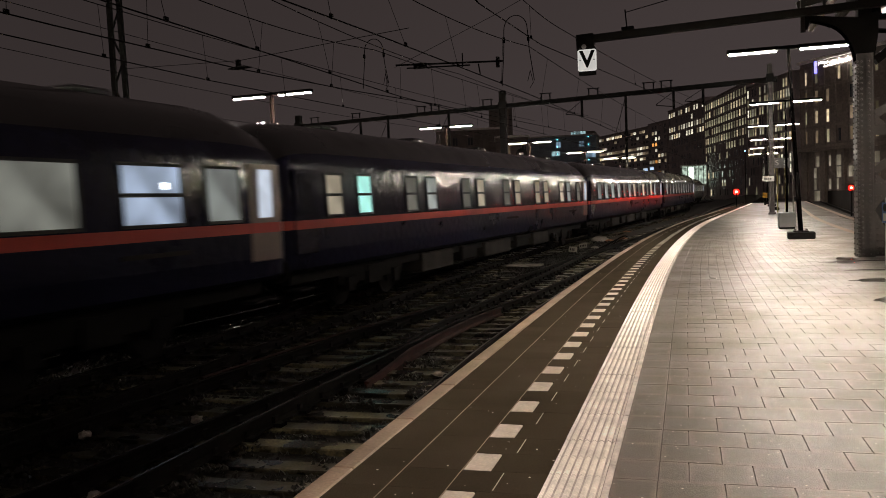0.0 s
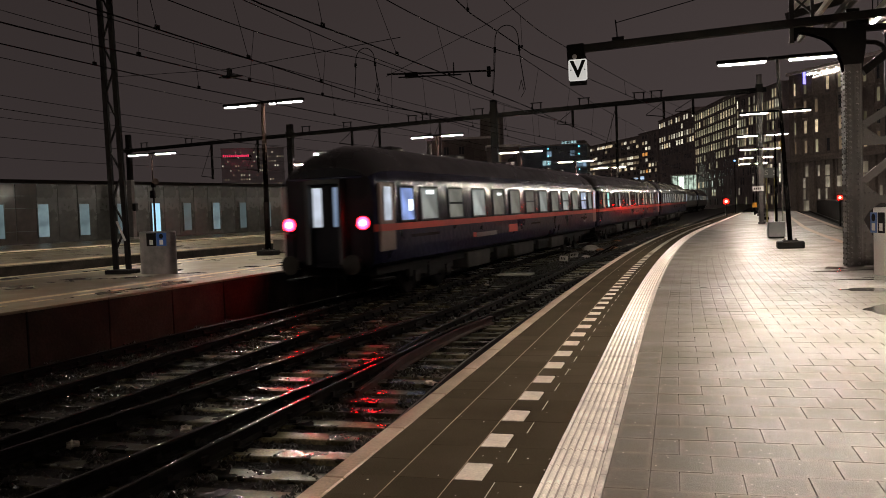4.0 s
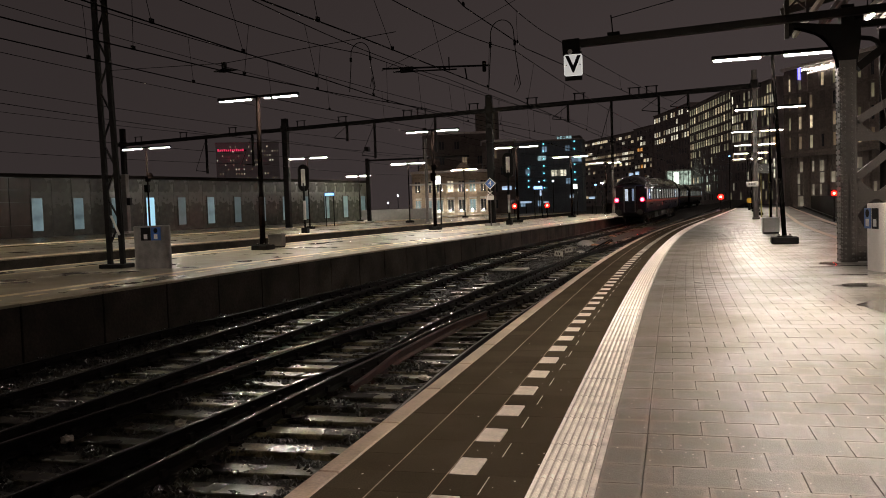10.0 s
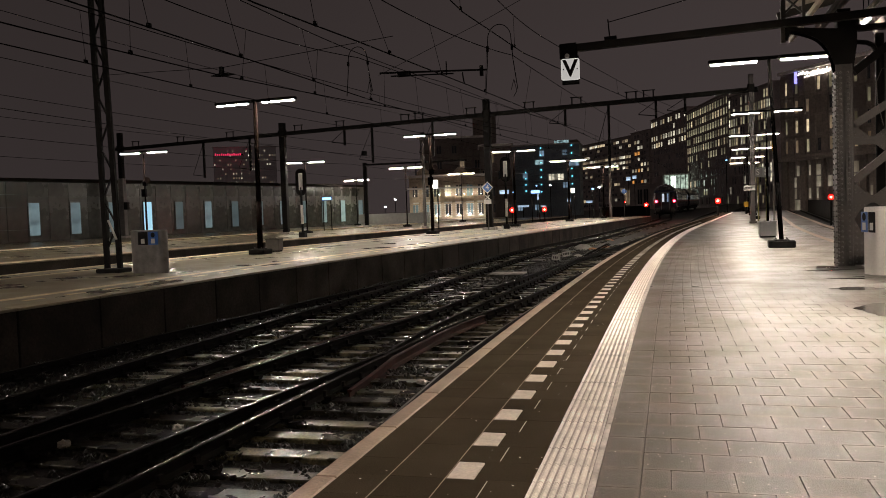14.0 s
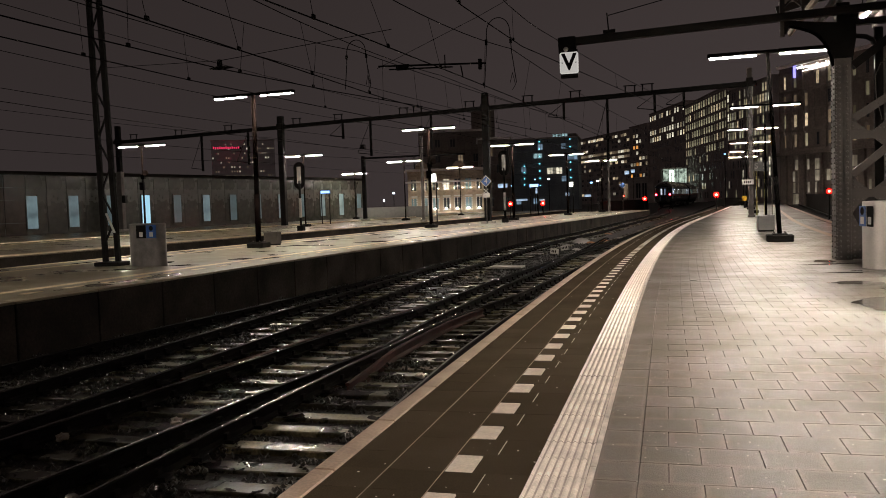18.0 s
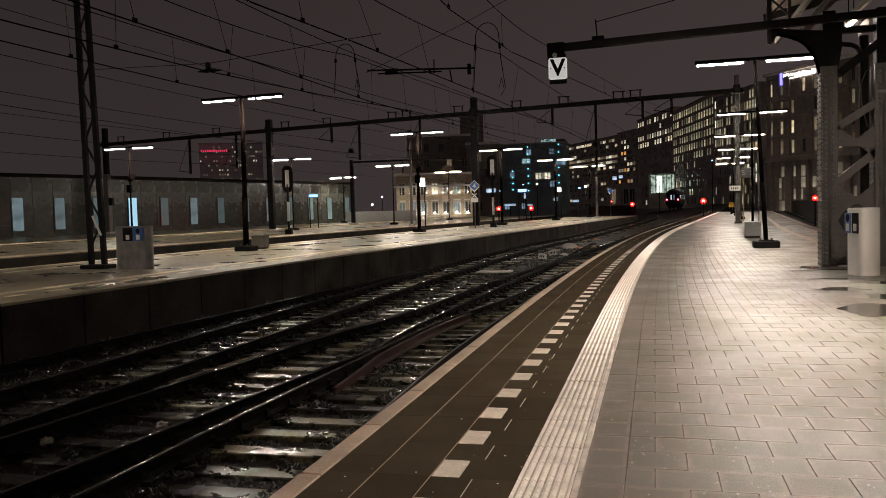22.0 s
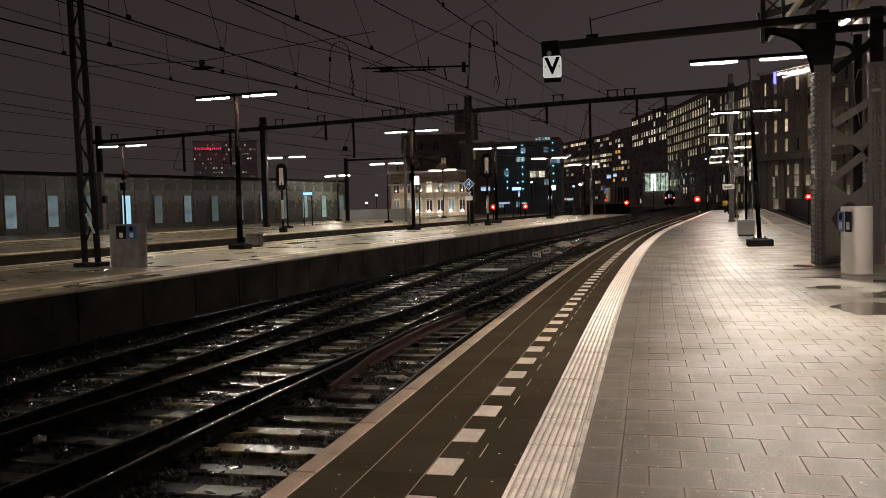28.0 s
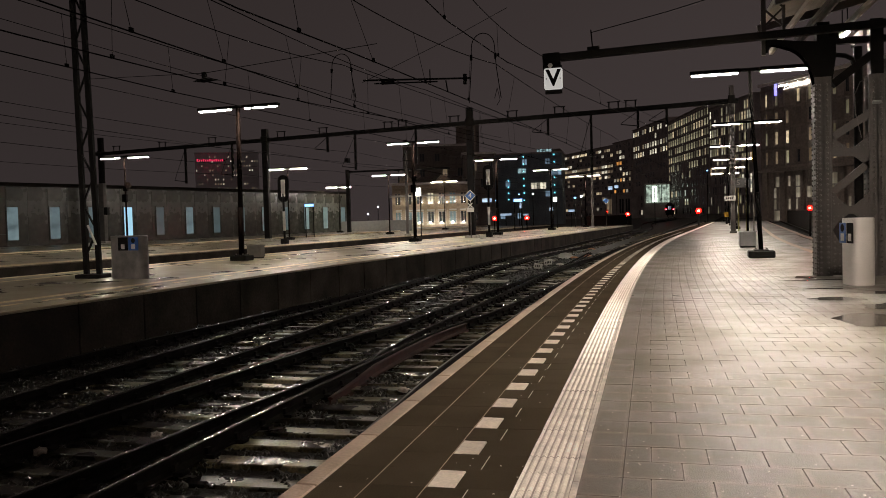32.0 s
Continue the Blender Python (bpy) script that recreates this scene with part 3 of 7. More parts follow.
# ---------------------------------------------------------------- platform lamps
def platform_lamp(x, y, z, height, turn, label, group, tint=M_POLE, lean=0.0, span=1.62, reach=0.28, horn=0.0, thick=1.0):
    t = thing("platform_lamp", Matrix.Translation((x, y, z)) @ Matrix.Rotation(turn, 4, "Z"), label, "lamp", group)
    part("base_block", new_box(-0.36, -0.3, 0, 0.36, 0.3, 0.2, bevel=0.025), M_BLACK, t, "black concrete foot")
    part("base_plate", new_box(-0.2, -0.2, 0.2, 0.2, 0.2, 0.23, bevel=0.005), M_BLACK, t)
    bm = bmesh.new()
    tube(bm, (0, 0, 0.2), (lean * 0.35, 0, height * 0.35), 0.066 * thick, 0.066 * thick, 12)
    tube(bm, (lean * 0.35, 0, height * 0.35), (lean, 0, height), 0.058 * thick, 0.05 * thick, 12)
    part("pole", bm, tint, t)
    if horn:
        hp = part("horn_speaker", tube(bmesh.new(), (lean + 0.12, -0.1, horn), (lean + 0.45, -0.35, horn + 0.12), 0.06, 0.2, seg=14), M_BROWN, t, "grey horn loudspeaker")
        part("speaker_bracket", new_box(lean - 0.1, -0.12, horn - 0.25, lean + 0.2, 0.06, horn + 0.05, bevel=0.02), M_POLE, hp)
        part("control_box", new_box(lean - 0.16, -0.2, horn - 0.95, lean + 0.16, 0.0, horn - 0.45, bevel=0.02), M_POLE, t)
    for sx in (-0.15, 0.15):
        for sy in (-0.15, 0.15):
            part("bolt", tube(bmesh.new(), (sx, sy, 0.23), (sx, sy, 0.28), 0.02, seg=6), M_GALV, t)
    part("crossarm", new_box(lean - reach - 0.05, -0.05, height - 0.02, lean + reach + 0.05, 0.05, height + 0.08, bevel=0.01), M_BLACK, t)
    for s in (-1, 1):
        a, b = lean + s * reach, lean + s * (reach + span - 0.1)
        lo, hi = min(a, b), max(a, b)
        head = part("lamp_head", new_box(lo, -0.11, height - 0.03, hi, 0.11, height + 0.08, bevel=0.02), M_BLACK, t)
        part("tube_cover", new_box(lo + 0.06, -0.065, height - 0.075, hi - 0.06, 0.065, height - 0.034, bevel=0.01), G_LAMP, head, "glowing white tube cover")
    return t


for x, y, h in ((3.11, 25.75, 5.39), (5.15, 48.2, 6.13), (6.25, 66.8, 6.32), (7.7, 84.5, 6.35), (8.85, 102.0, 6.42), (9.9, 119.0, 6.5)):
    platform_lamp(x, y, 0, h, -heading(edge, y), "black double-armed platform lamp, lit, on a black foot", "lamps on the island platform", lean=-0.26 if y < 30 else 0.0, span=1.49 if y < 30 else 1.62, reach=0.26 if y < 30 else 0.28)
for x, y, h, d in ((-15.46, 29.8, 5.92, 0.05), (-14.64, 51.8, 6.35, 0), (-12.04, 67.4, 6.15, 0), (-9.6, 84.5, 6.1, 0), (-7.4, 101, 6.1, 0)):
    platform_lamp(x, y, LZ, h, -heading(far_edge, y), "brown double-armed platform lamp, lit, on the opposite platform", "lamps on the opposite platform", M_BROWN, d, horn=4.1 if 51 < y < 52 else 0.0, thick=1.7)
# the last three stand out of view, added to light the left-hand platforms
for x, y, h, turn in ((-33.0, 48.0, 5.95, -0.02), (-29.3, 65.0, 5.95, -0.05), (-25.6, 81.2, 6.0, -0.08), (-26.0, 106.5, 6.3, -0.1), (-39.2, 102.8, 5.9, -0.1), (-16.4, 7.8, 5.9, 0.0), (-35.2, 29.0, 5.9, 0.0), (-37.5, 12.0, 5.9, 0.0)):
    platform_lamp(x, y, LZ, h, turn, "double-armed platform lamp, lit, across the tracks", "lamps on the far platforms", M_BROWN, horn=4.0 if y == 48.0 else 0.0)

# ---------------------------------------------------------------- litter bins
# shaded copy of the stainless steel: the left bin's dimness is in its colour
M_SHADEDSTEEL = mat("shaded_stainless_steel", (0.16, 0.15, 0.14), rough=0.45, scale=4, vary=0.3, spec=0.4)
def litter_bin(m, label, group, panels, steel):
    t = thing("litter_bin", m, label, "litter bin", group)
    bm = bmesh.new()
    n, w, d, h = 28, 0.29, 0.21, 1.16
    prof = []
    for i in range(n):
        a = 2 * math.pi * i / n
        prof.append((math.copysign(abs(math.cos(a)) ** 0.45, math.cos(a)) * w * panels, math.copysign(abs(math.sin(a)) ** 0.8, math.sin(a)) * d))
    lo = [bm.verts.new((x, y, 0.0)) for x, y in prof]
    hi = [bm.verts.new((x, y, h)) for x, y in prof]
    for i in range(n):
        bm.faces.new((lo[i], lo[(i + 1) % n], hi[(i + 1) % n], hi[i])).smooth = True
    part("body", bm, steel, t)
    bm = bmesh.new()
    lo = [bm.verts.new((x * 1.01, y * 1.01, h)) for x, y in prof]
    hi = [bm.verts.new((x * 0.96, y * 0.96, h + 0.025)) for x, y in prof]
    for i in range(n):
        bm.faces.new((lo[i], lo[(i + 1) % n], hi[(i + 1) % n], hi[i]))
    bm.faces.new(hi)
    part("lid", bm, steel, t)
    return t


def bin_front(t, x, z, blue, yf, hw=0.125):
    f = part("front_panel", new_box(x - hw, yf - 0.012, z, x + hw, yf, z + 0.36, bevel=0.006), M_BLUE if blue else M_BLACK, t, "blue slot panel" if blue else "dark slot panel")
    part("slot", tube(bmesh.new(), (x, yf - 0.014, z + 0.27), (x, yf - 0.004, z + 0.27), 0.07, seg=14), M_BLACK, f)
    part("notice", new_box(x - 0.06, yf - 0.016, z + 0.04, x + 0.06, yf - 0.012, z + 0.17), M_PALE, f, "small pale notice")


b = litter_bin(Matrix.Translation((-13.98, 20.42, LZ)) @ Matrix.Rotation(-0.12, 4, "Z"), "stainless steel twin litter bin with a dark and a blue slot", "bins", 1.98, M_SHADEDSTEEL)
bin_front(b, -0.04, 0.78, False, -0.208, 0.17)
bin_front(b, 0.31, 0.78, True, -0.206, 0.17)
b = litter_bin(Matrix.Translation((3.58, 16.2, 0)) @ Matrix.Rotation(-1.35, 4, "Z"), "stainless steel litter bin with a blue slot panel", "bins", 0.98, M_STAINLESS)
bin_front(b, -0.14, 0.74, True, -0.205)
bin_front(b, 0.14, 0.74, False, -0.205)

# ---------------------------------------------------------------- lattice masts and the overhead line
LEAN = 0.019          # the mast stands a little out of plumb


def lattice_mast(x, y, z, top, w0, w1, label):
    t = thing("lattice_mast", pose(x, y, z), label, "mast")
    part("foot", new_box(-w0 / 2 - 0.18, -0.3, 0, w0 / 2 + 0.18, 0.3, 0.12, bevel=0.02), M_BLACK, t)
    for s in (-1, 1):
        bm = bmesh.new()
        beam(bm, (s * w0 / 2, 0, 0.1), (s * w1 / 2 - LEAN * top, 0, top), 0.1, 0.14)
        part("leg", bm, M_BLACK, t)
    k, n = 0.6, 1
    while k < top - 0.8:
        wa, wb = w0 + (w1 - w0) * k / top, w0 + (w1 - w0) * (k + 0.75) / top
        bm = bmesh.new()
        beam(bm, (-n * wa / 2 - LEAN * k, 0, k), (n * wb / 2 - LEAN * (k + 0.75), 0, k + 0.75), 0.05, 0.04)
        part("lattice_bar", bm, M_BLACK, t)
        k, n = k + 0.75, -n
    return t


lm = lattice_mast(-15.38, 20.7, LZ, 12.0, 0.42, 0.28, "tall black lattice mast of the overhead line")
part("stay", beam(bmesh.new(), (0.0, -0.15, 1.5), (0.28, -0.2, 0.95), 0.06, 0.03), M_PALE, lm, "pale slanting bar")

def gantry_y(x):
    return 56.0 - 0.24 * x


def solid_mast(x, z0, top, w, label, material=M_BLACK, y=None, foot=1.0):
    t = thing("gantry_mast", pose(x, gantry_y(x) if y is None else y, z0), label, "mast", "masts of the overhead gantry")
    part("shaft", new_box(-w / 2, -w / 2, 0, w / 2, w / 2, top, bevel=0.03), material, t)
    part("foot", new_box(-w * foot, -w * foot, 0, w * foot, w * foot, 0.18 * foot, bevel=0.02), M_CONCRETE if foot == 1.0 else material, t)
    part("collar", new_box(-w / 2 - 0.05, -w / 2 - 0.05, 8.0, w / 2 + 0.05, w / 2 + 0.05, 8.5, bevel=0.02), M_BLACK, t)
    return t


wm = solid_mast(-49.0, LZ, 9.7, 0.42, "tall steel mast of the overhead gantry")
part("sleeve", new_box(-0.26, -0.26, 0.2, 0.26, 0.26, 5.5, bevel=0.03), M_GALV, wm, "pale lower sleeve")
part("box", new_box(0.26, -0.3, 2.6, 0.62, 0.1, 3.3, bevel=0.03), M_BLACK, wm)
solid_mast(-30.4, LZ, 9.1, 0.46, "tall steel mast of the overhead gantry")
solid_mast(-12.4, LZ, 9.3, 0.46, "tall steel mast of the overhead gantry")
solid_mast(-32.9, LZ, 7.2, 0.4, "tall steel mast of a gantry farther along the line", y=89.2)
solid_mast(-21.0, LZ, 7.6, 0.24, "pale steel mast farther along the line", M_GALV, y=71.9)
solid_mast(-6.2, LZ, 8.2, 0.28, "pale steel mast near the platform end", M_GALV, y=94.8)
rm = solid_mast(5.0, 0.0, 9.1, 0.3, "tall grey mast of the overhead gantry on the island platform", M_GREYSTEEL, foot=0.7)
plate = part("number_plate", new_box(-0.55, -0.27, 2.0, 0.15, -0.235, 2.32, bevel=0.02), M_PALE, rm, "pale plate with dark bars")
for k in range(4):
    part("bar", new_box(-0.42 + 0.11 * k, -0.276, 2.1, -0.36 + 0.11 * k, -0.271, 2.22), M_BLACK, plate)
gt = thing("overhead_gantry", pose(0, 0, 0), "long dark steel gantry beam across all tracks", "gantry")
bm = bmesh.new()
beam(bm, (-50, gantry_y(-50), 8.15), (5.4, gantry_y(5.4), 8.15), 0.22, 0.3)
part("beam", bm, M_BLACK, gt)
for x in (-47.0, -41.5, -35.9, -28.8, -24.8, -19.0, -17.8, -13.6, -9.2, -5.85, -2.2, -1.1):
    y, z = gantry_y(x), 8.3
    bm = bmesh.new()
    for s in (-0.3, 0.3):
        tube(bm, (x + s, y, z), (x + s, y, z + 0.42), 0.045, seg=8)
    beam(bm, (x - 0.42, y, z + 0.44), (x + 0.42, y, z + 0.44), 0.06, 0.06)
    part("insulator_bracket", bm, M_BLACK, gt)
g2 = thing("overhead_gantry", pose(0, 0, 0), "thin dark gantry arm farther along the line", "gantry")
part("beam", beam(bmesh.new(), (-33.0, 89.2, 6.9), (-20.5, 86.5, 6.7), 0.18, 0.2), M_BLACK, g2)
part("drop_post", beam(bmesh.new(), (-26.5, 87.8, 6.8), (-26.5, 87.8, 5.4), 0.12, 0.12), M_BLACK, g2)
for x, d in ((-38.9, 3.1), (-33.8, 2.8), (-24.4, 1.3), (-21.9, 2.8), (-16.7, 2.6), (-6.65, 1.25), (-3.7, 4.2), (-0.65, 1.2), (1.15, 1.1)):
    y, z = gantry_y(x), 8.1
    bm = bmesh.new()
    beam(bm, (x, y, z), (x, y, z - d), 0.16, 0.16)
    part("drop_post", bm, M_BLACK, gt)
    bm = bmesh.new()
    tube(bm, (x, y, z - d + 0.15), (x - 1.1, y, z - d + 0.3), 0.03, seg=6)
    tube(bm, (x, y, z - 0.1), (x - 1.1, y, z - d + 0.34), 0.022, seg=6)
    part("cantilever", bm, M_BLACK, gt)


def wire(pts, r=0.009, label="", sag=0.0):
    bm = bmesh.new()
    full = []
    for a, b in zip(pts[:-1], pts[1:]):
        for i in range(12):
            s = i / 12
            full.append((a[0] + (b[0] - a[0]) * s, a[1] + (b[1] - a[1]) * s, a[2] + (b[2] - a[2]) * s - sag * 4 * s * (1 - s)))
    full.append(pts[-1])
    rings = []
    for i, p in enumerate(full):
        d = (Vector(full[min(len(full) - 1, i + 1)]) - Vector(full[max(0, i - 1)])).normalized()
        u = d.cross(Vector((0.013, 0.21, 0.97))).normalized()
        v = d.cross(u)
        rings.append([bm.verts.new(Vector(p) + (u * math.cos(1.2566 * k) + v * math.sin(1.2566 * k)) * r) for k in range(5)])
    for ra, rb in zip(rings[:-1], rings[1:]):
        for k in range(5):
            bm.faces.new((ra[k], ra[(k + 1) % 5], rb[(k + 1) % 5], rb[k]))
    return bm


def catenary(name, contact, messenger, droppers, label):
    """A contact wire, its carrying cable and the droppers between them."""
    t = thing(name, pose(0, 0, 0), label, "overhead wire", "overhead lines")
    part("contact_wire", wire(contact, 0.014), M_WIRE, t)
    part("carrying_cable", wire(messenger, 0.012, sag=0.14), M_WIRE, t)

    def at(pts, y):
        for a, b in zip(pts[:-1], pts[1:]):
            if a[1] <= y <= b[1]:
                s = (y - a[1]) / (b[1] - a[1])
                return Vector(a).lerp(Vector(b), s), s
        return Vector(pts[-1]), 1
    for y in droppers:
        a, _ = at(contact, y)
        b, s = at(messenger, y)
        b.z -= 0.14 * 4 * s * (1 - s)
        bm = tube(bmesh.new(), a, b, 0.006, seg=5, caps=False)
        box(bm, a.x - 0.02, a.y - 0.05, a.z - 0.01, a.x + 0.02, a.y + 0.05, a.z + 0.07)
        part("dropper", bm, M_WIRE, t)
    return t


catenary("overhead_line", [(-8.5, -10, 4.62), (-8.4, 11, 4.62), (-8.25, 17, 4.62), (-8.2, 24, 4.64), (-5.6, 57, 4.7), (-1.5, 92, 4.7), (2.2, 160, 4.7)],
         [(-8.9, -10, 6.3), (-8.6, 17, 5.95), (-7.9, 30, 6.1), (-5.6, 57, 6.6), (-1.5, 92, 6.3), (2.2, 160, 6.3)], [-4, 2, 8, 12.5, 15.5, 19, 23, 27, 32, 37, 42, 47, 52, 62, 70, 78], "contact wire with carrying cable over the departure track")
catenary("overhead_line", [(-6.6, -10, 4.62), (-6.0, 11.7, 4.62), (-5.6, 15, 4.62), (-5.1, 20, 4.62), (-4.6, 26, 4.66), (-2.4, 57, 4.7), (1.5, 92, 4.7), (8, 160, 4.7)],
         [(-6.6, -10, 6.4), (-5.9, 16.9, 5.95), (-4.4, 25, 5.95), (-2.4, 57, 6.6), (1.5, 92, 6.3), (8, 160, 6.3)], [-3, 3, 9, 13.5, 16.5, 19.5, 23, 27.5, 33, 39, 45, 51, 63, 72, 82], "contact wire with carrying cable over the platform track")
catenary("overhead_line", [(-11.2, -10, 4.62), (-10.2, 12, 4.62), (-9.75, 17.3, 4.62), (-8.9, 22, 4.62), (-8.2, 27, 4.75), (-6.2, 57, 5.6)],
         [(-11.5, -10, 6.3), (-9.9, 15.4, 5.9), (-8.6, 23.1, 5.9), (-6.2, 57, 6.9)], [-4, 2, 7, 11, 14.3, 18, 21, 25, 31, 38, 45], "contact wire with carrying cable beside the opposite platform")
catenary("overhead_line", [(-4.6, 10, 6.1), (-4.35, 18.5, 5.8), (-3.9, 24, 5.8), (0.5, 57, 6.9)],
         [(-5.0, 10, 7.6), (-4.3, 20, 6.9), (-3.6, 27, 6.7), (0.5, 57, 7.6)], [13, 18.3, 23, 29, 38], "thin feeder cables over the tracks")
catenary("overhead_line", [(-13.2, -10, 4.9), (-12.2, 20, 4.9), (-9.8, 57, 5.2)],
         [(-13.2, -10, 6.3), (-12.3, 20, 6.1), (-9.8, 57, 6.8)], [-2, 3, 8, 12, 16, 20, 24, 28, 33, 38, 44, 50], "thin contact wire over the edge of the opposite platform")
fw = thing("feeder_wires", pose(0, 0, 0), "thin dark wires over the far tracks", "overhead wire", "overhead lines")
for off, z in ((-8, 7.6), (-9, 6.5), (-9.2, 5.0), (-13, 6.2), (-15, 5.0), (-20, 6.6), (-22, 5.0)):
    part("wire", wire([(far_edge(y) + off + 0.0, y, z) for y in (-5, 20, 57, 90, 130)], 0.012, sag=0.25), M_WIRE, fw)
part("wire", wire([(-15.3, 20.7, 5.55), (-9.75, 17.3, 4.8), (-5.4, 16.6, 5.0)], 0.008), M_WIRE, fw)
part("wire", wire([(-8.3, 24, 5.5), (-5.2, 24, 6.75), (-3.9, 24.2, 7.4)], 0.008), M_WIRE, fw)
ins = thing("wire_insulator", pose(-9.75, 17.3, 4.62), "dark oval insulator on the contact wire", "insulator")
part("body", tube(tube(bmesh.new(), (-0.3, 0.05, 0.02), (0, 0, 0.02), 0.012, 0.055, 8), (0, 0, 0.02), (0.36, -0.05, 0.0), 0.055, 0.012, 8), M_BLACK, ins)
part("clamp", new_box(-0.04, -0.05, 0, 0.04, 0.05, 0.2), M_BLACK, ins)

arm = thing("section_insulator", pose(0, 24.0, 0), "dark section insulator frame hung between two contact wires", "insulator")
part("rod", tube(bmesh.new(), (-8.26, 0, 5.56), (-5.0, 0, 5.42), 0.028, seg=8), M_BLACK, arm)
part("rod", tube(bmesh.new(), (-7.95, 0.1, 5.46), (-6.0, 0.1, 5.4), 0.022, seg=8), M_BLACK, arm)
part("strut", tube(bmesh.new(), (-6.2, 0, 5.75), (-6.2, 0, 5.35), 0.02, seg=6), M_BLACK, arm)
part("hook", tube(bmesh.new(), (-5.75, 0.1, 5.42), (-5.7, 0.1, 5.1), 0.022, seg=6), M_BLACK, arm)
part("end_clamp", new_box(-5.2, -0.05, 5.25, -5.1, 0.05, 5.55, bevel=0.01), M_BLACK, arm)
part("end_clamp", new_box(-7.7, -0.05, 5.4, -7.3, 0.05, 5.56, bevel=0.01), M_BLACK, arm)


def cable_loop(x, y, z0, z1, w, label):
    t = thing("cable_loop", pose(x, y, 0), label, "cable loop", "cable loops on the overhead line")
    pts = [(-w * 1.1, 0, z0), (-w * 0.9, 0, z0 + 0.5 * (z1 - z0))]
    for i in range(13):
        a = math.pi * (1 - i / 12)
        pts.append((w * 0.85 * math.cos(a), 0, z1 - w + w * math.sin(a)))
    pts += [(w * 0.95, 0, z0 + 0.5 * (z1 - z0)), (w * 1.25, 0, z0 + 0.1)]
    part("cable", wire(pts, 0.013), M_WIRE, t)
    pts = [(w * 0.75, 0.05, z0 + 0.1), (w * 0.95, 0.05, z0 + 0.4), (w * 1.15, 0.05, z0 + 0.05), (w * 0.9, 0.05, z0 - 0.1)]
    part("tail", wire(pts, 0.009), M_WIRE, t)
    part("clamp", new_box(-w * 0.97, -0.03, z0 + 0.62 * (z1 - z0), -w * 0.8, 0.03, z0 + 0.7 * (z1 - z0)), M_BLACK, t)
    part("clamp", new_box(w * 0.82, -0.03, z0 + 0.62 * (z1 - z0), w * 0.98, 0.03, z0 + 0.7 * (z1 - z0)), M_BLACK, t)


cable_loop(-8.95, 24, 4.95, 6.4, 0.35, "thin dark cable loop on the overhead line")
cable_loop(-4.6, 24, 4.7, 6.68, 0.4, "thin dark cable loop on the overhead line")

# ---------------------------------------------------------------- canopy, its riveted column and the overhead arm
CY = 18.45
M_DARKSTEEL = mat("dark_painted_steel", (0.015, 0.0132, 0.012), rough=0.6, scale=2.5, vary=0.35, bump=0.15, bscale=40, spec=0.2)
col = thing("canopy_column", pose(0, CY, 0), "grey riveted lattice column that carries the platform canopy", "column")
RIV = bmesh.new()


def rivets_on(x0, x1, z0, z1, nx, step, y):
    z = z0
    while z < z1:
        for i in range(nx):
            x = x0 + (x1 - x0) * (i + 0.5) / nx
            tube(RIV, (x, y, z), (x, y - 0.022, z), 0.022, 0.01, seg=7)
        z += step


def leg(xc, w, d, z1):
    bm = bmesh.new()
    box(bm, xc - w / 2, -d / 2, 0, xc + w / 2, -d / 2 + 0.018, z1)
    box(bm, xc - w / 2, d / 2 - 0.018, 0, xc + w / 2, d / 2, z1)
    box(bm, xc - 0.012, -d / 2, 0, xc + 0.012, d / 2, z1)
    part("leg", bm, M_GREYSTEEL, col)
    bm = bmesh.new()
    for s in (-1, 1):
        box(bm, xc + s * w / 2 - 0.012, -d / 2 - 0.012, 0, xc + s * w / 2 + 0.012, -d / 2 + 0.1, z1)
    part("leg_angle", bm, M_GREYSTEEL, col)


def plate_of(outline, y, thick):
    bm = bmesh.new()
    f = bm.faces.new([bm.verts.new((x, y, z)) for x, z in outline])
    r = bmesh.ops.extrude_face_region(bm, geom=[f])
    bmesh.ops.translate(bm, vec=(0, thick, 0), verts=[v for v in r["geom"] if isinstance(v, bmesh.types.BMVert)])
    bmesh.ops.recalc_face_normals(bm, faces=bm.faces[:])
    return bm


def side_face(x, z1):
    """A riveted plate that closes a leg towards the track."""
    part("side_plate", new_box(x - 0.006, -0.205, 0, x + 0.006, 0.2, z1), M_GREYSTEEL, col)
    z = 0.05
    while z < z1 - 0.1:
        for y in (-0.15, 0.13):
            tube(RIV, (x - 0.006, y, z), (x - 0.026, y, z), 0.024, 0.012, seg=7)
        z += 0.105


side_face(3.262, 4.0)
side_face(4.25, 2.5)
leg(3.41, 0.28, 0.42, 4.0)
leg(4.4, 0.28, 0.42, 4.0)
rivets_on(3.275, 3.545, 0.06, 3.9, 2, 0.105, -0.212)
rivets_on(4.265, 4.535, 0.06, 3.9, 2, 0.105, -0.212)
rivets_on(3.258, 3.278, 0.06, 3.9, 1, 0.07, -0.23)
for z in (1.325, 2.48):
    bm = new_box(3.49, -0.2, z - 0.08, 4.35, -0.185, z + 0.075)
    box(bm, 3.49, -0.2, z + 0.06, 4.35, 0.1, z + 0.075)
    part("cross_tie", bm, M_GREYSTEEL, col)
for za, zb in ((0.3, 1.02), (1.6, 2.36), (2.72, 3.3)):
    bm = bmesh.new()
    beam(bm, (3.46, -0.195, za), (4.38, -0.195, zb), 0.02, 0.15)
    beam(bm, (3.46, -0.12, za + 0.07), (4.38, -0.12, zb + 0.07), 0.14, 0.02)
    part("diagonal", bm, M_GREYSTEEL, col)
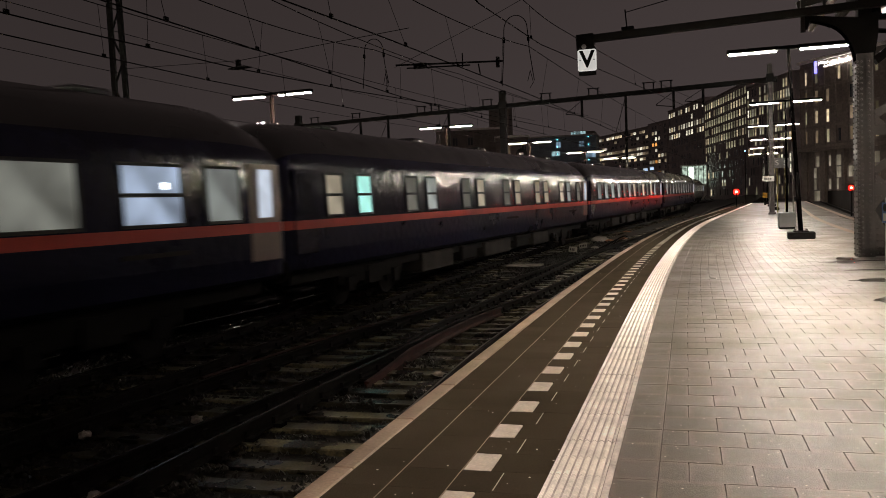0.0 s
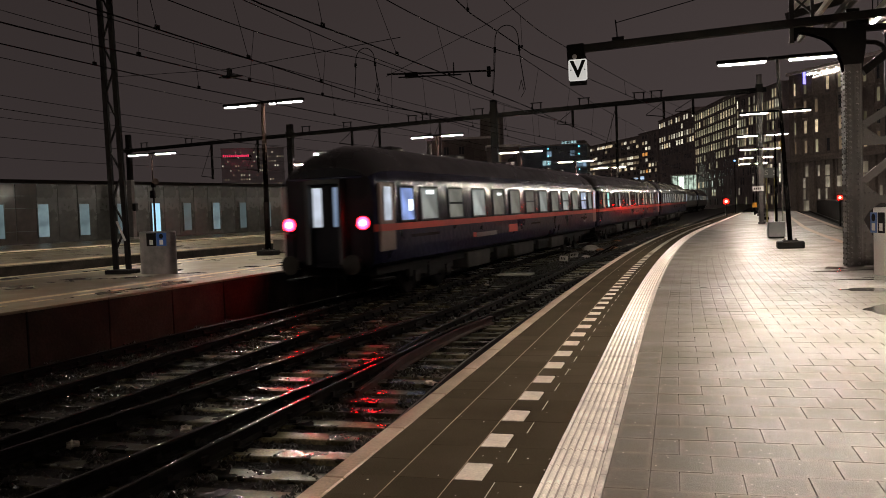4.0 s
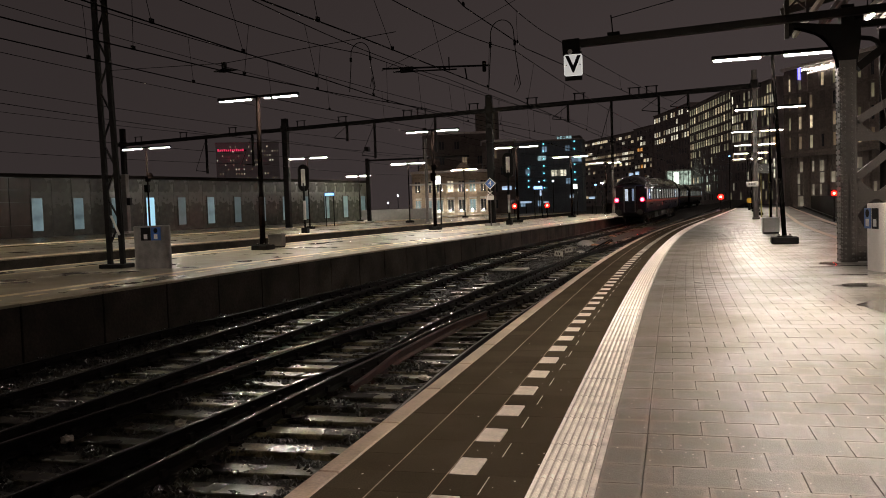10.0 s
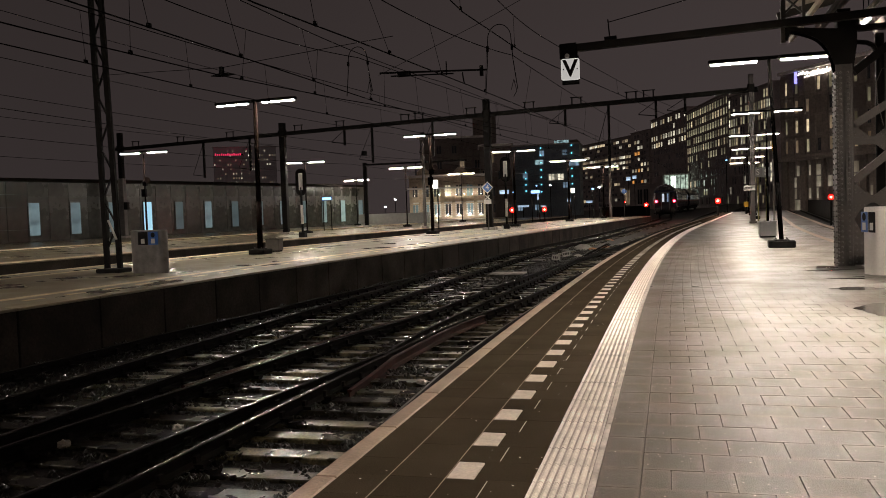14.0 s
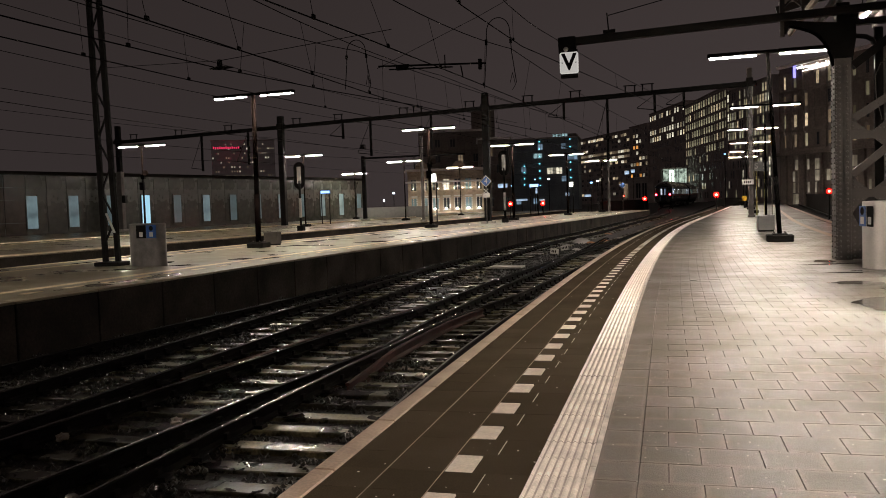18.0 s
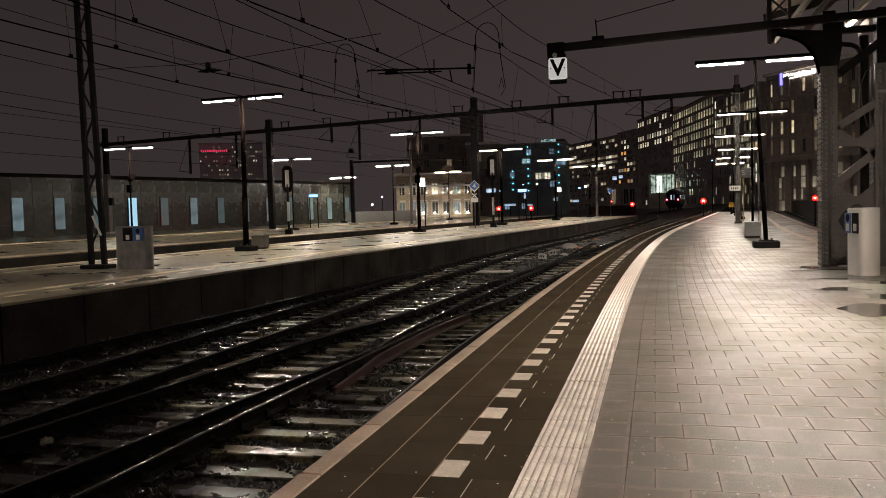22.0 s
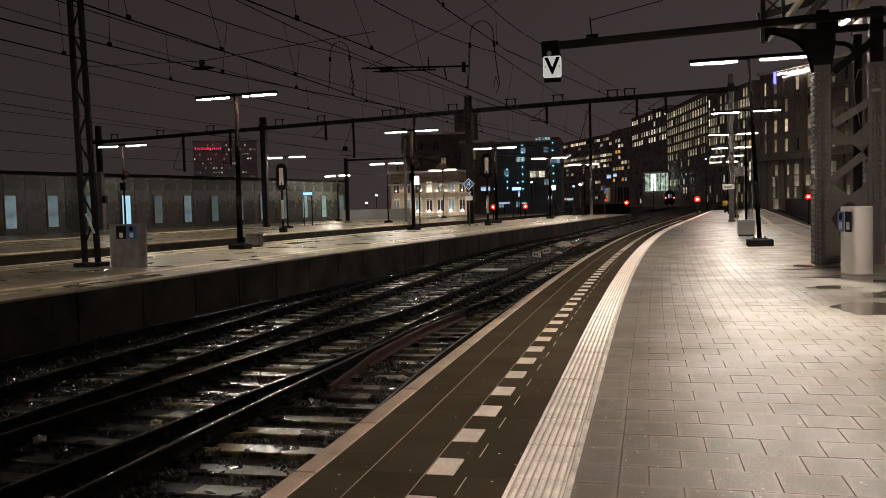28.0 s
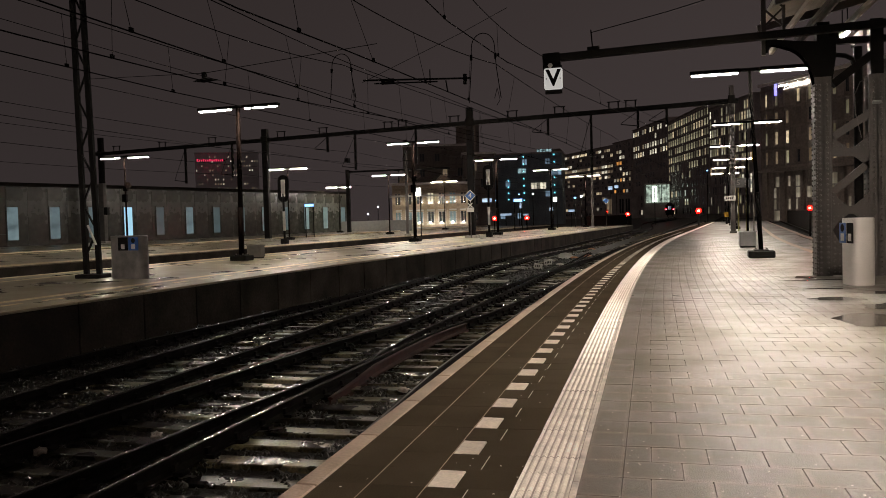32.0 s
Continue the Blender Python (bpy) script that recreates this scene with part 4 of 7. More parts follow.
for x, z, s in ((3.53, 0.1, 1), (3.53, 1.4, 1), (3.53, 2.55, 1), (4.28, 1.25, -1), (4.28, 2.41, -1), (3.53, 1.25, 1), (4.28, 1.4, -1), (4.28, 2.55, -1)):
    up = 1 if (z in (0.1, 1.4, 2.55)) else -1
    bm = bmesh.new()
    vs = [bm.verts.new((x + s * a, -0.205, z + up * b)) for a, b in ((0, 0), (0.34, 0), (0.25, 0.07), (0.14, 0.16), (0.06, 0.28), (0, 0.42))]
    f = bm.faces.new(vs)
    r = bmesh.ops.extrude_face_region(bm, geom=[f])
    bmesh.ops.translate(bm, vec=(0, 0.014, 0), verts=[v for v in r["geom"] if isinstance(v, bmesh.types.BMVert)])
    bmesh.ops.recalc_face_normals(bm, faces=bm.faces[:])
    part("gusset", bm, M_GREYSTEEL, col)
    for a in (0.06, 0.14, 0.22):
        tube(RIV, (x + s * a, -0.206, z + up * 0.05), (x + s * a, -0.222, z + up * 0.05), 0.017, 0.007, seg=6)
        tube(RIV, (x + s * 0.05, -0.206, z + up * (a + 0.05)), (x + s * 0.05, -0.222, z + up * (a + 0.05)), 0.017, 0.007, seg=6)
for xa, sg_ in ((3.55, 1), (4.26, -1)):
    part("foot_gusset", plate_of([(xa, 0.02), (xa + sg_ * 0.2, 0.02), (xa + sg_ * 0.26, 0.2), (xa + sg_ * 0.2, 0.55), (xa, 0.95)], -0.212, 0.014), M_GREYSTEEL, col)
    for k in range(7):
        for q in (0.05, 0.14):
            if q * 4 + 0.12 * k < 1.0:
                tube(RIV, (xa + sg_ * q, -0.212, 0.08 + 0.12 * k), (xa + sg_ * q, -0.232, 0.08 + 0.12 * k), 0.02, 0.009, seg=7)
part("rivets", RIV, M_GREYSTEEL, col, "rows of rivet heads", kind="stuff")
part("drain_pipe", tube(bmesh.new(), (4.12, 0.1, 0), (4.12, 0.1, 4.6), 0.085, seg=14), M_BLACK, col, "black drain pipe")
# plate bracket with a curved lower edge towards the track, and the framing behind it
CURVE = [(2.44, 4.73), (2.6, 4.69), (2.74, 4.64), (2.86, 4.59), (2.95, 4.53), (3.04, 4.44), (3.11, 4.34), (3.17, 4.22), (3.22, 4.07), (3.25, 3.93), (3.27, 3.75)]
part("bracket", plate_of([(2.34, 4.84), (2.34, 4.56), (2.38, 4.55)] + CURVE + [(3.56, 3.7), (3.66, 4.4), (3.66, 4.8), (3.3, 4.72), (2.9, 4.76)], -0.18, 0.02), M_BLACK, col, "dark plate bracket with a curved lower edge")
bm = bmesh.new()
rows_c = [[bm.verts.new((x, y, z)) for x, z in CURVE] for y in (-0.2, 0.1)]
for i in range(len(CURVE) - 1):
    bm.faces.new((rows_c[0][i], rows_c[0][i + 1], rows_c[1][i + 1], rows_c[1][i])).smooth = True
bmesh.ops.solidify(bm, geom=bm.faces[:], thickness=0.014)
part("bracket_flange", bm, M_POLE, col)
bm = bmesh.new()
beam(bm, (3.62, 0, 3.86), (4.5, 0, 4.53), 0.25, 0.16)
beam(bm, (3.43, 0, 4.0), (3.43, 0, 5.1), 0.24, 0.3)
beam(bm, (4.42, 0, 4.0), (4.42, 0, 5.1), 0.24, 0.26)
beam(bm, (3.4, 0, 4.72), (6.2, 0, 4.72), 0.16, 0.12)
part("head_frame", bm, M_BLACK, col)
part("knee", wire([(3.66, -0.05, 4.44), (3.86, -0.05, 4.41), (3.98, -0.05, 4.34), (4.03, -0.05, 4.22), (4.03, -0.05, 4.1)], 0.05), M_BLACK, col, "curved knee brace")
part("conduit", wire([(4.1, -0.24, 2.75), (4.0, -0.24, 3.2), (3.98, -0.24, 3.6), (4.08, -0.24, 3.85), (4.2, -0.24, 3.9)], 0.009), M_GREYSTEEL, col)
part("junction_box", new_box(4.3, -0.27, 3.4, 4.46, -0.21, 3.47, bevel=0.01), M_GREYBOX, col)

arm = thing("signal_cantilever", pose(0, CY - 0.35, -0.06, 0, -2.0, 0), "black steel cantilever arm reaching over the platform edge", "cantilever")
bm = new_box(-1.99, -0.09, 4.77, 6.6, 0.09, 4.92, bevel=0.01)
part("arm_beam", bm, M_DARKSTEEL, arm)
part("end_box", new_box(-2.0, -0.11, 4.5, -1.63, 0.11, 4.95, bevel=0.02), M_BLACK, arm)
part("lens", tube(bmesh.new(), (-1.84, -0.13, 4.68), (-1.84, -0.1, 4.68), 0.05, 0.05, seg=14), M_STAINLESS, arm, "small round lens")
part("spike", tube(bmesh.new(), (-0.94, 0, 4.93), (-0.96, 0, 5.36), 0.014, seg=6), M_BLACK, arm)
part("stay_wire", wire([(-0.96, 0, 5.3), (0.6, 0, 5.55), (2.6, 0, 5.95)], 0.01), M_BLACK, arm)
part("mount", new_box(-1.05, -0.1, 4.93, -0.8, 0.1, 4.99), M_BLACK, arm)
sg = thing("letter_sign", pose(-1.94, CY - 0.48, 4.27), "white square sign with a black letter V", "sign")
part("backing", new_box(-0.18, 0.01, -0.32, 0.18, 0.06, 0.28, bevel=0.01), M_BLACK, sg)
# slight emission added so the plate reads bright white
part("plate", new_box(-0.195, -0.015, -0.23, 0.195, 0.01, 0.22, bevel=0.03), glow("glowing_sign_plate", (1.0, 0.97, 0.92), 0.42), sg, "softly glowing white plate")


def lettering(body, size, material, parent, m, name="letter", bold=0.0):
    cu = bpy.data.curves.new(name, "FONT")
    cu.body, cu.size, cu.align_x, cu.align_y, cu.extrude, cu.offset = body, size, "CENTER", "CENTER", 0.002, bold
    ob = new(name, cu)
    dg = bpy.context.evaluated_depsgraph_get()
    me = bpy.data.meshes.new_from_object(ob.evaluated_get(dg))
    bpy.data.objects.remove(ob)
    me.materials.clear()
    me.materials.append(material)
    o2 = new(name, me)
    o2.parent = parent
    o2.matrix_local = m
    return o2


lettering("V", 0.48, M_BLACK, sg, Matrix.Translation((0, -0.019, 0.0)) @ Matrix.Rotation(math.pi / 2, 4, "X"), bold=0.014)
for s in (-1, 1):
    part("bolt", tube(bmesh.new(), (0.145 * s, -0.022, 0.0), (0.145 * s, -0.012, 0.0), 0.013, seg=8), M_BLACK, sg)

can = thing("canopy", pose(0, 0, 0), "pale board canopy over the island platform with dark rafters", "canopy", kind="structure")
bm = bmesh.new()
vs = [bm.verts.new(p) for p in ((2.5, -14, 5.52), (2.5, 20.4, 5.52), (5.6, 20.4, 6.2), (5.6, -14, 6.2))]
bm.faces.new(vs)
vs2 = [bm.verts.new(p) for p in ((5.6, -14, 6.2), (5.6, 20.4, 6.2), (8.9, 20.4, 5.52), (8.9, -14, 5.52))]
bm.faces.new(vs2)
r = bmesh.ops.extrude_face_region(bm, geom=bm.faces[:])
bmesh.ops.translate(bm, vec=(0, 0, 0.12), verts=[v for v in r["geom"] if isinstance(v, bmesh.types.BMVert)])
bmesh.ops.recalc_face_normals(bm, faces=bm.faces[:])
part("roof_boards", bm, M_CANOPY, can)
for k in range(7):
    x, z = 2.72 + 0.45 * k, 5.52 + (0.22 + 0.45 * k) * 0.2194
    part("cover_strip", beam(bmesh.new(), (x, -13.9, z - 0.014), (x, 20.3, z - 0.014), 0.05, 0.024), M_CANOPY, can)
for i in range(13):
    y = 20.0 - 2.6 * i
    bm = bmesh.new()
    beam(bm, (2.4, y, 5.39), (5.6, y, 6.09), 0.09, 0.16)
    beam(bm, (5.6, y, 6.09), (8.9, y, 5.4), 0.09, 0.16)
    part("rafter", bm, M_GREYSTEEL, can)
for x, z, w, m_ in ((3.0, 5.3, 0.085, M_CANOPY), (3.42, 5.34, 0.06, M_GREYSTEEL), (3.56, 5.36, 0.06, M_GREYSTEEL), (4.2, 5.32, 0.085, M_CANOPY), (5.6, 5.8, 0.1, M_GREYSTEEL), (7.5, 5.5, 0.1, M_GREYSTEEL)):
    part("purlin", new_box(x - w / 2, -13.8, z - 0.06, x + w / 2, 22.5, z + 0.06, bevel=0.01), m_, can, "pale wooden purlin" if m_ is M_CANOPY else "")
# end post of the canopy with its thin lattice
bm = bmesh.new()
for x in (2.33, 2.72):
    beam(bm, (x, CY + 0.05, 4.9 if x > 2.5 else 4.55), (x, CY + 0.05, 6.3), 0.09 if x < 2.5 else 0.06, 0.09)
for z0, z1 in ((5.12, 5.5), (5.5, 5.12), (5.9, 5.5)):
    beam(bm, (2.33, CY + 0.05, z0), (2.72, CY + 0.05, z1), 0.04, 0.04)
part("end_post", bm, M_GREYSTEEL, can)
# the last three lamps are unseen, placed to light the near paving
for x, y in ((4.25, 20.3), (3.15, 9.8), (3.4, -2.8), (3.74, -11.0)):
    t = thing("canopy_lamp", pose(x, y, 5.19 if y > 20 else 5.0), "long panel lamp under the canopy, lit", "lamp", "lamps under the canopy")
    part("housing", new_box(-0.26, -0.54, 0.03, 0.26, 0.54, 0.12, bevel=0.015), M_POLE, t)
    # narrow strip added to light the paving; the end lens is the visible lamp
    part("light_panel", new_box(-0.03, -0.32, -0.01, 0.03, 0.32, 0.028, bevel=0.008), G_CANOPY, t, "glowing strip added to light the paving")
    # shields added to keep the strip's light off the tracks
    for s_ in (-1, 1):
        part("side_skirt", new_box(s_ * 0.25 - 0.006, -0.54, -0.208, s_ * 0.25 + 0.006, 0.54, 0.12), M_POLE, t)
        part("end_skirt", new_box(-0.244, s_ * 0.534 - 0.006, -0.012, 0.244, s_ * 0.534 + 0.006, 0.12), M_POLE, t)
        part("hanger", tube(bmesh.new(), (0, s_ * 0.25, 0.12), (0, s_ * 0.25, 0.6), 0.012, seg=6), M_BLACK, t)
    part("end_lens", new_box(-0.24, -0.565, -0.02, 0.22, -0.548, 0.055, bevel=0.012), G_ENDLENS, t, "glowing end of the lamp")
for y in (6.0, -6.5):
    part("column", new_box(3.3, y - 0.15, 0, 3.6, y + 0.15, 5.5, bevel=0.02), M_GREYSTEEL, can)

# ---------------------------------------------------------------- cabinets, signals and signs
def cabinet(x, y, z, w, d, h, label, paint, turn=0.0):
    t = thing("equipment_cabinet", Matrix.Translation((x, y, z)) @ Matrix.Rotation(turn, 4, "Z"), label, "cabinet")
    part("body", new_box(-w / 2, -d / 2, 0.06, w / 2, d / 2, h - 0.03, bevel=0.012), paint, t)
    part("lid", new_box(-w / 2 - 0.02, -d / 2 - 0.02, h - 0.03, w / 2 + 0.02, d / 2 + 0.02, h, bevel=0.008), paint, t)
    part("plinth", new_box(-w / 2 + 0.03, -d / 2 + 0.03, 0, w / 2 - 0.03, d / 2 - 0.03, 0.06), M_BLACK, t)


cabinet(3.5, 32.9, 0, 0.58, 0.42, 0.6, "low grey equipment cabinet behind the lamp foot", M_GREYBOX)
cabinet(-15.75, 31.6, LZ, 0.6, 0.4, 0.55, "low dark grey equipment cabinet on the opposite platform", mat("dark_grey_cabinet_paint", (0.05, 0.045, 0.038), rough=0.6, scale=3, vary=0.3))


def signal_post(x, y, z, h, label, red=None, board=True, turn=0.0):
    t = thing("railway_signal", Matrix.Translation((x, y, z)) @ Matrix.Rotation(turn, 4, "Z"), label, "signal", "railway signals")
    part("post", tube(bmesh.new(), (0, 0, 0), (0, 0, h), 0.08, seg=10), M_BLACK, t)
    part("foot", new_box(-0.22, -0.22, 0, 0.22, 0.22, 0.35, bevel=0.03), M_BLACK, t)
    part("band", tube(bmesh.new(), (0, 0, 0.9), (0, 0, 2.2), 0.095, seg=10), M_PALE, t, "white band")
    if board:
        bm = bmesh.new()
        w, zc, hh = 0.4, h + 0.35, 0.52
        ring = [(w * math.cos(a), zc + math.copysign(hh, math.sin(a)) + w * math.sin(a)) for a in [2 * math.pi * (i + 0.5) / 20 for i in range(20)]]
        f = bm.faces.new([bm.verts.new((x_, 0, z_)) for x_, z_ in ring])
        r = bmesh.ops.extrude_face_region(bm, geom=[f])
        bmesh.ops.translate(bm, vec=(0, 0.08, 0), verts=[v for v in r["geom"] if isinstance(v, bmesh.types.BMVert)])
        bmesh.ops.recalc_face_normals(bm, faces=bm.faces[:])
        part("backboard", bm, M_BLACK, t)
        part("box", new_box(-0.15, -0.06, zc - 0.55, 0.15, 0, zc + 0.6, bevel=0.03), M_PALE, t, "pale back of the signal box")
    return t


signal_post(-24.1, 52.7, LZ, 3.4, "tall railway signal with a pale back on a far platform")
signal_post(-11.45, 60.5, LZ, 4.0, "tall railway signal with a pale back on the opposite platform")


def dwarf_signal(x, y, z, h, label, r=0.14):
    t = thing("dwarf_signal", pose(x, y, 0), label, "signal", "red signals")
    part("post", new_box(-0.06, -0.06, z, 0.06, 0.06, h - 0.1), M_BLACK, t)
    part("hood", new_box(-0.22, -0.02, h - 0.28, 0.22, 0.2, h + 0.28, bevel=0.03), M_BLACK, t)
    part("lens", tube(bmesh.new(), (0, -0.04, h), (0, -0.021, h), r, seg=16), G_RED, t, "glowing red lens")
    part("lamp_core", tube(bmesh.new(), (0, -0.05, h), (0, -0.041, h), r * 0.45, seg=12), G_REDCORE, t, "white-hot lamp core")


# lens radii are enlarged: the bloom round the lamps is in their size
dwarf_signal(4.75, 87.9, BED_Z, 1.49, "red signal lamp at the bend of the platform", 0.27)
dwarf_signal(12.71, 73.9, BED_Z, 1.45, "red signal lamp beside the track behind the island", 0.2)
dwarf_signal(-17.05, 93.5, BED_Z, 1.24, "red signal lamp between the far tracks", 0.25)
dwarf_signal(-14.17, 99.0, BED_Z, 1.19, "red signal lamp between the far tracks", 0.25)
dwarf_signal(-3.05, 122.0, BED_Z, 1.32, "red signal lamp at the end of the opposite platform", 0.28)
dwarf_signal(-7.28, 150.0, BED_Z, 1.9, "small red signal lamp far down the line", 0.1)


def board_sign(name, x, y, z, w, h, material, label, posts=True, z0=LZ, glowing=None):
    t = thing(name, pose(x, y, 0), label, "sign")
    part("board", new_box(-w / 2, -0.04, z - h / 2, w / 2, 0.04, z + h / 2, bevel=0.01), material, t)
    if glowing:
        part("lit_face", new_box(-w / 2 + 0.05, -0.046, z - h / 2 + 0.05, w / 2 - 0.05, -0.041, z + h / 2 - 0.05), glowing, t, "lit face")
    if posts:
        for s in (-w * 0.4, w * 0.4):
            part("post", tube(bmesh.new(), (s, 0, z0), (s, 0, z - h / 2), 0.05, seg=8), M_BLACK, t)
    return t


G_BLUESIGN = glow("lit_blue_sign", (0.3, 0.55, 1.0), 2.2)
G_WHITESIGN = glow("lit_white_sign", (1.0, 0.95, 0.85), 6.0)
board_sign("station_sign", -31.1, 73.7, 2.96, 1.0, 0.34, M_BLUE, "lit blue name board on two posts on a far platform", glowing=G_BLUESIGN)
board_sign("station_sign", -13.5, 88, 3.1, 1.0, 0.4, M_BLUE, "lit blue name board on two posts on the opposite platform", glowing=G_BLUESIGN)
board_sign("lit_box_sign", -18.8, 67.4, 3.65, 0.72, 0.75, M_PALE, "small bright white lit box on posts", glowing=G_WHITESIGN)
board_sign("lit_box_sign", -10.8, 99.0, 3.3, 0.5, 0.6, M_PALE, "small bright white lit box on posts", glowing=G_WHITESIGN)


def diamond_sign(x, y, z, label, number="", z0=LZ):
    t = thing("diamond_sign", pose(x, y, z), label, "sign")
    bm = bmesh.new()
    f = bm.faces.new([bm.verts.new(p) for p in ((0.42, 0, 0), (0, 0, -0.42), (-0.42, 0, 0), (0, 0, 0.42))])
    r = bmesh.ops.extrude_face_region(bm, geom=[f])
    bmesh.ops.translate(bm, vec=(0, 0.03, 0), verts=[v for v in r["geom"] if isinstance(v, bmesh.types.BMVert)])
    bmesh.ops.recalc_face_normals(bm, faces=bm.faces[:])
    part("white_border", bm, M_PALE, t)
    bm = bmesh.new()
    bm.faces.new([bm.verts.new(p) for p in ((0.36, -0.005, 0), (0, -0.005, -0.36), (-0.36, -0.005, 0), (0, -0.005, 0.36))])
    part("blue_face", bm, M_BLUE, t)
    if number:
        lettering(number, 0.5, M_PALE, t, Matrix.Translation((0, -0.011, 0)) @ Matrix.Rotation(math.pi / 2, 4, "X"), "number")
    part("post", tube(bmesh.new(), (0, 0.07, z0 - z), (0, 0.07, 0.3), 0.04, seg=8), M_GALV, t)
    return t


d1 = diamond_sign(-12.38, 58.4, 2.95, "blue diamond sign with a white 4 on a post", "4")
for s in (-1, 1):
    part("cross_bar", beam(bmesh.new(), (-0.16, -0.03, -0.68 - s * 0.14), (0.16, -0.03, -0.68 + s * 0.14), 0.02, 0.07), M_PALE, d1, "pale crossed bars")
part("small_plate", new_box(-0.26, -0.03, -1.15, 0.26, 0.0, -0.85), M_PALE, d1, "small pale plate")
diamond_sign(-5.2, 104.8, 3.05, "small blue diamond sign at the platform end")
M_YELLOWPOST = mat("faded_yellow_post_paint", (0.38, 0.33, 0.12), rough=0.6, scale=2, vary=0.3)
for x, y in ((5.72, 58.9), (6.3, 59.6)):
    t = thing("stop_sign", pose(x, y, 0), "grey square sign with a pale letter S on a post", "sign", "letter signs")
    part("post", tube(bmesh.new(), (0, 0, 0), (0, 0, 3.62), 0.045, seg=8), M_YELLOWPOST, t)
    pl = part("plate", new_box(-0.29, -0.06, 2.9, 0.29, -0.03, 3.55, bevel=0.01), M_GREYBOX, t)
    lettering("S", 0.5, M_PALE, pl, Matrix.Translation((0, -0.066, 3.23)) @ Matrix.Rotation(math.pi / 2, 4, "X"))
t = thing("yellow_bin", pose(8.0, 94.7, 0), "small yellow box on a post at the far platform end", "box")
part("body", new_box(-0.26, -0.2, 0.75, 0.2, 0.2, 1.3, bevel=0.04), M_YELLOW, t)
part("post", new_box(-0.12, -0.1, 0, 0.08, 0.1, 0.75, bevel=0.03), M_BLACK, t)
t = thing("yellow_pole", pose(4.65, 41.0, 0), "thin yellow marker pole by the platform lamps", "pole")
part("shaft", tube(bmesh.new(), (0, 0, 0), (0, 0, 3.6), 0.035, seg=8), M_CONCRETE, t)
part("top_section", tube(bmesh.new(), (0, 0, 3.6), (0, 0, 5.0), 0.035, seg=8), M_YELLOW, t, "yellow upper section")

# things lying between the rails
t = thing("cover_board", pose(-5.75, 30.4, BED_Z + 0.1, 0, 0, -4), "pale wet board lying on the ballast", "board")
part("board", new_box(-0.62, -0.35, 0, 0.62, 0.35, 0.06, bevel=0.01), M_CONCRETE, t)
for x, y, n, tilt in ((-4.95, 37.6, 3, 8), (-4.8, 40.5, 4, -7)):
    t = thing("track_marker", pose(x, y, BED_Z + 0.02, -12, tilt, tilt), "small tilted pale number plate between the rails", "marker", "track markers")
    part("plate", new_box(-0.19, -0.03, 0.1, 0.19, 0.03, 0.34, bevel=0.015), M_CONCRETE, t)
    part("stake", new_box(-0.03, 0.0, -0.06, 0.03, 0.05, 0.12), M_BLACK, t)
    for k in range(n):
        part("bar", new_box(-0.13 + 0.075 * k, -0.036, 0.17, -0.09 + 0.075 * k, -0.031, 0.27), M_BLACK, t)
M_ORANGE = mat("orange_plastic", (0.3, 0.13, 0.06), rough=0.6, scale=8, vary=0.2)
for x, y, s, m_, lab in ((-4.57, 46.7, 0.36, M_CONCRETE, "pale point machine cover on the ballast"), (-4.1, 46.5, 0.2, M_ORANGE, "orange plastic cover on the ballast"), (-3.5, 48.3, 0.2, M_ORANGE, "orange plastic cover on the ballast"), (-4.3, 40.9, 0.16, M_CONCRETE, "pale stone on the ballast"), (-3.85, 56.7, 0.24, M_ORANGE, "orange plastic cover on the ballast")):
    bm = bmesh.new()
    bmesh.ops.create_icosphere(bm, subdivisions=2, radius=s)
    for v in bm.verts:
        v.co = Vector((v.co.x * 1.5, v.co.y * 0.8, max(-0.1, v.co.z * 0.8))) * (1 + 0.25 * noise.noise(v.co * 3))
    solid("track_cover", bm, m_, lab, "cover", "covers between the rails", m=pose(x, y, BED_Z + s * 0.4))
M_LITTER = mat("wet_paper", (0.3, 0.26, 0.22), rough=0.5, scale=20, vary=0.3)
for i, (x, y) in enumerate([(-7.0, 6.9), (-6.4, 7.6), (-2.9, 6.2), (-9.4, 22), (-6.0, 26.5), (-3.4, 11.2), (-4.9, 5.9), (-5.5, 8.4)]):
    bm = bmesh.new()
    bmesh.ops.create_icosphere(bm, subdivisions=2, radius=0.07)
    for v in bm.verts:
        v.co = v.co * (1 + 0.7 * noise.noise(v.co * 20 + Vector((i, 0, 0))))
        v.co.z *= 0.6
    solid("crumpled_paper", bm, M_LITTER, "crumpled pale scrap lying on the ballast", "litter", "scraps on the track", m=pose(x, y, BED_Z + 0.1, 0, 0, 40 * i))

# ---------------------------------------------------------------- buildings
# distant, dark and grey walls: haze is put into their pale base colours
M_HAZEWALL = mat("hazy_distant_facade", (0.74, 0.72, 0.74), rough=0.9, scale=0.05, vary=0.1)
M_DARKWALL = mat("haze_lightened_facade", (0.58, 0.52, 0.49), rough=0.7, scale=0.15, vary=0.3, fine=0.2, bscale=3)
M_BROWNWALL = mat("brown_brick_facade", (0.155, 0.125, 0.108), rough=0.8, scale=0.2, vary=0.3, fine=0.2, bscale=3)
M_GREYWALL = mat("hazy_grey_facade", (0.6, 0.55, 0.52), rough=0.8, scale=0.2, vary=0.3, fine=0.2, bscale=3)
M_TEALWALL = mat("teal_grey_cladding", (0.25, 0.3, 0.33), rough=0.5, scale=0.2, vary=0.3, fine=0.2, bscale=3)
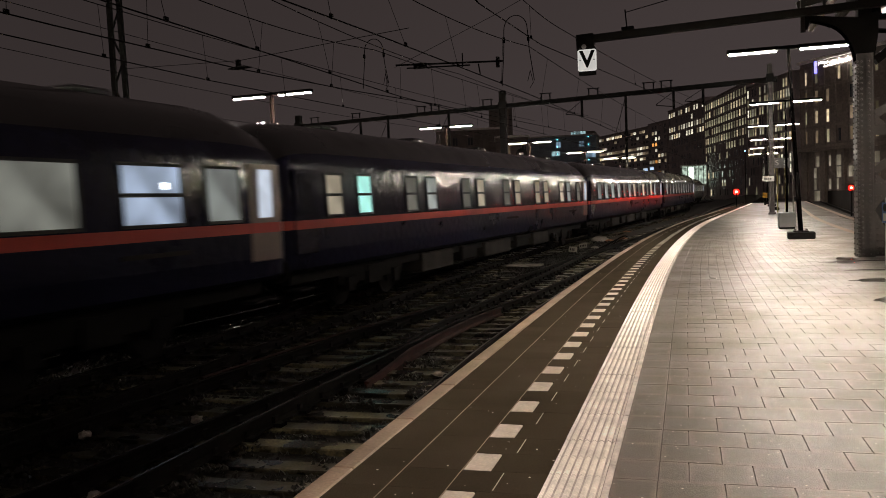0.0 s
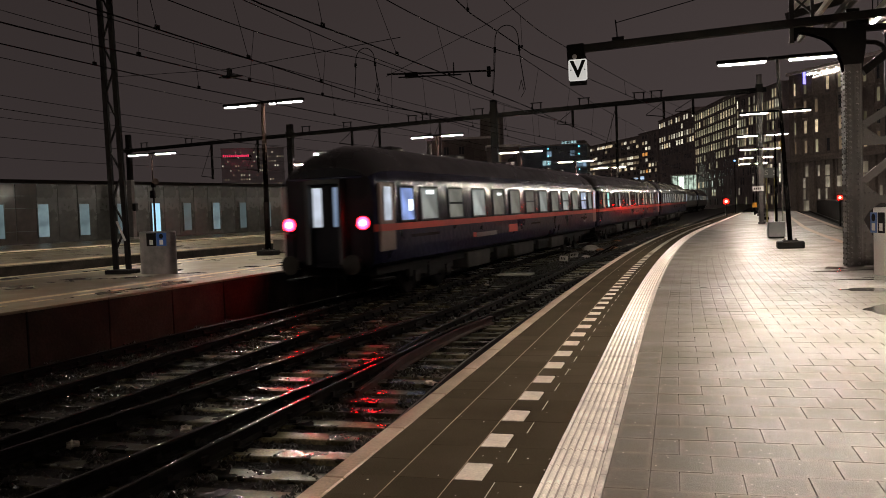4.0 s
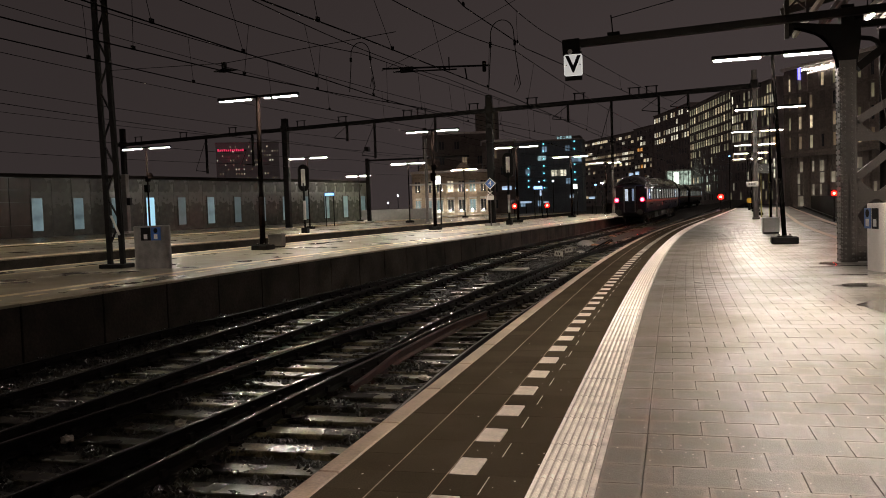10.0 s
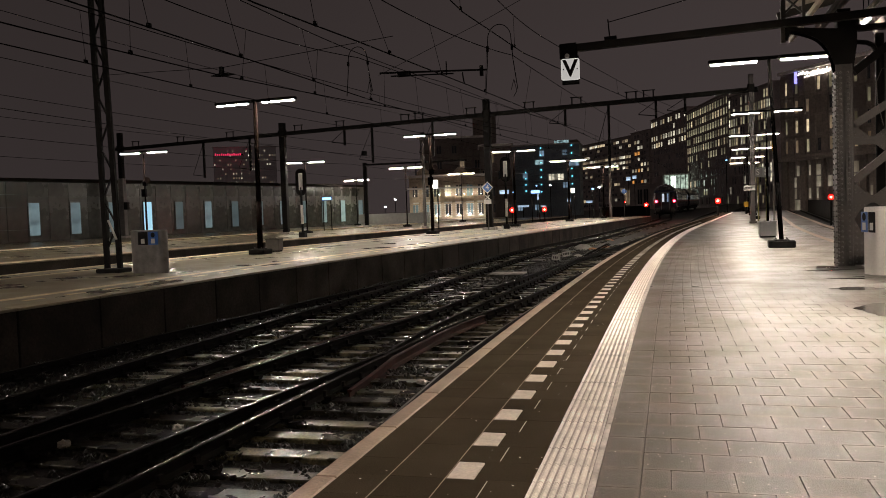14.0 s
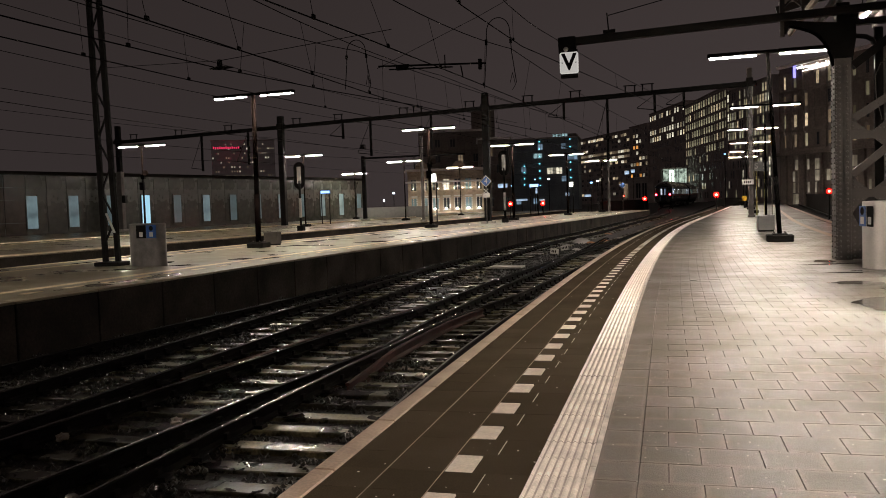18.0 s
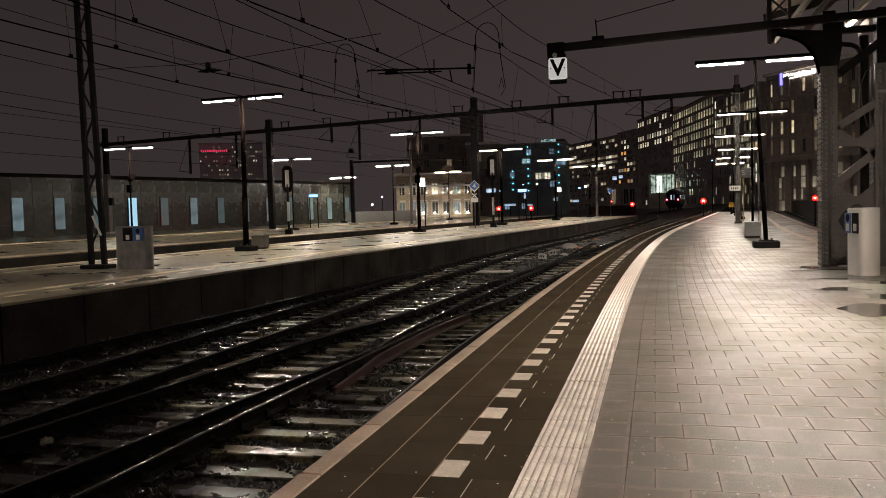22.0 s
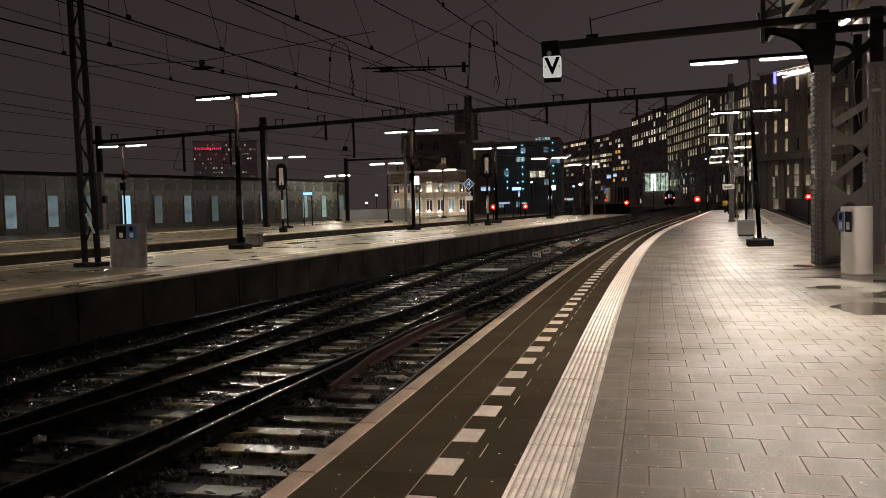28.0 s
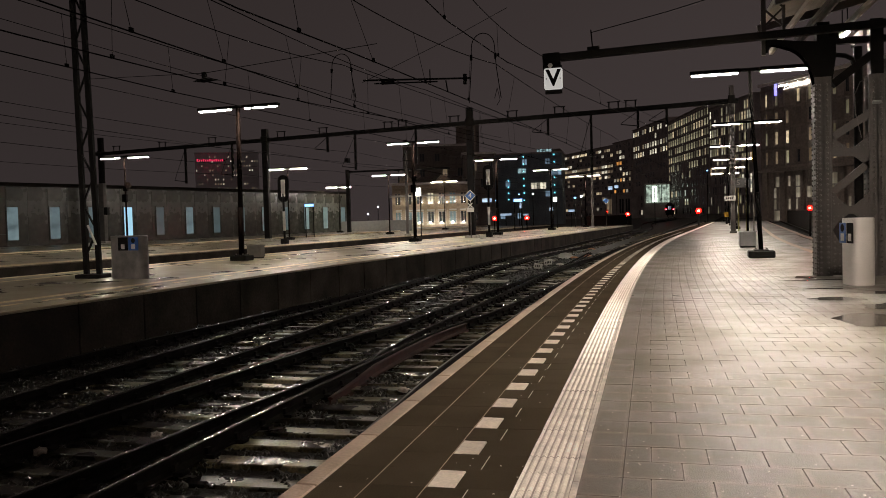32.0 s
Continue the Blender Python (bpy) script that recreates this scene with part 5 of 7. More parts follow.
M_WHITEWALL = mat("brown_brick_with_stone", (0.4, 0.32, 0.24), rough=0.8, scale=0.4, vary=0.3, fine=0.2, bscale=3)
M_HALL = mat("grey_green_panel_wall", (0.055, 0.057, 0.048), rough=0.28, scale=0.16, vary=0.55, fine=0.25, bscale=2, rvary=0.14)
# brown base stands in for the lit platform reflected in these panes
M_HALLGLASS = mat("glass_reflection_brown", (0.05, 0.036, 0.028), rough=0.22, scale=0.4, vary=0.4, rvary=0.08, bump=0.15, bscale=1.5)
M_FENCE = mat("sooty_wall", (0.014, 0.0115, 0.0098), rough=0.9, scale=1, vary=0.3, spec=0.05)
M_GLASS = mat("dark_window_glass", (0.03, 0.035, 0.04), rough=0.12, scale=1, vary=0.3)
G_WARM = glow("warm_office_window", (1.0, 0.8, 0.5), 0.4, vary=0.5, scale=0.9, per_object=0.85)
G_COOL = glow("pale_office_window", (1.0, 0.92, 0.7), 0.5, vary=0.5, scale=0.9, per_object=0.85)
G_BLUE = glow("bluish_office_window", (0.5, 0.75, 1.0), 0.22, vary=0.4, scale=0.8, per_object=0.5)
G_DIM = glow("dim_warm_window", (1.0, 0.75, 0.48), 0.12, vary=0.6, scale=0.6, per_object=0.6)
G_OLIVE = glow("dim_olive_window", (0.88, 0.8, 0.5), 0.2, vary=0.6, scale=0.25, per_object=0.85)
G_ORANGE = glow("orange_window", (1.0, 0.42, 0.1), 0.7, per_object=0.3)
G_HOTEL = glow("dim_hotel_window", (1.0, 0.86, 0.62), 0.26, vary=0.6, scale=0.9, per_object=0.8)
G_HALLWIN = glow("pale_blue_hall_window", (0.5, 0.72, 0.8), 0.12, vary=0.7, scale=0.9, per_object=0.6)
G_HALLWARM = glow("beige_hall_window", (1.0, 0.68, 0.5), 0.07, vary=0.6, scale=0.9)
G_CYAN = glow("cyan_hall_window", (0.45, 0.8, 1.0), 0.8)


def building(name, ax, ay, bx, by, height, depth, storeys, bays, wall, lit, label, win_w=0.6, win_h=0.55, base=-1.2, ground=0.0, seed=1, first=0, roof_plant=True, dark_panes=True):
    """A block whose long side runs from a to b; lit(storey, bay, rng) gives a window's material or None."""
    d = Vector((bx - ax, by - ay, 0))
    n = d.length
    d.normalize()
    nrm = Vector((d.y, -d.x, 0))
    if nrm.dot(Vector((-ax, -ay, 0))) < 0:
        nrm = -nrm
    m = Matrix(((d.x, nrm.x, 0, ax), (d.y, nrm.y, 0, ay), (0, 0, 1, 0), (0, 0, 0, 1)))
    t = thing(name, pose(ax, ay, 0), label, "building", "buildings round the station")
    rng_ = random.Random(seed)
    sh = (height - ground - 0.8) / storeys
    bw = n / bays
    ob = part("wall", new_box(0, -depth, base, n, 0, height), wall, t)
    ob.matrix_world = m
    band = mesh_of("floor_band", new_box(0, 0, -0.16, n, 0.14, 0.16), wall)
    for s in range(storeys + 1):
        part("floor_band", band, None, t).matrix_world = m @ Matrix.Translation((0, 0.002, ground + s * sh))
    w = bw * (1 - win_w) * 0.3
    pier = mesh_of("pier", new_box(-w, 0, base, w, 0.1, height - 0.5), wall)
    for k in range(bays + 1):
        part("pier", pier, None, t).matrix_world = m @ Matrix.Translation((min(n - w, max(w, k * bw)), 0.001, 0))
    ob = part("roof", new_box(-0.3, -depth - 0.3, height, n + 0.3, 0.35, height + 0.45), M_DARKWALL, t)
    ob.matrix_world = m
    if roof_plant:
        for k in range(3):
            x0 = n * (0.15 + 0.3 * k)
            ob = part("roof_plant", new_box(x0, -depth * 0.7, height + 0.45, x0 + n * 0.12, -depth * 0.3, height + 1.8), M_DARKWALL, t)
            ob.matrix_world = m
    ww, wh = bw * win_w, sh * win_h
    panes = {}
    for s in range(first, storeys):
        for k in range(bays):
            g = lit(s, k, rng_)
            if g is None:
                g = M_GLASS
                if not dark_panes or rng_.random() < 0.5:
                    continue
            if g.name not in panes:
                wb = bmesh.new()
                box(wb, -ww / 2, 0.0, -wh / 2, -ww * 0.06, 0.03, wh / 2)
                box(wb, ww * 0.06, 0.0, -wh / 2, ww / 2, 0.03, wh / 2)
                panes[g.name] = mesh_of("window", wb, g)
            ob = part("window", panes[g.name], None, t)
            ob.matrix_world = m @ Matrix.Translation(((k + 0.5) * bw, 0.004, ground + (s + 0.5) * sh))
    return t, m, n


def pattern(p, mats, rows=None):
    def fn(s, k, r):
        q = p if rows is None else rows.get(s, p)
        return r.choice(mats) if r.random() < q else None
    return fn


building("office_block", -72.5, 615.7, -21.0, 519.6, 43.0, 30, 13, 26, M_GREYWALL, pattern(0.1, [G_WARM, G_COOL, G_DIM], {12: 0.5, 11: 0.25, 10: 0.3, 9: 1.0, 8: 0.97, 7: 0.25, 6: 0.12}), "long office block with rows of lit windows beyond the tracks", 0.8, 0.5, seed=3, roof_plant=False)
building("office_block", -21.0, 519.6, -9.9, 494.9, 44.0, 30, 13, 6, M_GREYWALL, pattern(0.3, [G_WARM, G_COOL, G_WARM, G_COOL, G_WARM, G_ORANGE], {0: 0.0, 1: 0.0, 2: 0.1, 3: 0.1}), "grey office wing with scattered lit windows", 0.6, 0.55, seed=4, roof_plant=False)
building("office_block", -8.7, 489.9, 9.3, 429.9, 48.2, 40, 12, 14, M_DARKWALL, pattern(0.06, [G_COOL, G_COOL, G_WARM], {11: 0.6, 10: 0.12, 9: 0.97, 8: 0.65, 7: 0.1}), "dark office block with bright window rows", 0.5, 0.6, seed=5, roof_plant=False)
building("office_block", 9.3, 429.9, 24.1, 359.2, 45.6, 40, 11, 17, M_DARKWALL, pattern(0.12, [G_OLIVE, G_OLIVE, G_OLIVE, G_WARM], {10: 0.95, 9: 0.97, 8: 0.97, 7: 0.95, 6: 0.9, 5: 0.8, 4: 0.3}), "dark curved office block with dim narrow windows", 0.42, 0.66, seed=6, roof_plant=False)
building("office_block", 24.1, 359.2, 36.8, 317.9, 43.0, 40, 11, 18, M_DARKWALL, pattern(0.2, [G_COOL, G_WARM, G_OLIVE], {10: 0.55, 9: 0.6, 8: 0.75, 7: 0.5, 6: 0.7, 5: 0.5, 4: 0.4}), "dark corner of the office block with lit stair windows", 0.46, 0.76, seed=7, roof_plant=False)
rb, rbm, rbn = building("office_block", 17.0, 139.0, 41.6, 99.0, 20.35, 16, 4, 20, M_BROWNWALL, pattern(0.5, [G_DIM, G_OLIVE, G_DIM, G_OLIVE, G_DIM, G_OLIVE, G_DIM, G_OLIVE, G_DIM, G_WARM]), "tall brown office block behind the station tracks", 0.2, 0.62, ground=7.8, seed=8, first=0, roof_plant=False)
part("ledge", new_box(-0.5, 0.002, 7.1, rbn + 0.5, 1.3, 7.55), M_BROWNWALL, rb, "broad ledge over the ground floor").matrix_world = rbm
pl_ = mesh_of("column", new_box(-0.3, 0.12, -1.2, 0.3, 0.5, 7.1), M_BROWNWALL)
for k in range(12):
    part("column", pl_, None, rb, "tall ground-floor column").matrix_world = rbm @ Matrix.Translation((1.5 + k * 3.9, 0, 0))
G_GROUND = glow("ground_floor_window", (1.0, 0.88, 0.66), 0.1, vary=0.9, scale=0.5, per_object=0.8)
pane_ = mesh_of("ground_window", new_box(-0.28, 0.0, -0.75, 0.28, 0.05, 0.75), G_GROUND)
rg = random.Random(31)
for k in range(11):
    for q in range(4):
        for u in range(4):
            if rg.random() < 0.62:
                part("ground_window", pane_, None, rb, "dim pane of the tall ground floor").matrix_world = rbm @ Matrix.Translation((2.45 + k * 3.9 + 0.64 * q, 0.05, 0.5 + 1.7 * u))
G_SIGNW = glow("white_roof_sign", (1.0, 0.92, 0.8), 16.0)
G_SIGNB = glow("blue_roof_sign", (0.18, 0.16, 1.0), 3.0)
st = thing("roof_sign", pose(18.83, 136.0, 19.6), "bright white and blue lit sign along a roof edge", "sign")
rs = random.Random(5)
for k in range(15):
    s = k / 14
    z0 = rs.uniform(-0.2, 0.05)
    part("letter_bar", new_box(0.3 + 3.25 * s - 0.05, -5.8 * s - 0.55, z0, 0.3 + 3.25 * s + 0.06, -5.8 * s - 0.4, 0.42 + rs.uniform(-0.12, 0.14) - 0.12 * s), G_SIGNW, st)
part("base_bar", beam(bmesh.new(), (0.3, -0.5, -0.22), (3.55, -6.3, -0.22), 0.06, 0.1), G_SIGNW, st, "glowing line under the letters")
part("blue_mark", new_box(-0.3, -0.3, -1.0, 0.08, -0.2, 0.75, bevel=0.05), G_SIGNB, st, "glowing blue shape")
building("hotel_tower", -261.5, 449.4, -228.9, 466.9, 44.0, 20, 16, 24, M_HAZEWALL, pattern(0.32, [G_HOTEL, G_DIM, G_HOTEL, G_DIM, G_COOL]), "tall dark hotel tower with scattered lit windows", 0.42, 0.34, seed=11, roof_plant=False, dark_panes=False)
t = thing("roof_sign", pose(-258, 446.0, 39.5), "glowing red roof sign far away", "sign")
part("backing_board", beam(bmesh.new(), (-0.3, 0.1, -0.2), (14.2, 7.6, -0.2), 0.1, 1.0), M_BLACK, t)
G_REDSIGN = glow("red_roof_sign", (1.0, 0.05, 0.14), 0.8)
for k in range(13):
    part("letter_bar", new_box(0.2 + 1.05 * k, 0.3 + 0.56 * k - 1.2, -0.75, 0.95 + 1.05 * k, 0.5 + 0.56 * k - 1.2, 0.35 + 0.35 * (k % 3 == 0)), G_REDSIGN, t)
dblk, _dm, _dn = building("dark_block", -53.5, 181.0, -38.6, 184.4, 17.6, 20, 5, 9, M_BROWNWALL, pattern(0.04, [G_DIM]), "large dark block without lit windows", 0.6, 0.5, seed=12, roof_plant=False)
part("roof_tower", new_box(-42.4, 186.0, 16.0, -37.8, 190.0, 23.2, bevel=0.1), M_BROWNWALL, dblk).matrix_world = Matrix()
part("roof_mast", tube(bmesh.new(), (-40.0, 188, 23.2), (-40.0, 188, 24.6), 0.15, seg=8), M_BLACK, dblk).matrix_world = Matrix()
orn, om, on = building("ornate_house", -45.6, 146.5, -32.0, 150.0, 7.6, 14, 2, 7, M_WHITEWALL, pattern(1.0, [M_GLASS, G_HALLWIN, M_GLASS, G_COOL, M_GLASS]), "brick building with pale stone bands and lit windows", 0.5, 0.58, seed=13, roof_plant=False)
for k in (2.6, 9.4):
    bm = bmesh.new()
    f = bm.faces.new([bm.verts.new(p) for p in ((k - 1.5, 0.2, 7.6), (k + 1.5, 0.2, 7.6), (k + 1.2, 0.2, 8.6), (k + 0.5, 0.2, 9.3), (k - 0.5, 0.2, 9.3), (k - 1.2, 0.2, 8.6))])
    r = bmesh.ops.extrude_face_region(bm, geom=[f])
    bmesh.ops.translate(bm, vec=(0, -2.5, 0), verts=[v for v in r["geom"] if isinstance(v, bmesh.types.BMVert)])
    bmesh.ops.recalc_face_normals(bm, faces=bm.faces[:])
    part("gable", bm, M_WHITEWALL, orn, "stepped pale gable").matrix_world = om
band_l = mesh_of("stone_band", new_box(0, 0.0, -0.12, on, 0.04, 0.12), M_PALE)
for k in range(9):
    part("stone_band", band_l, None, orn, "pale stone band").matrix_world = om @ Matrix.Translation((0, -0.018, 0.5 + 0.42 * k if k < 7 else 4.3 + 0.5 * (k - 6)))
part("cornice", new_box(-0.4, 0.0, 5.5, on + 0.4, 0.5, 5.8), M_PALE, orn, "pale cornice").matrix_world = om
# row of small lamps added only to brighten the facade
wl_ = mesh_of("wall_lamp", new_box(-0.07, 0.5, -0.06, 0.07, 0.62, 0.06, bevel=0.02), glow("facade_fill_glow", (1.0, 0.86, 0.62), 40.0))
for k in range(9):
    part("wall_lamp", wl_, None, orn, "small lamp added to brighten the facade").matrix_world = om @ Matrix.Translation((1.0 + 1.5 * k, 0, 4.4))
up_ = mesh_of("flood_lamp", new_box(-0.14, 1.6, -0.1, 0.14, 1.85, 0.1, bevel=0.03), glow("facade_flood_lamp", (1.0, 0.93, 0.8), 70.0))
for k in range(7):
    part("flood_lamp", up_, None, orn, "bright flood lamp at the foot of the facade").matrix_world = om @ Matrix.Translation((0.9 + 2.0 * k, 0, 0.75))
building("side_house", -37.4, 170, -31.0, 171.5, 14.5, 10, 4, 4, M_BROWNWALL, pattern(0.1, [G_DIM]), "dark building beside the tracks", 0.5, 0.5, seed=14, roof_plant=False)
tower, _tm, _tn = building("glass_tower", -47.0, 257.8, -25.9, 258.5, 20.6, 14, 6, 12, M_TEALWALL, pattern(0.05, [G_BLUE]), "dark glass tower with bluish lights", 0.8, 0.5, seed=15, roof_plant=False, dark_panes=False)
part("roof_pavilion", new_box(-33.6, 262, 20.6, -26.6, 268, 22.2, bevel=0.2), M_BROWNWALL, tower).matrix_world = Matrix()
pin = mesh_of("marker_lamp", new_box(-0.14, -0.1, -0.17, 0.14, 0.1, 0.17, bevel=0.05), glow("teal_marker_lamp", (0.2, 0.85, 1.0), 2.2))
for x, n, z0, z1 in ((9.4, 7, 6.4, 19.8), (18.8, 6, 8.5, 20.2), (4.6, 4, 6.8, 12.5)):
    for k in range(n):
        part("marker_lamp", pin, None, tower, "tiny teal marker lamp").matrix_world = _tm @ Matrix.Translation((x, 0.25, z0 + (z1 - z0) * k / (n - 1)))
G_TEAL = glow("pale_teal_office_window", (0.55, 0.85, 0.9), 0.42, vary=0.8, scale=1.2, per_object=0.3)
for x0, x1, z0, z1, g in ((7.6, 10.2, 14.8, 16.2, G_TEAL), (11.7, 16.3, 9.8, 11.7, G_COOL), (17.6, 21.0, 14.0, 15.2, G_BLUE), (13.6, 18.2, 20.9, 21.9, G_TEAL)):
    n = max(2, int((x1 - x0) / 0.9))
    for k in range(n):
        a = x0 + (x1 - x0) * k / n
        part("lit_pane", new_box(a, 0.15, z0, a + (x1 - x0) / n - 0.14, 0.2, z1), g, tower).matrix_world = _tm
# station hall at the far end of the tracks: a low lit front
t, mm_, nn_ = building("station_hall", -24, 486, 24, 476, 12.5, 12, 1, 14, M_GREYWALL, pattern(0.2, [G_DIM]), "low pale hall behind the tracks with lit bays", 0.7, 0.7, seed=21, roof_plant=False)
t = thing("lit_entrance", pose(3.8, 425.0, -1), "brightly lit glass front between dark buildings", "entrance")
part("lit_front", new_box(-5.6, 0, 7.6, 5.6, 0.3, 16.2), glow("lit_glass_front", (0.8, 1.0, 0.82), 0.4, vary=0.9, scale=0.5), t)
part("bright_bay", new_box(-2.4, -0.2, 7.8, -0.2, -0.02, 15.6), glow("bright_stair_light", (0.85, 1.0, 0.84), 2.2, vary=0.5, scale=0.4), t, "brightest bay of the glass front")
part("wall", new_box(-6.5, 0.35, 0, 6.0, 1.5, 17), M_GREYWALL, t)
for k in range(5):
    part("mullion", new_box(-5.7 + 2.5 * k, -0.12, 7.6, -5.4 + 2.5 * k, 0, 16.2), M_FENCE, t)
# long hall across the far platforms
HA, HB = Vector((-58.5, 36.7, 0)), Vector((-40.7, 109.7, 0))
hd = (HB - HA).normalized()
hn = Vector((hd.y, -hd.x, 0))
hm = Matrix(((hd.x, hn.x, 0, HA.x), (hd.y, hn.y, 0, HA.y), (0, 0, 1, 0), (0, 0, 0, 1)))
hlen = (HB - HA).length
hall = thing("long_hall", pose(HA.x, HA.y, 0), "long low grey panelled hall with narrow pale windows", "building", "buildings round the station")
ob = part("wall", new_box(0, -14, -1.2, hlen, 0, 5.1), M_HALL, hall)
ob.matrix_world = hm
ob = part("roof", new_box(-0.3, -14.3, 5.1, hlen + 0.3, 0.45, 5.4), M_FENCE, hall)
ob.matrix_world = hm
seam = mesh_of("panel", new_box(-0.985, 0.0, -1.1, 0.97, 0.05, 5.05, bevel=0.02), M_HALL)
for k in range(int(hlen / 2)):
    if k in (0, 1, 2, 3, 4, 5, 6, 7, 8, 9, 10, 11):
        for q, (z0, z1) in enumerate(((-1.1, 1.0), (1.04, 2.95), (3.0, 4.0), (4.05, 5.05))):
            ob = part("glass_pane", new_box(-0.97, 0.0, z0, 0.97, 0.05, z1), M_HALLGLASS, hall, "glass pane coloured brown for the platform reflected in it")
            ob.matrix_world = hm @ Matrix.Translation((1.0 + 2.0 * k, 0.004, 0)) @ Matrix.Rotation(random.Random(9 * k + q).uniform(-0.012, 0.012), 4, "X")
        continue
    ob = part("panel", seam, None, hall)
    ob.matrix_world = hm @ Matrix.Translation((1.0 + 2.0 * k, 0.004, 0))
wins = mesh_of("window", new_box(-0.52, 0.0, 0.5, 0.52, 0.06, 3.3), G_HALLWIN)
winc = mesh_of("window", new_box(-0.52, 0.0, 0.5, 0.52, 0.06, 3.3), G_CYAN)
winw = mesh_of("window", new_box(-0.52, 0.0, 0.5, 0.52, 0.06, 3.3), G_HALLWARM)
n_win = 0
y = 3.9
while y < hlen - 1:
    lit_now = abs(y - (21.4 + 15.6)) < 2.0
    ob = part("window", winc if lit_now else (winw if n_win == 1 else wins), None, hall)
    n_win += 1
    ob.matrix_world = hm @ Matrix.Translation((y, 0.06, 0))
    fr = bmesh.new()
    for s in (-1, 1):
        box(fr, s * 0.56 - 0.04, 0, 0.4, s * 0.56 + 0.04, 0.1, 3.4)
    ob = part("window_frame", fr, M_HALL, hall)
    ob.matrix_world = hm @ Matrix.Translation((y, 0.055, 0))
    y += 4.12
solid("low_wall", new_box(-41.5, 108, -1.2, -31, 108.4, 1.35), M_GREYBOX, "low pale wall beside the far platform", kind="structure")
solid("dark_fence", slab_between(lambda y: right(y) + 3.2, lambda y: right(y) + 3.5, 48, 128, 4, -1.2, 1.25), M_FENCE, "low dark wall beyond the right-hand track", kind="structure")
solid("dark_fence", slab_between(lambda y: far_edge(y) - 7, lambda y: far_edge(y) - 6.6, 112, 160, 4, -1.2, 1.2), M_FENCE, "low dark wall beyond the platform end", kind="structure")
# street lamps far behind
for x, y, h, g in ((-20.3, 150, 5.4, G_WHITEPT), (-22.8, 150, 5.4, G_BLUEPT), (-27.0, 150, 4.4, G_BLUEPT), (-8.9, 104, 3.5, G_BLUEPT), (-8.2, 105, 3.7, G_WHITEPT), (-49.5, 150, 3.9, G_WHITEPT), (-51.5, 150, 2.6, G_WHITEPT), (-60, 152, 2.2, G_BLUEPT), (1.0, 175, 6.6, G_WHITEPT), (9.6, 150, 8.4, G_BLUEPT)):
    t = thing("street_lamp", pose(x, y, -1.2), "thin street lamp with a small bright head, far away", "lamp", "street lamps")
    part("pole", tube(bmesh.new(), (0, 0, 0), (0, 0, h + 1.2), 0.07, seg=6), M_BLACK, t)
    bm = bmesh.new()
    bmesh.ops.create_icosphere(bm, subdivisions=2, radius=0.17)
    for v in bm.verts:
        v.co.z = v.co.z * 0.7 + h + 1.2
    part("lamp_head", bm, g, t)
# small glowing panels for street-level lights beyond the platform end; their posts are added
G_STREET = glow("cool_street_glow", (0.55, 0.75, 1.0), 0.55, vary=0.7, scale=0.8, per_object=0.6)
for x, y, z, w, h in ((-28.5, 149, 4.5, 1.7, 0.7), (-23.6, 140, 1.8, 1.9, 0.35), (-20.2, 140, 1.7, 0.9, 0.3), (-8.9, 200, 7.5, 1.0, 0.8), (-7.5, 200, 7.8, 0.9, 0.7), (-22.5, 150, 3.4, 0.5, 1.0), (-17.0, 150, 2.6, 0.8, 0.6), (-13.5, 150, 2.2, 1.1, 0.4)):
    t = thing("street_lit_panel", pose(x, y, z), "small cool lit panel beyond the platform end, on a dark post", "sign", "lit panels in the street")
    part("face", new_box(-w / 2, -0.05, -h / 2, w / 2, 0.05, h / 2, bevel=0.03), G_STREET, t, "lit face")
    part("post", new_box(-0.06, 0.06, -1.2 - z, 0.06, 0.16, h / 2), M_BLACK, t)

# ---------------------------------------------------------------- the departing train
M_BLUEPAINT = mat("midnight_blue_coach_paint", (0.009, 0.0095, 0.026), rough=0.2, scale=0.6, vary=0.25, rvary=0.03, spec=0.22, coat=0.15, bump=0.6, bscale=5.0, bdist=0.03)
M_LOWPAINT = mat("dark_blue_lower_coach_paint", (0.0085, 0.009, 0.024), rough=0.3, scale=0.5, vary=0.3, spec=0.1, rvary=0.04, coat=0.06, bump=0.6, bscale=5.0, bdist=0.03)
M_ENDWALL = mat("grimy_coach_end", (0.006, 0.0058, 0.008), rough=0.5, scale=1.5, vary=0.4, spec=0.06)
M_REDPAINT = mat("red_coach_stripe", (0.5, 0.05, 0.032), rough=0.3, scale=0.6, vary=0.2, coat=0.3)
M_ROOF = mat("sooty_wet_coach_roof", (0.02, 0.0187, 0.0183), rough=0.35, scale=0.4, vary=0.35, rvary=0.1, spec=0.2, coat=0.7, bump=0.25, bscale=2.5)
M_DOOR = mat("beige_coach_door", (0.21, 0.15, 0.127), rough=0.4, scale=0.8, vary=0.25)
M_UNDER = mat("dirty_underframe", (0.008, 0.0075, 0.007), rough=0.9, scale=1.5, vary=0.4, spec=0.1)
M_BOXES = mat("pale_underframe_box", (0.022, 0.02, 0.017), rough=0.85, scale=1.5, vary=0.4, spec=0.15)
M_PALECOACH = mat("pale_grey_coach_paint", (0.2, 0.19, 0.18), rough=0.3, scale=0.5, vary=0.2, coat=0.3)
M_RUBBER = mat("black_rubber", (0.012, 0.012, 0.012), rough=0.7, scale=4, vary=0.2)
G_W1 = glow("pale_cabin_window", (0.8, 0.88, 0.84), 0.18, vary=0.75, scale=1.1, per_object=0.45)
G_W2 = glow("blue_cabin_window", (0.36, 0.5, 1.0), 0.42, vary=0.6, scale=1.3, per_object=0.25)
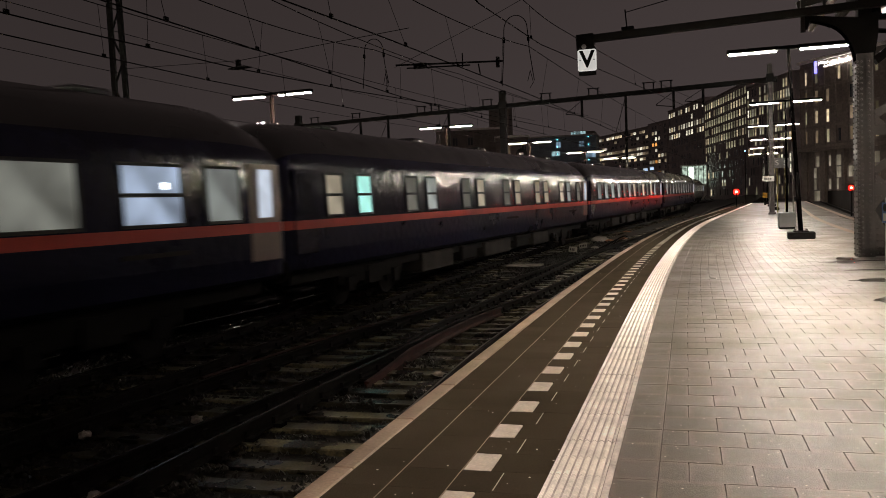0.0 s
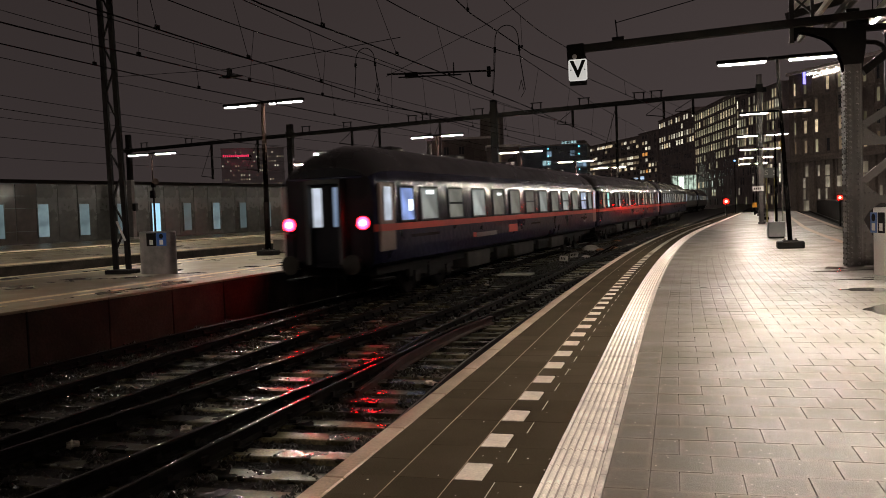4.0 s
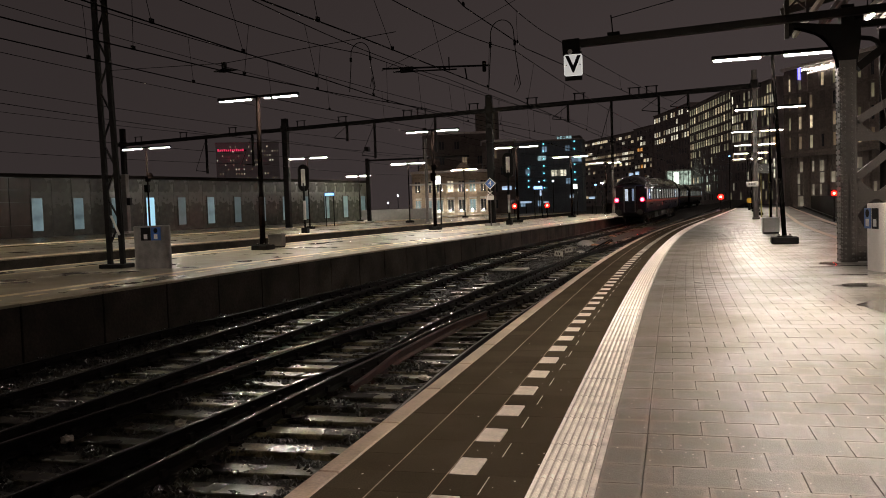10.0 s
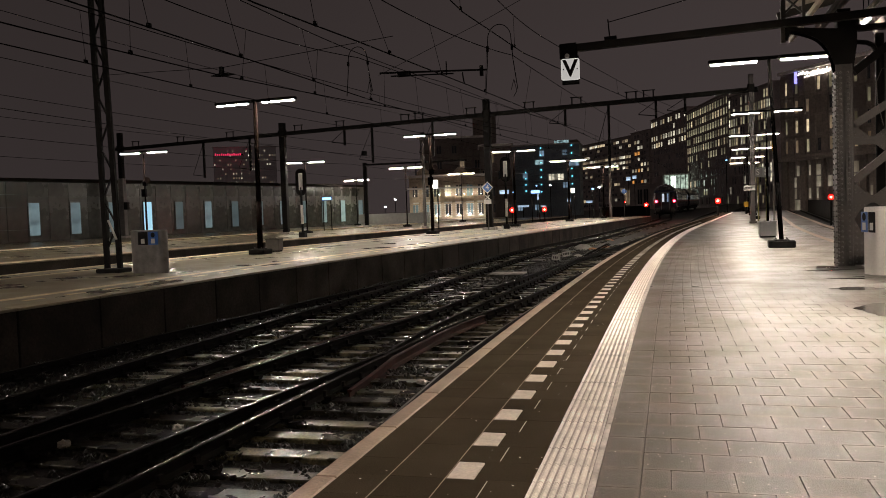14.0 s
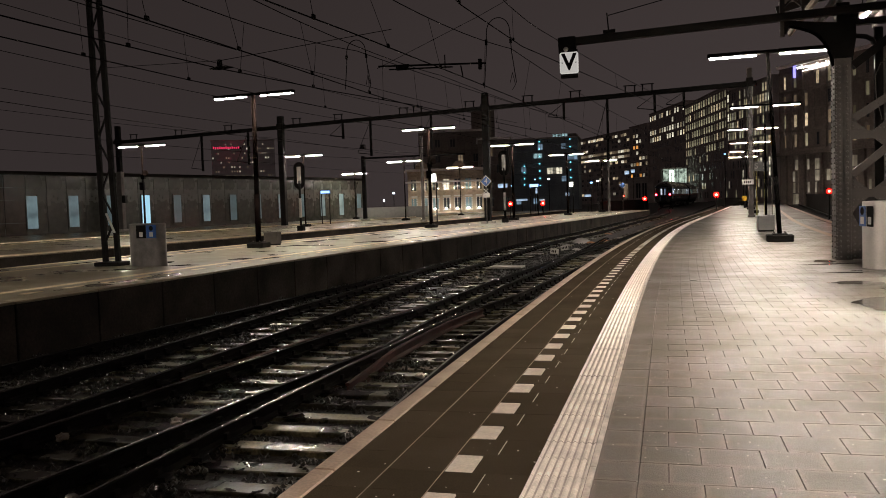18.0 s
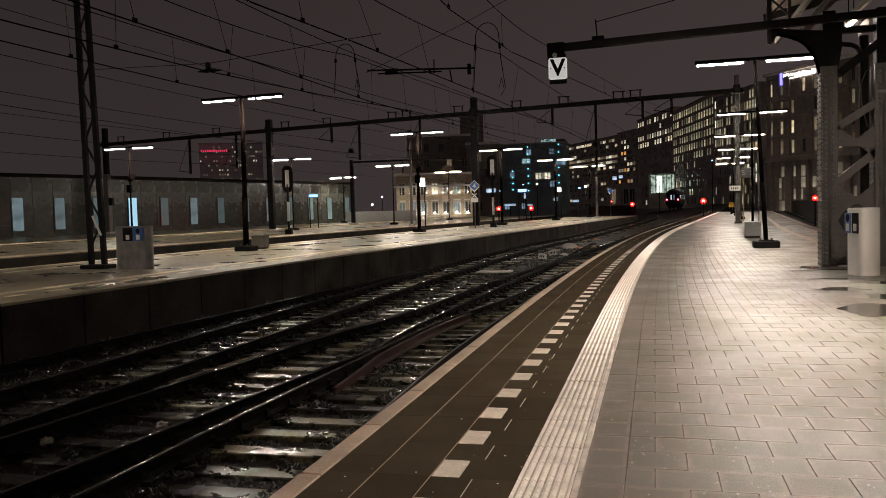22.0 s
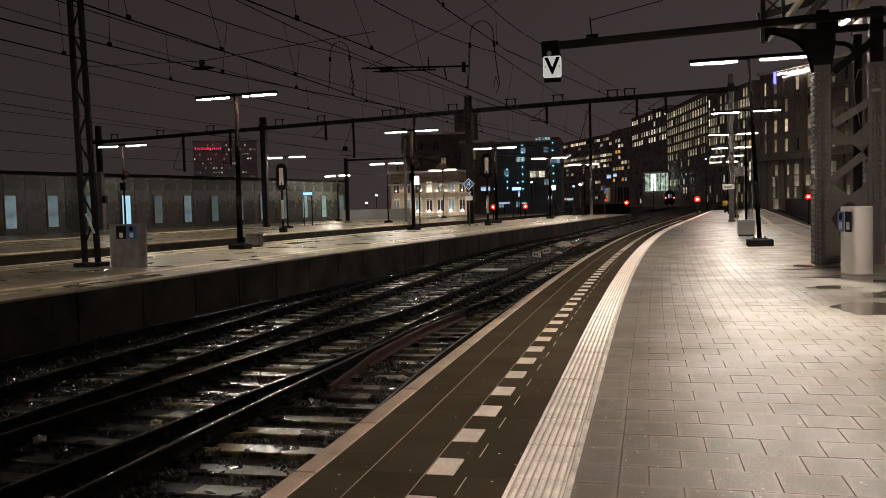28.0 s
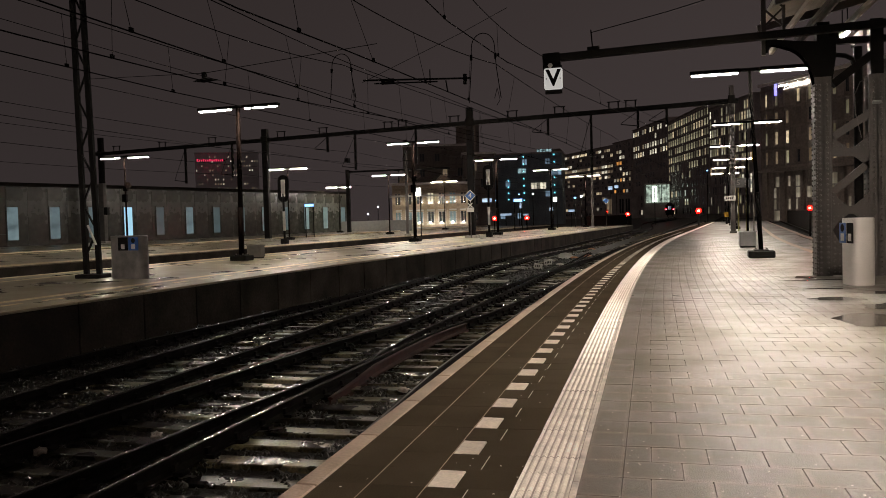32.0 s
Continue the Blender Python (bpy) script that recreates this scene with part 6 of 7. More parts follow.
G_W3 = glow("warm_cabin_window", (1.0, 0.88, 0.66), 0.28, vary=0.45, scale=1.1, per_object=0.4)
G_W4 = glow("mint_cabin_window", (0.45, 0.95, 0.85), 0.75, vary=0.2, scale=1.5)
G_W5 = glow("bright_window_patch", (0.9, 0.95, 1.0), 2.4)
G_W7 = glow("bright_end_window", (0.78, 0.86, 1.0), 0.55, vary=0.3, scale=2.0)
G_W8 = glow("blue_end_window", (0.5, 0.68, 1.0), 0.3, vary=0.4, scale=2.0)
G_W9 = glow("cool_blue_cabin_window", (0.62, 0.76, 1.0), 0.36, vary=0.6, scale=1.3)
G_W6 = glow("dim_cabin_window", (0.66, 0.68, 0.6), 0.11, vary=0.6, scale=1.2, per_object=0.5)

PITCH = 29.3
LEN = 28.9
HALF = [(1.20, 0.95), (1.37, 1.05), (1.405, 1.4), (1.41, 1.85), (1.41, 2.03), (1.405, 2.55), (1.36, 3.12), (1.27, 3.42), (1.02, 3.78), (0.6, 4.07), (0.0, 4.18)]


def coach_body(low, stripe, up, roof):
    """The hull; its roof bends down and its sides draw in at both ends."""
    ring = HALF + [(-x, z) for x, z in HALF[-2::-1]]
    half_run = [(0.0, 0.93, 0.62), (0.1, 0.96, 0.46), (0.3, 0.985, 0.28), (0.65, 1.0, 0.14), (1.1, 1.0, 0.05), (1.8, 1.0, 0.0)]
    stations = half_run + [(LEN - y, sx, drop) for y, sx, drop in half_run[::-1]]
    zone = [0, 0, 0, 1, 2, 2, 2, 3, 3, 3]
    zone = zone + zone[::-1]
    bm = bmesh.new()
    rings = []
    for y, sx, drop in stations:
        rings.append([bm.verts.new((x * sx, y, z - (drop * max(0, (z - 3.1)) if z > 3.1 else 0))) for x, z in ring])
    for a, b in zip(rings[:-1], rings[1:]):
        for j in range(len(ring) - 1):
            f = bm.faces.new((a[j], b[j], b[j + 1], a[j + 1]))
            f.material_index = zone[j]
            f.smooth = zone[j] >= 1
        bm.faces.new((a[-1], b[-1], b[0], a[0])).material_index = 0
    for rr, flip in ((rings[0], False), (rings[-1], True)):
        f = bm.faces.new(rr if flip else rr[::-1])
        f.material_index = 4
    bmesh.ops.recalc_face_normals(bm, faces=bm.faces[:])
    return mesh_of("body", bm, [low, stripe, up, roof, M_ENDWALL])


def window_mesh(w, h, g):
    bm = new_box(0.0, -w / 2, -h / 2, 0.012, w / 2, h / 2, bevel=0.004)
    return mesh_of("window", bm, g)


WIN_CACHE = {}


def coach_window(t, y, w, h, z, g, split=False):
    for s in (1, -1):
        key = (w, h, g.name)
        if key not in WIN_CACHE:
            WIN_CACHE[key] = window_mesh(w, h, g)
        ob = part("window", WIN_CACHE[key], None, t)
        ob.matrix_local = Matrix.Translation((s * 1.402, y, z)) @ Matrix.Rotation(0 if s > 0 else math.pi, 4, "Z") @ Matrix.Rotation(-0.045, 4, "Y")
        key = (w, h, split)
        if key not in WIN_CACHE:
            bm = bmesh.new()
            for q in (-1, 1):
                box(bm, 0.0, q * (w / 2 + 0.025) - 0.025, -h / 2 - 0.05, 0.025, q * (w / 2 + 0.025) + 0.025, h / 2 + 0.05)
                box(bm, 0.0, -w / 2, q * (h / 2 + 0.025) - 0.025, 0.025, w / 2, q * (h / 2 + 0.025) + 0.025)
            if split:
                box(bm, 0.0, -w / 2, -0.03, 0.028, w / 2, 0.03)
            WIN_CACHE[key] = mesh_of("window_frame", bm, M_RUBBER)
        ob = part("window_frame", WIN_CACHE[key], None, t)
        ob.matrix_local = Matrix.Translation((s * 1.402, y, z)) @ Matrix.Rotation(0 if s > 0 else math.pi, 4, "Z") @ Matrix.Rotation(-0.045, 4, "Y")


def wheel_mesh():
    bm = bmesh.new()
    tube(bm, (-0.06, 0, 0), (0.06, 0, 0), 0.46, seg=20)
    tube(bm, (-0.09, 0, 0), (-0.06, 0, 0), 0.49, seg=20)
    tube(bm, (0.06, 0, 0), (0.1, 0, 0), 0.16, seg=12)
    return mesh_of("wheel", bm, M_UNDER)


WHEEL = wheel_mesh()


def bogie(t, y):
    """A bolster that carries two side frames, four axle boxes and four wheels."""
    b_ = part("bogie", new_box(-0.93, y - 0.3, 0.45, 0.93, y + 0.3, 0.75, bevel=0.02), M_UNDER, t)
    for s in (-1, 1):
        bm = bmesh.new()
        box(bm, s * 1.0 - 0.07, y - 1.75, 0.5, s * 1.0 + 0.07, y + 1.75, 0.72)
        part("side_frame", bm, M_UNDER, b_)
        part("spring_case", new_box(s * 1.09 - 0.02, y - 0.4, 0.4, s * 1.09 + 0.03, y + 0.4, 0.85, bevel=0.01), M_UNDER, b_)
        for q in (-1.25, 1.25):
            part("axle_box", new_box(s * 1.09 - 0.02, y + q - 0.2, 0.32, s * 1.09 + 0.03, y + q + 0.2, 0.66, bevel=0.01), M_UNDER, b_)
            ob = part("wheel", WHEEL, None, b_)
            ob.matrix_local = Matrix.Translation((s * 0.75, y + q, 0.46)) @ Matrix.Rotation(0 if s > 0 else math.pi, 4, "Z")


def coach(label, paints, windows, last=False):
    t = thing("railway_coach", pose(0, 0, 0), label, "railway coach", "coaches of the train")
    part("body", coach_body(*paints), None, t)
    for y, w, h, z, g, split in windows:
        coach_window(t, y, w, h, z, g, split)
    bm = bmesh.new()
    box(bm, -1.1, 0.5, 0.72, 1.1, LEN - 0.5, 0.95)
    part("underframe", bm, M_UNDER, t)
    for y0, y1, z0, m_ in ((7.2, 9.6, 0.38, M_BOXES), (10.4, 11.8, 0.45, M_UNDER), (12.6, 15.6, 0.4, M_BOXES), (16.4, 18.0, 0.46, M_UNDER), (18.8, 21.2, 0.4, M_BOXES)):
        part("equipment_box", new_box(-1.22, y0, z0, 1.22, y1, 0.9, bevel=0.04), m_, t)
    bogie(t, 4.4)
    bogie(t, LEN - 4.4)
    for yd, beige in ((0.62 if last else 0.75, last), (LEN - 0.7, True)):
        for s in (1, -1):
            d = part("door", new_box(s * 1.395 - 0.03, yd - 0.46, 1.34, s * 1.395 + 0.03, yd + 0.46, 3.08, bevel=0.02), M_PALECOACH if paints[0] is M_PALECOACH else (M_DOOR if beige else M_BLUEPAINT), t, "pale beige entrance door" if beige else "")
            part("door_window", new_box(s * 1.424 - 0.01, yd - 0.21, 2.12, s * 1.424 + 0.01, yd + 0.21, 2.98, bevel=0.004), G_W7 if beige else M_GLASS, d)
            part("door_stripe", new_box(s * 1.425 - 0.005, yd - 0.46, 1.85, s * 1.425 + 0.005, yd + 0.46, 2.03), paints[1], d)
            part("step", new_box(s * 1.25 - 0.15, yd - 0.4, 0.6, s * 1.25 + 0.15, yd + 0.4, 0.65), M_UNDER, t)
    for y0 in (14.6, 24.6):
        for s in (1, -1):
            part("lettering_bar", new_box(s * 1.41 - 0.004, y0, 1.6, s * 1.41 + 0.004, y0 + 1.5, 1.67), M_BOXES, t, "faint pale lettering bar")
    for y0 in (3.5, 9.0, 15.0, 22.0, 25.0):
        part("roof_vent", new_box(-0.3, y0, 4.1, 0.3, y0 + 0.8, 4.24, bevel=0.04), M_ROOF, t)
    for yb, sgn in ((0.0, -1), (LEN, 1)):
        bm = bmesh.new()
        box(bm, -0.52, min(yb, yb + sgn * 0.2), 1.05, -0.42, max(yb, yb + sgn * 0.2), 3.2)
        box(bm, 0.42, min(yb, yb + sgn * 0.2), 1.05, 0.52, max(yb, yb + sgn * 0.2), 3.2)
        box(bm, -0.52, min(yb, yb + sgn * 0.2), 3.1, 0.52, max(yb, yb + sgn * 0.2), 3.2)
        part("gangway", bm, M_RUBBER, t)
        for s in (-1, 1):
            b_ = part("buffer", tube(bmesh.new(), (s * 0.875, yb, 1.06), (s * 0.875, yb + sgn * 0.42, 1.06), 0.1, seg=12), M_UNDER, t)
            part("buffer_plate", tube(bmesh.new(), (s * 0.875, yb + sgn * 0.42, 1.06), (s * 0.875, yb + sgn * 0.46, 1.06), 0.25, seg=18), M_BOXES, b_)
    if last:
        for y0, y1, z0, z1, m_, lab in ((2.1, 4.2, 1.62, 1.7, M_BOXES, "faint pale lettering bar"), (7.6, 9.85, 1.38, 1.53, M_PALECOACH, "pale lettering bar"), (7.28, 7.58, 1.39, 1.55, M_REDPAINT, "red bar before the lettering"), (11.4, 12.55, 1.4, 1.69, M_REDPAINT, "red painted emblem")):
            part("lettering_bar", new_box(1.404, y0, z0, 1.413, y1, z1), m_, t, lab)
        # glowing patches on the glass; the thin top ones stand for lamp reflections
        for y0, z0, w_, h_ in ((2.0, 2.35, 0.26, 0.3), (25.5, 2.62, 0.14, 0.1), (3.3, 2.8, 0.5, 0.1), (10.05, 2.78, 0.4, 0.08)):
            part("cabin_lamp", new_box(1.418, y0, z0, 1.424, y0 + w_, z0 + h_), G_W5, t, "glowing patch laid on the glass")
        part("end_door", new_box(-0.415, -0.03, 1.1, 0.415, 0.03, 3.08, bevel=0.01), M_ENDWALL, t)
        for x, w, g in ((-0.25, 0.26, G_W7), (0.29, 0.17, G_W8)):
            part("end_window", new_box(x - w / 2, -0.045, 2.0, x + w / 2, -0.032, 3.0, bevel=0.004), g, t, "narrow lit end window")
        # left corner only: the platform lamps' light on the post is in its colour
        part("corner_post", new_box(-1.3, -0.03, 1.05, -1.16, 0.06, 3.1, bevel=0.03), M_PALECOACH, t, "corner post coloured pale for the lamp light on it")
        for s in (-1, 1):
            h_ = part("tail_lamp", tube(bmesh.new(), (s * 1.06, -0.1, 2.08), (s * 1.06, 0.02, 2.08), 0.175, seg=18), M_RUBBER, t)
            part("lens", tube(bmesh.new(), (s * 1.06, -0.115, 2.08), (s * 1.06, -0.1, 2.08), 0.16, seg=18), G_TAIL, h_, "glowing red lens")
            part("lamp_core", tube(bmesh.new(), (s * 1.06, -0.125, 2.08), (s * 1.06, -0.116, 2.08), 0.085, seg=12), G_TAILCORE, h_, "white-hot lamp core")
            part("end_pillar", new_box(s * 1.1 - 0.14, -0.035, 1.0, s * 1.1 + 0.14, 0.03, 1.85, bevel=0.01), M_ENDWALL, t)
        part("handrail", tube(bmesh.new(), (0.62, -0.06, 1.2), (0.62, -0.06, 2.4), 0.02, seg=8), M_BOXES, t)
        part("cornice", new_box(-1.05, -0.06, 3.2, 1.05, 0.05, 3.27, bevel=0.02), M_BLUEPAINT, t, "rain strip over the end door")
    return t


rw = random.Random(21)
rows_a = []
for y, w, g, sp in ((1.9, 0.85, G_W2, False), (3.5, 1.22, G_W1, False), (5.7, 1.2, G_W6, True), (7.95, 1.25, G_W1, False), (10.15, 1.25, G_W6, False), (12.3, 1.25, G_W6, False), (14.5, 1.25, G_W6, True), (16.7, 1.25, G_W1, False), (18.85, 1.25, G_W6, False), (21.05, 1.25, G_W1, True), (23.2, 1.3, G_W6, False), (25.3, 1.25, G_W9, True), (27.0, 0.85, G_W1, False)):
    rows_a.append((y, w, 0.86, 2.53, g, sp))
rows_b = []
for y in (1.95, 3.4, 6.15, 7.55, 10.4, 11.8, 14.65, 16.05, 18.9, 20.3, 23.1, 24.5, 26.6):
    rows_b.append((y, 0.66, 0.84, 2.54, [G_W3, G_W3, G_W1, G_W6][rw.randrange(4)], True))
rows_b[1] = (3.4, 0.66, 0.84, 2.54, G_W4, True)
rows_c = [(y, 0.9, 0.84, 2.54, [G_W1, G_W3, G_W6][rw.randrange(3)], False) for y in np.arange(2.6, 26.0, 2.0)]
rows_d = [(y, 1.1, 0.86, 2.54, [G_W6, G_W1, G_W6][rw.randrange(3)], False) for y in np.arange(3.0, 25.5, 2.4)]
BLUE = (M_LOWPAINT, M_REDPAINT, M_BLUEPAINT, M_ROOF)
PALE = (M_PALECOACH, M_PALECOACH, M_PALECOACH, M_ROOF)
COACHES = [coach("midnight blue sleeping coach with a red stripe and lit tail lamps", BLUE, rows_a, True),
           coach("midnight blue couchette coach with narrow paired windows", BLUE, rows_b),
           coach("midnight blue coach with a red stripe and lit windows", BLUE, rows_c),
           coach("midnight blue sleeping coach with wide lit windows", BLUE, rows_d),
           coach("pale grey coach near the head of the train", PALE, rows_d),
           coach("pale grey coach at the head of the train", PALE, rows_c)]

# where the tail stands along the line, second by second
TAIL = [(0, -14.32), (0.5, -10.18), (1, -6.02), (1.5, -1.8), (2, 2.45), (2.5, 6.75), (3, 11.2), (3.5, 15.6), (5.5, 32.2), (6, 36.3), (7, 44.9), (8, 53.9), (9, 63.2), (10, 72.6), (11, 81.6), (12, 90.0), (14, 105.8), (17, 130.0), (19, 146.5), (21, 163.0), (23, 181.0), (25, 199.0), (28, 227.0), (32, 262.0)]


def coach_pose(y):
    """A coach stands on its two bogies, which keep to the track."""
    a, b = y + 4.4, y + LEN - 4.4
    xa, xb = train_x(a), train_x(b)
    ang = math.atan2(xb - xa, b - a)
    climb = math.atan2(grade(b) - grade(a), b - a)
    return Matrix.Translation((xa - 4.4 * math.sin(ang), a - 4.4 * math.cos(ang), RAIL_Z + grade(a) - 4.4 * math.sin(climb))) @ Matrix.Rotation(-ang, 4, "Z") @ Matrix.Rotation(climb, 4, "X")


def motions():
    for k, c in enumerate(COACHES):
        rows = []
        for t in [0, 0.5, 1, 1.5, 2, 2.5, 3, 3.5, 4.2, 5, 5.5] + list(range(6, 33)):
            rows.append((float(t), coach_pose(spline(TAIL, t) + PITCH * k)))
        walk(c, rows)


# ---------------------------------------------------------------- paving of the island platform, piece by piece
TILE = 0.302          # along the platform
TILE_X = 0.305        # across it


def sheet(name, x0, x1, y0, y1, material, label, z=-0.002):
    return solid(name, slab_between(lambda y: edge(y) + x0, lambda y: edge(y) + x1, y0, y1, 1.5, -0.011, z), material, label, kind="structure")


NEAR1 = 47.56
sheet("paving", 1.66, 7.6, NEAR1, P1, M_TILE_FAR, "wet grey concrete paving")
sheet("paving", 1.66, 7.6, P0, 2.255, M_TILE_FAR, "wet grey concrete paving")
sheet("edge_paving", 0.126, 1.13, NEAR1, P1, M_SLAB, "dark edge paving")
sheet("edge_paving", 0.126, 1.13, P0, 2.255, M_SLAB, "dark edge paving")
sheet("side_paving", 1.41, 1.66, NEAR1, P1, M_TILE_FAR, "wet grey concrete paving")
sheet("side_paving", 1.41, 1.66, P0, 2.255, M_TILE_FAR, "wet grey concrete paving")
sheet("guide_strip", 1.137, 1.417, 62.4, P1, M_RIB, "white ribbed guide strip", z=0.004)
sheet("guide_strip", 1.137, 1.417, P0, 2.255, M_RIB, "white ribbed guide strip", z=0.004)
solid("guide_strip", slab_between(lambda y: edge(y) + 6.2, lambda y: edge(y) + 6.42, P0, P1, 2, -0.008, 0.003), M_COPING, "white guide strip along the other side", kind="structure")
solid("coping_edge", slab_between(lambda y: edge(y) + 7.6, lambda y: edge(y) + 7.85, P0, P1, 2, -0.12, 0.006), M_COPING, "pale coping along the other side", kind="structure")
solid("coping_edge", slab_between(lambda y: edge(y), lambda y: edge(y) + 0.124, 62, P1, 2, -0.12, 0.004), M_COPING, "pale coping along the platform edge", kind="structure")
solid("coping_edge", slab_between(lambda y: edge(y), lambda y: edge(y) + 0.124, P0, 2.0, 2, -0.12, 0.004), M_COPING, "pale coping along the platform edge", kind="structure")


def tile_mesh(name, w, d, material, k, gap=0.0025):
    r = random.Random(k)
    bm = bmesh.new()
    gx, gy = gap * 0.5, gap * 0.12
    lo = [bm.verts.new((sx * (w / 2 - gx), sy * (d / 2 - gy), -0.011)) for sx, sy in ((-1, -1), (1, -1), (1, 1), (-1, 1))]
    mid = [bm.verts.new((sx * (w / 2 - gx), sy * (d / 2 - gy), -0.005)) for sx, sy in ((-1, -1), (1, -1), (1, 1), (-1, 1))]
    hi = [bm.verts.new((sx * (w / 2 - gx - 0.0024), sy * (d / 2 - gy - 0.0007), r.uniform(-0.0005, 0.0005))) for sx, sy in ((-1, -1), (1, -1), (1, 1), (-1, 1))]
    for a, b_ in ((lo, mid), (mid, hi)):
        for i in range(4):
            bm.faces.new((a[i], a[(i + 1) % 4], b_[(i + 1) % 4], b_[i]))
    bm.faces.new(hi)
    return mesh_of(name, bm, material)


def rib_mesh(k):
    """A guide tile with rounded ribs and dirty grooves between them."""
    bm = bmesh.new()
    n, w, d = 56, 0.276, TILE
    lift = 0.0 if k % 2 else 0.0016
    rows_ = []
    for y in (-d / 2 + (0.003 if k % 2 else 0.0006), d / 2 - (0.0006 if k % 2 else 0.003)):
        rows_.append([bm.verts.new((-w / 2 + w * i / n, y, 0.002 + lift + 0.006 * max(-0.55, math.cos(2 * math.pi * 7.0 * i / n)))) for i in range(n + 1)])
    for i in range(n):
        f = bm.faces.new((rows_[0][i], rows_[0][i + 1], rows_[1][i + 1], rows_[1][i]))
        f.smooth = True
        f.material_index = 1 if math.cos(2 * math.pi * 7.0 * (i + 0.5) / n) < -0.4 else 0
    for row in rows_:
        base = [bm.verts.new((v.co.x, v.co.y, -0.011)) for v in row]
        for i in range(n):
            bm.faces.new((row[i], base[i], base[i + 1], row[i + 1])).material_index = 1
    return mesh_of("ribbed_tile", bm, [M_RIB, M_GROOVE])


T_FULL = [tile_mesh("tile", TILE_X, TILE, M_TILE, k) for k in range(4)]
T_HALF = [tile_mesh("tile", 0.143, TILE, M_TILE, k) for k in range(2)]
T_SIDE = [tile_mesh("tile", 0.211, TILE, M_TILE, k + 7) for k in range(3)]
S_OUT = [tile_mesh("slab", 0.262, TILE, M_SLAB, k + 11, 0.0025) for k in range(2)]
S_MID = [tile_mesh("slab", 0.302, TILE, M_SLAB, k + 15, 0.0025) for k in range(2)]
S_IN = [tile_mesh("slab", 0.295, TILE, M_SLAB, k + 19, 0.0025) for k in range(2)]
S_WIDE = [tile_mesh("slab", 0.225, TILE, M_SLAB, k + 23, 0.0025) for k in range(2)]
W_BLOCK = tile_mesh("white_block", 0.146, 0.278, M_WHITE, 31, 0.003)
RIBS = [rib_mesh(k) for k in range(2)]
COPE = mesh_of("coping_stone", new_box(0.0, 0.004, -0.12, 0.124, 0.996, 0.004, bevel=0.008), M_COPING)

floor_t = thing("platform_paving", pose(0, 0, 0), "wet concrete paving tiles of the island platform with a white ribbed guide strip", "paving", kind="structure")
rt = random.Random(77)
rest = {"tile": ([], []), "slab": ([], [])}


def lay(mesh, off, y, name, single):
    a = heading(edge, y)
    k = 1.0 if single else 0.25
    m = Matrix.Translation((edge(y) + off, y, k * rt.uniform(-0.0009, 0.0009))) @ Matrix.Rotation(-a, 4, "Z") @ Matrix.Rotation(k * rt.uniform(-0.002, 0.002), 4, "X")
    if single:
        part(name, mesh, None, floor_t).matrix_world = m
    else:
        vs_, fs_ = rest[name]
        k = len(vs_)
        vs_.extend([tuple(m @ v.co) for v in mesh.vertices])
        fs_.extend([tuple(k + i for i in p.vertices) for p in mesh.polygons])


n_rows = int((NEAR1 - 2.26) / TILE)
for i in range(n_rows):
    y = 2.26 + TILE * (i + 0.5)
    single = y < 9.0
    x = 1.66
    if i % 2 == 0:
        lay(T_HALF[rt.randrange(2)], x + 0.0715, y, "tile", y < 7)
        x += 0.143
    while x < 7.4:
        lay(T_FULL[rt.randrange(4)], x + TILE_X / 2, y, "tile", y < 7.4 and x < 3.6 + 0.25 * y)
        x += TILE_X
    lay(T_SIDE[rt.randrange(3)], 1.5535, y, "tile", y < 8)
    lay(S_OUT[rt.randrange(2)], 0.256, y, "slab", y < 9)
    lay(S_MID[rt.randrange(2)], 0.538, y, "slab", y < 9)
    if i % 2 == 0:
        lay(W_BLOCK, 0.763, y, "white_block", True)
        lay(S_IN[rt.randrange(2)], 0.985, y, "slab", y < 9)
    else:
        lay(S_WIDE[rt.randrange(2)], 0.8, y, "slab", y < 9)
        lay(S_WIDE[rt.randrange(2)], 1.024, y, "slab", y < 9)
M_TILE_REST = wet_patches(mat("wet_concrete_tile_run", (0.113, 0.098, 0.081), rough=0.46, spec=0.2, scale=0.8, vary=0.2, bump=0.25, bscale=70, rvary=0.1, world=True), 1.1, 0.4, 0.72, 0.27, 0.88)
for key, m_ in (("tile", M_TILE_REST), ("slab", M_SLAB)):
    me = bpy.data.meshes.new(key + "s_beyond")
    me.from_pydata(rest[key][0], [], rest[key][1])
    me.materials.append(m_)
    part(key + "s_beyond", me, None, floor_t, "run of paving tiles farther along the platform", kind="stuff")
for i in range(24):
    y = NEAR1 + TILE * (2 * i + 0.5)
    lay(W_BLOCK, 0.763, y, "white_block", True)
for i in range(198):
    y = 2.26 + TILE * (i + 0.5)
    lay(RIBS[i % 2], 1.277, y, "ribbed_tile", True)
for i in range(60):
    y = 2.0 + i
    part("coping_stone", COPE, None, floor_t).matrix_world = Matrix.Translation((edge(y), y, 0)) @ Matrix.Rotation(-math.atan2(edge(y + 1) - edge(y), 1.0), 4, "Z")

# plain rim along the guide strip
RIM = mesh_of("rim_piece", new_box(-0.0165, 0.003, -0.011, 0.015, 0.997, 0.004, bevel=0.0015), M_GROOVE)
for i in range(60):
    y = 2.26 + i
    part("rim_piece", RIM, None, floor_t).matrix_world = Matrix.Translation((edge(y) + 1.432, y, 0)) @ Matrix.Rotation(-math.atan2(edge(y + 1) - edge(y), 1.0), 4, "Z")

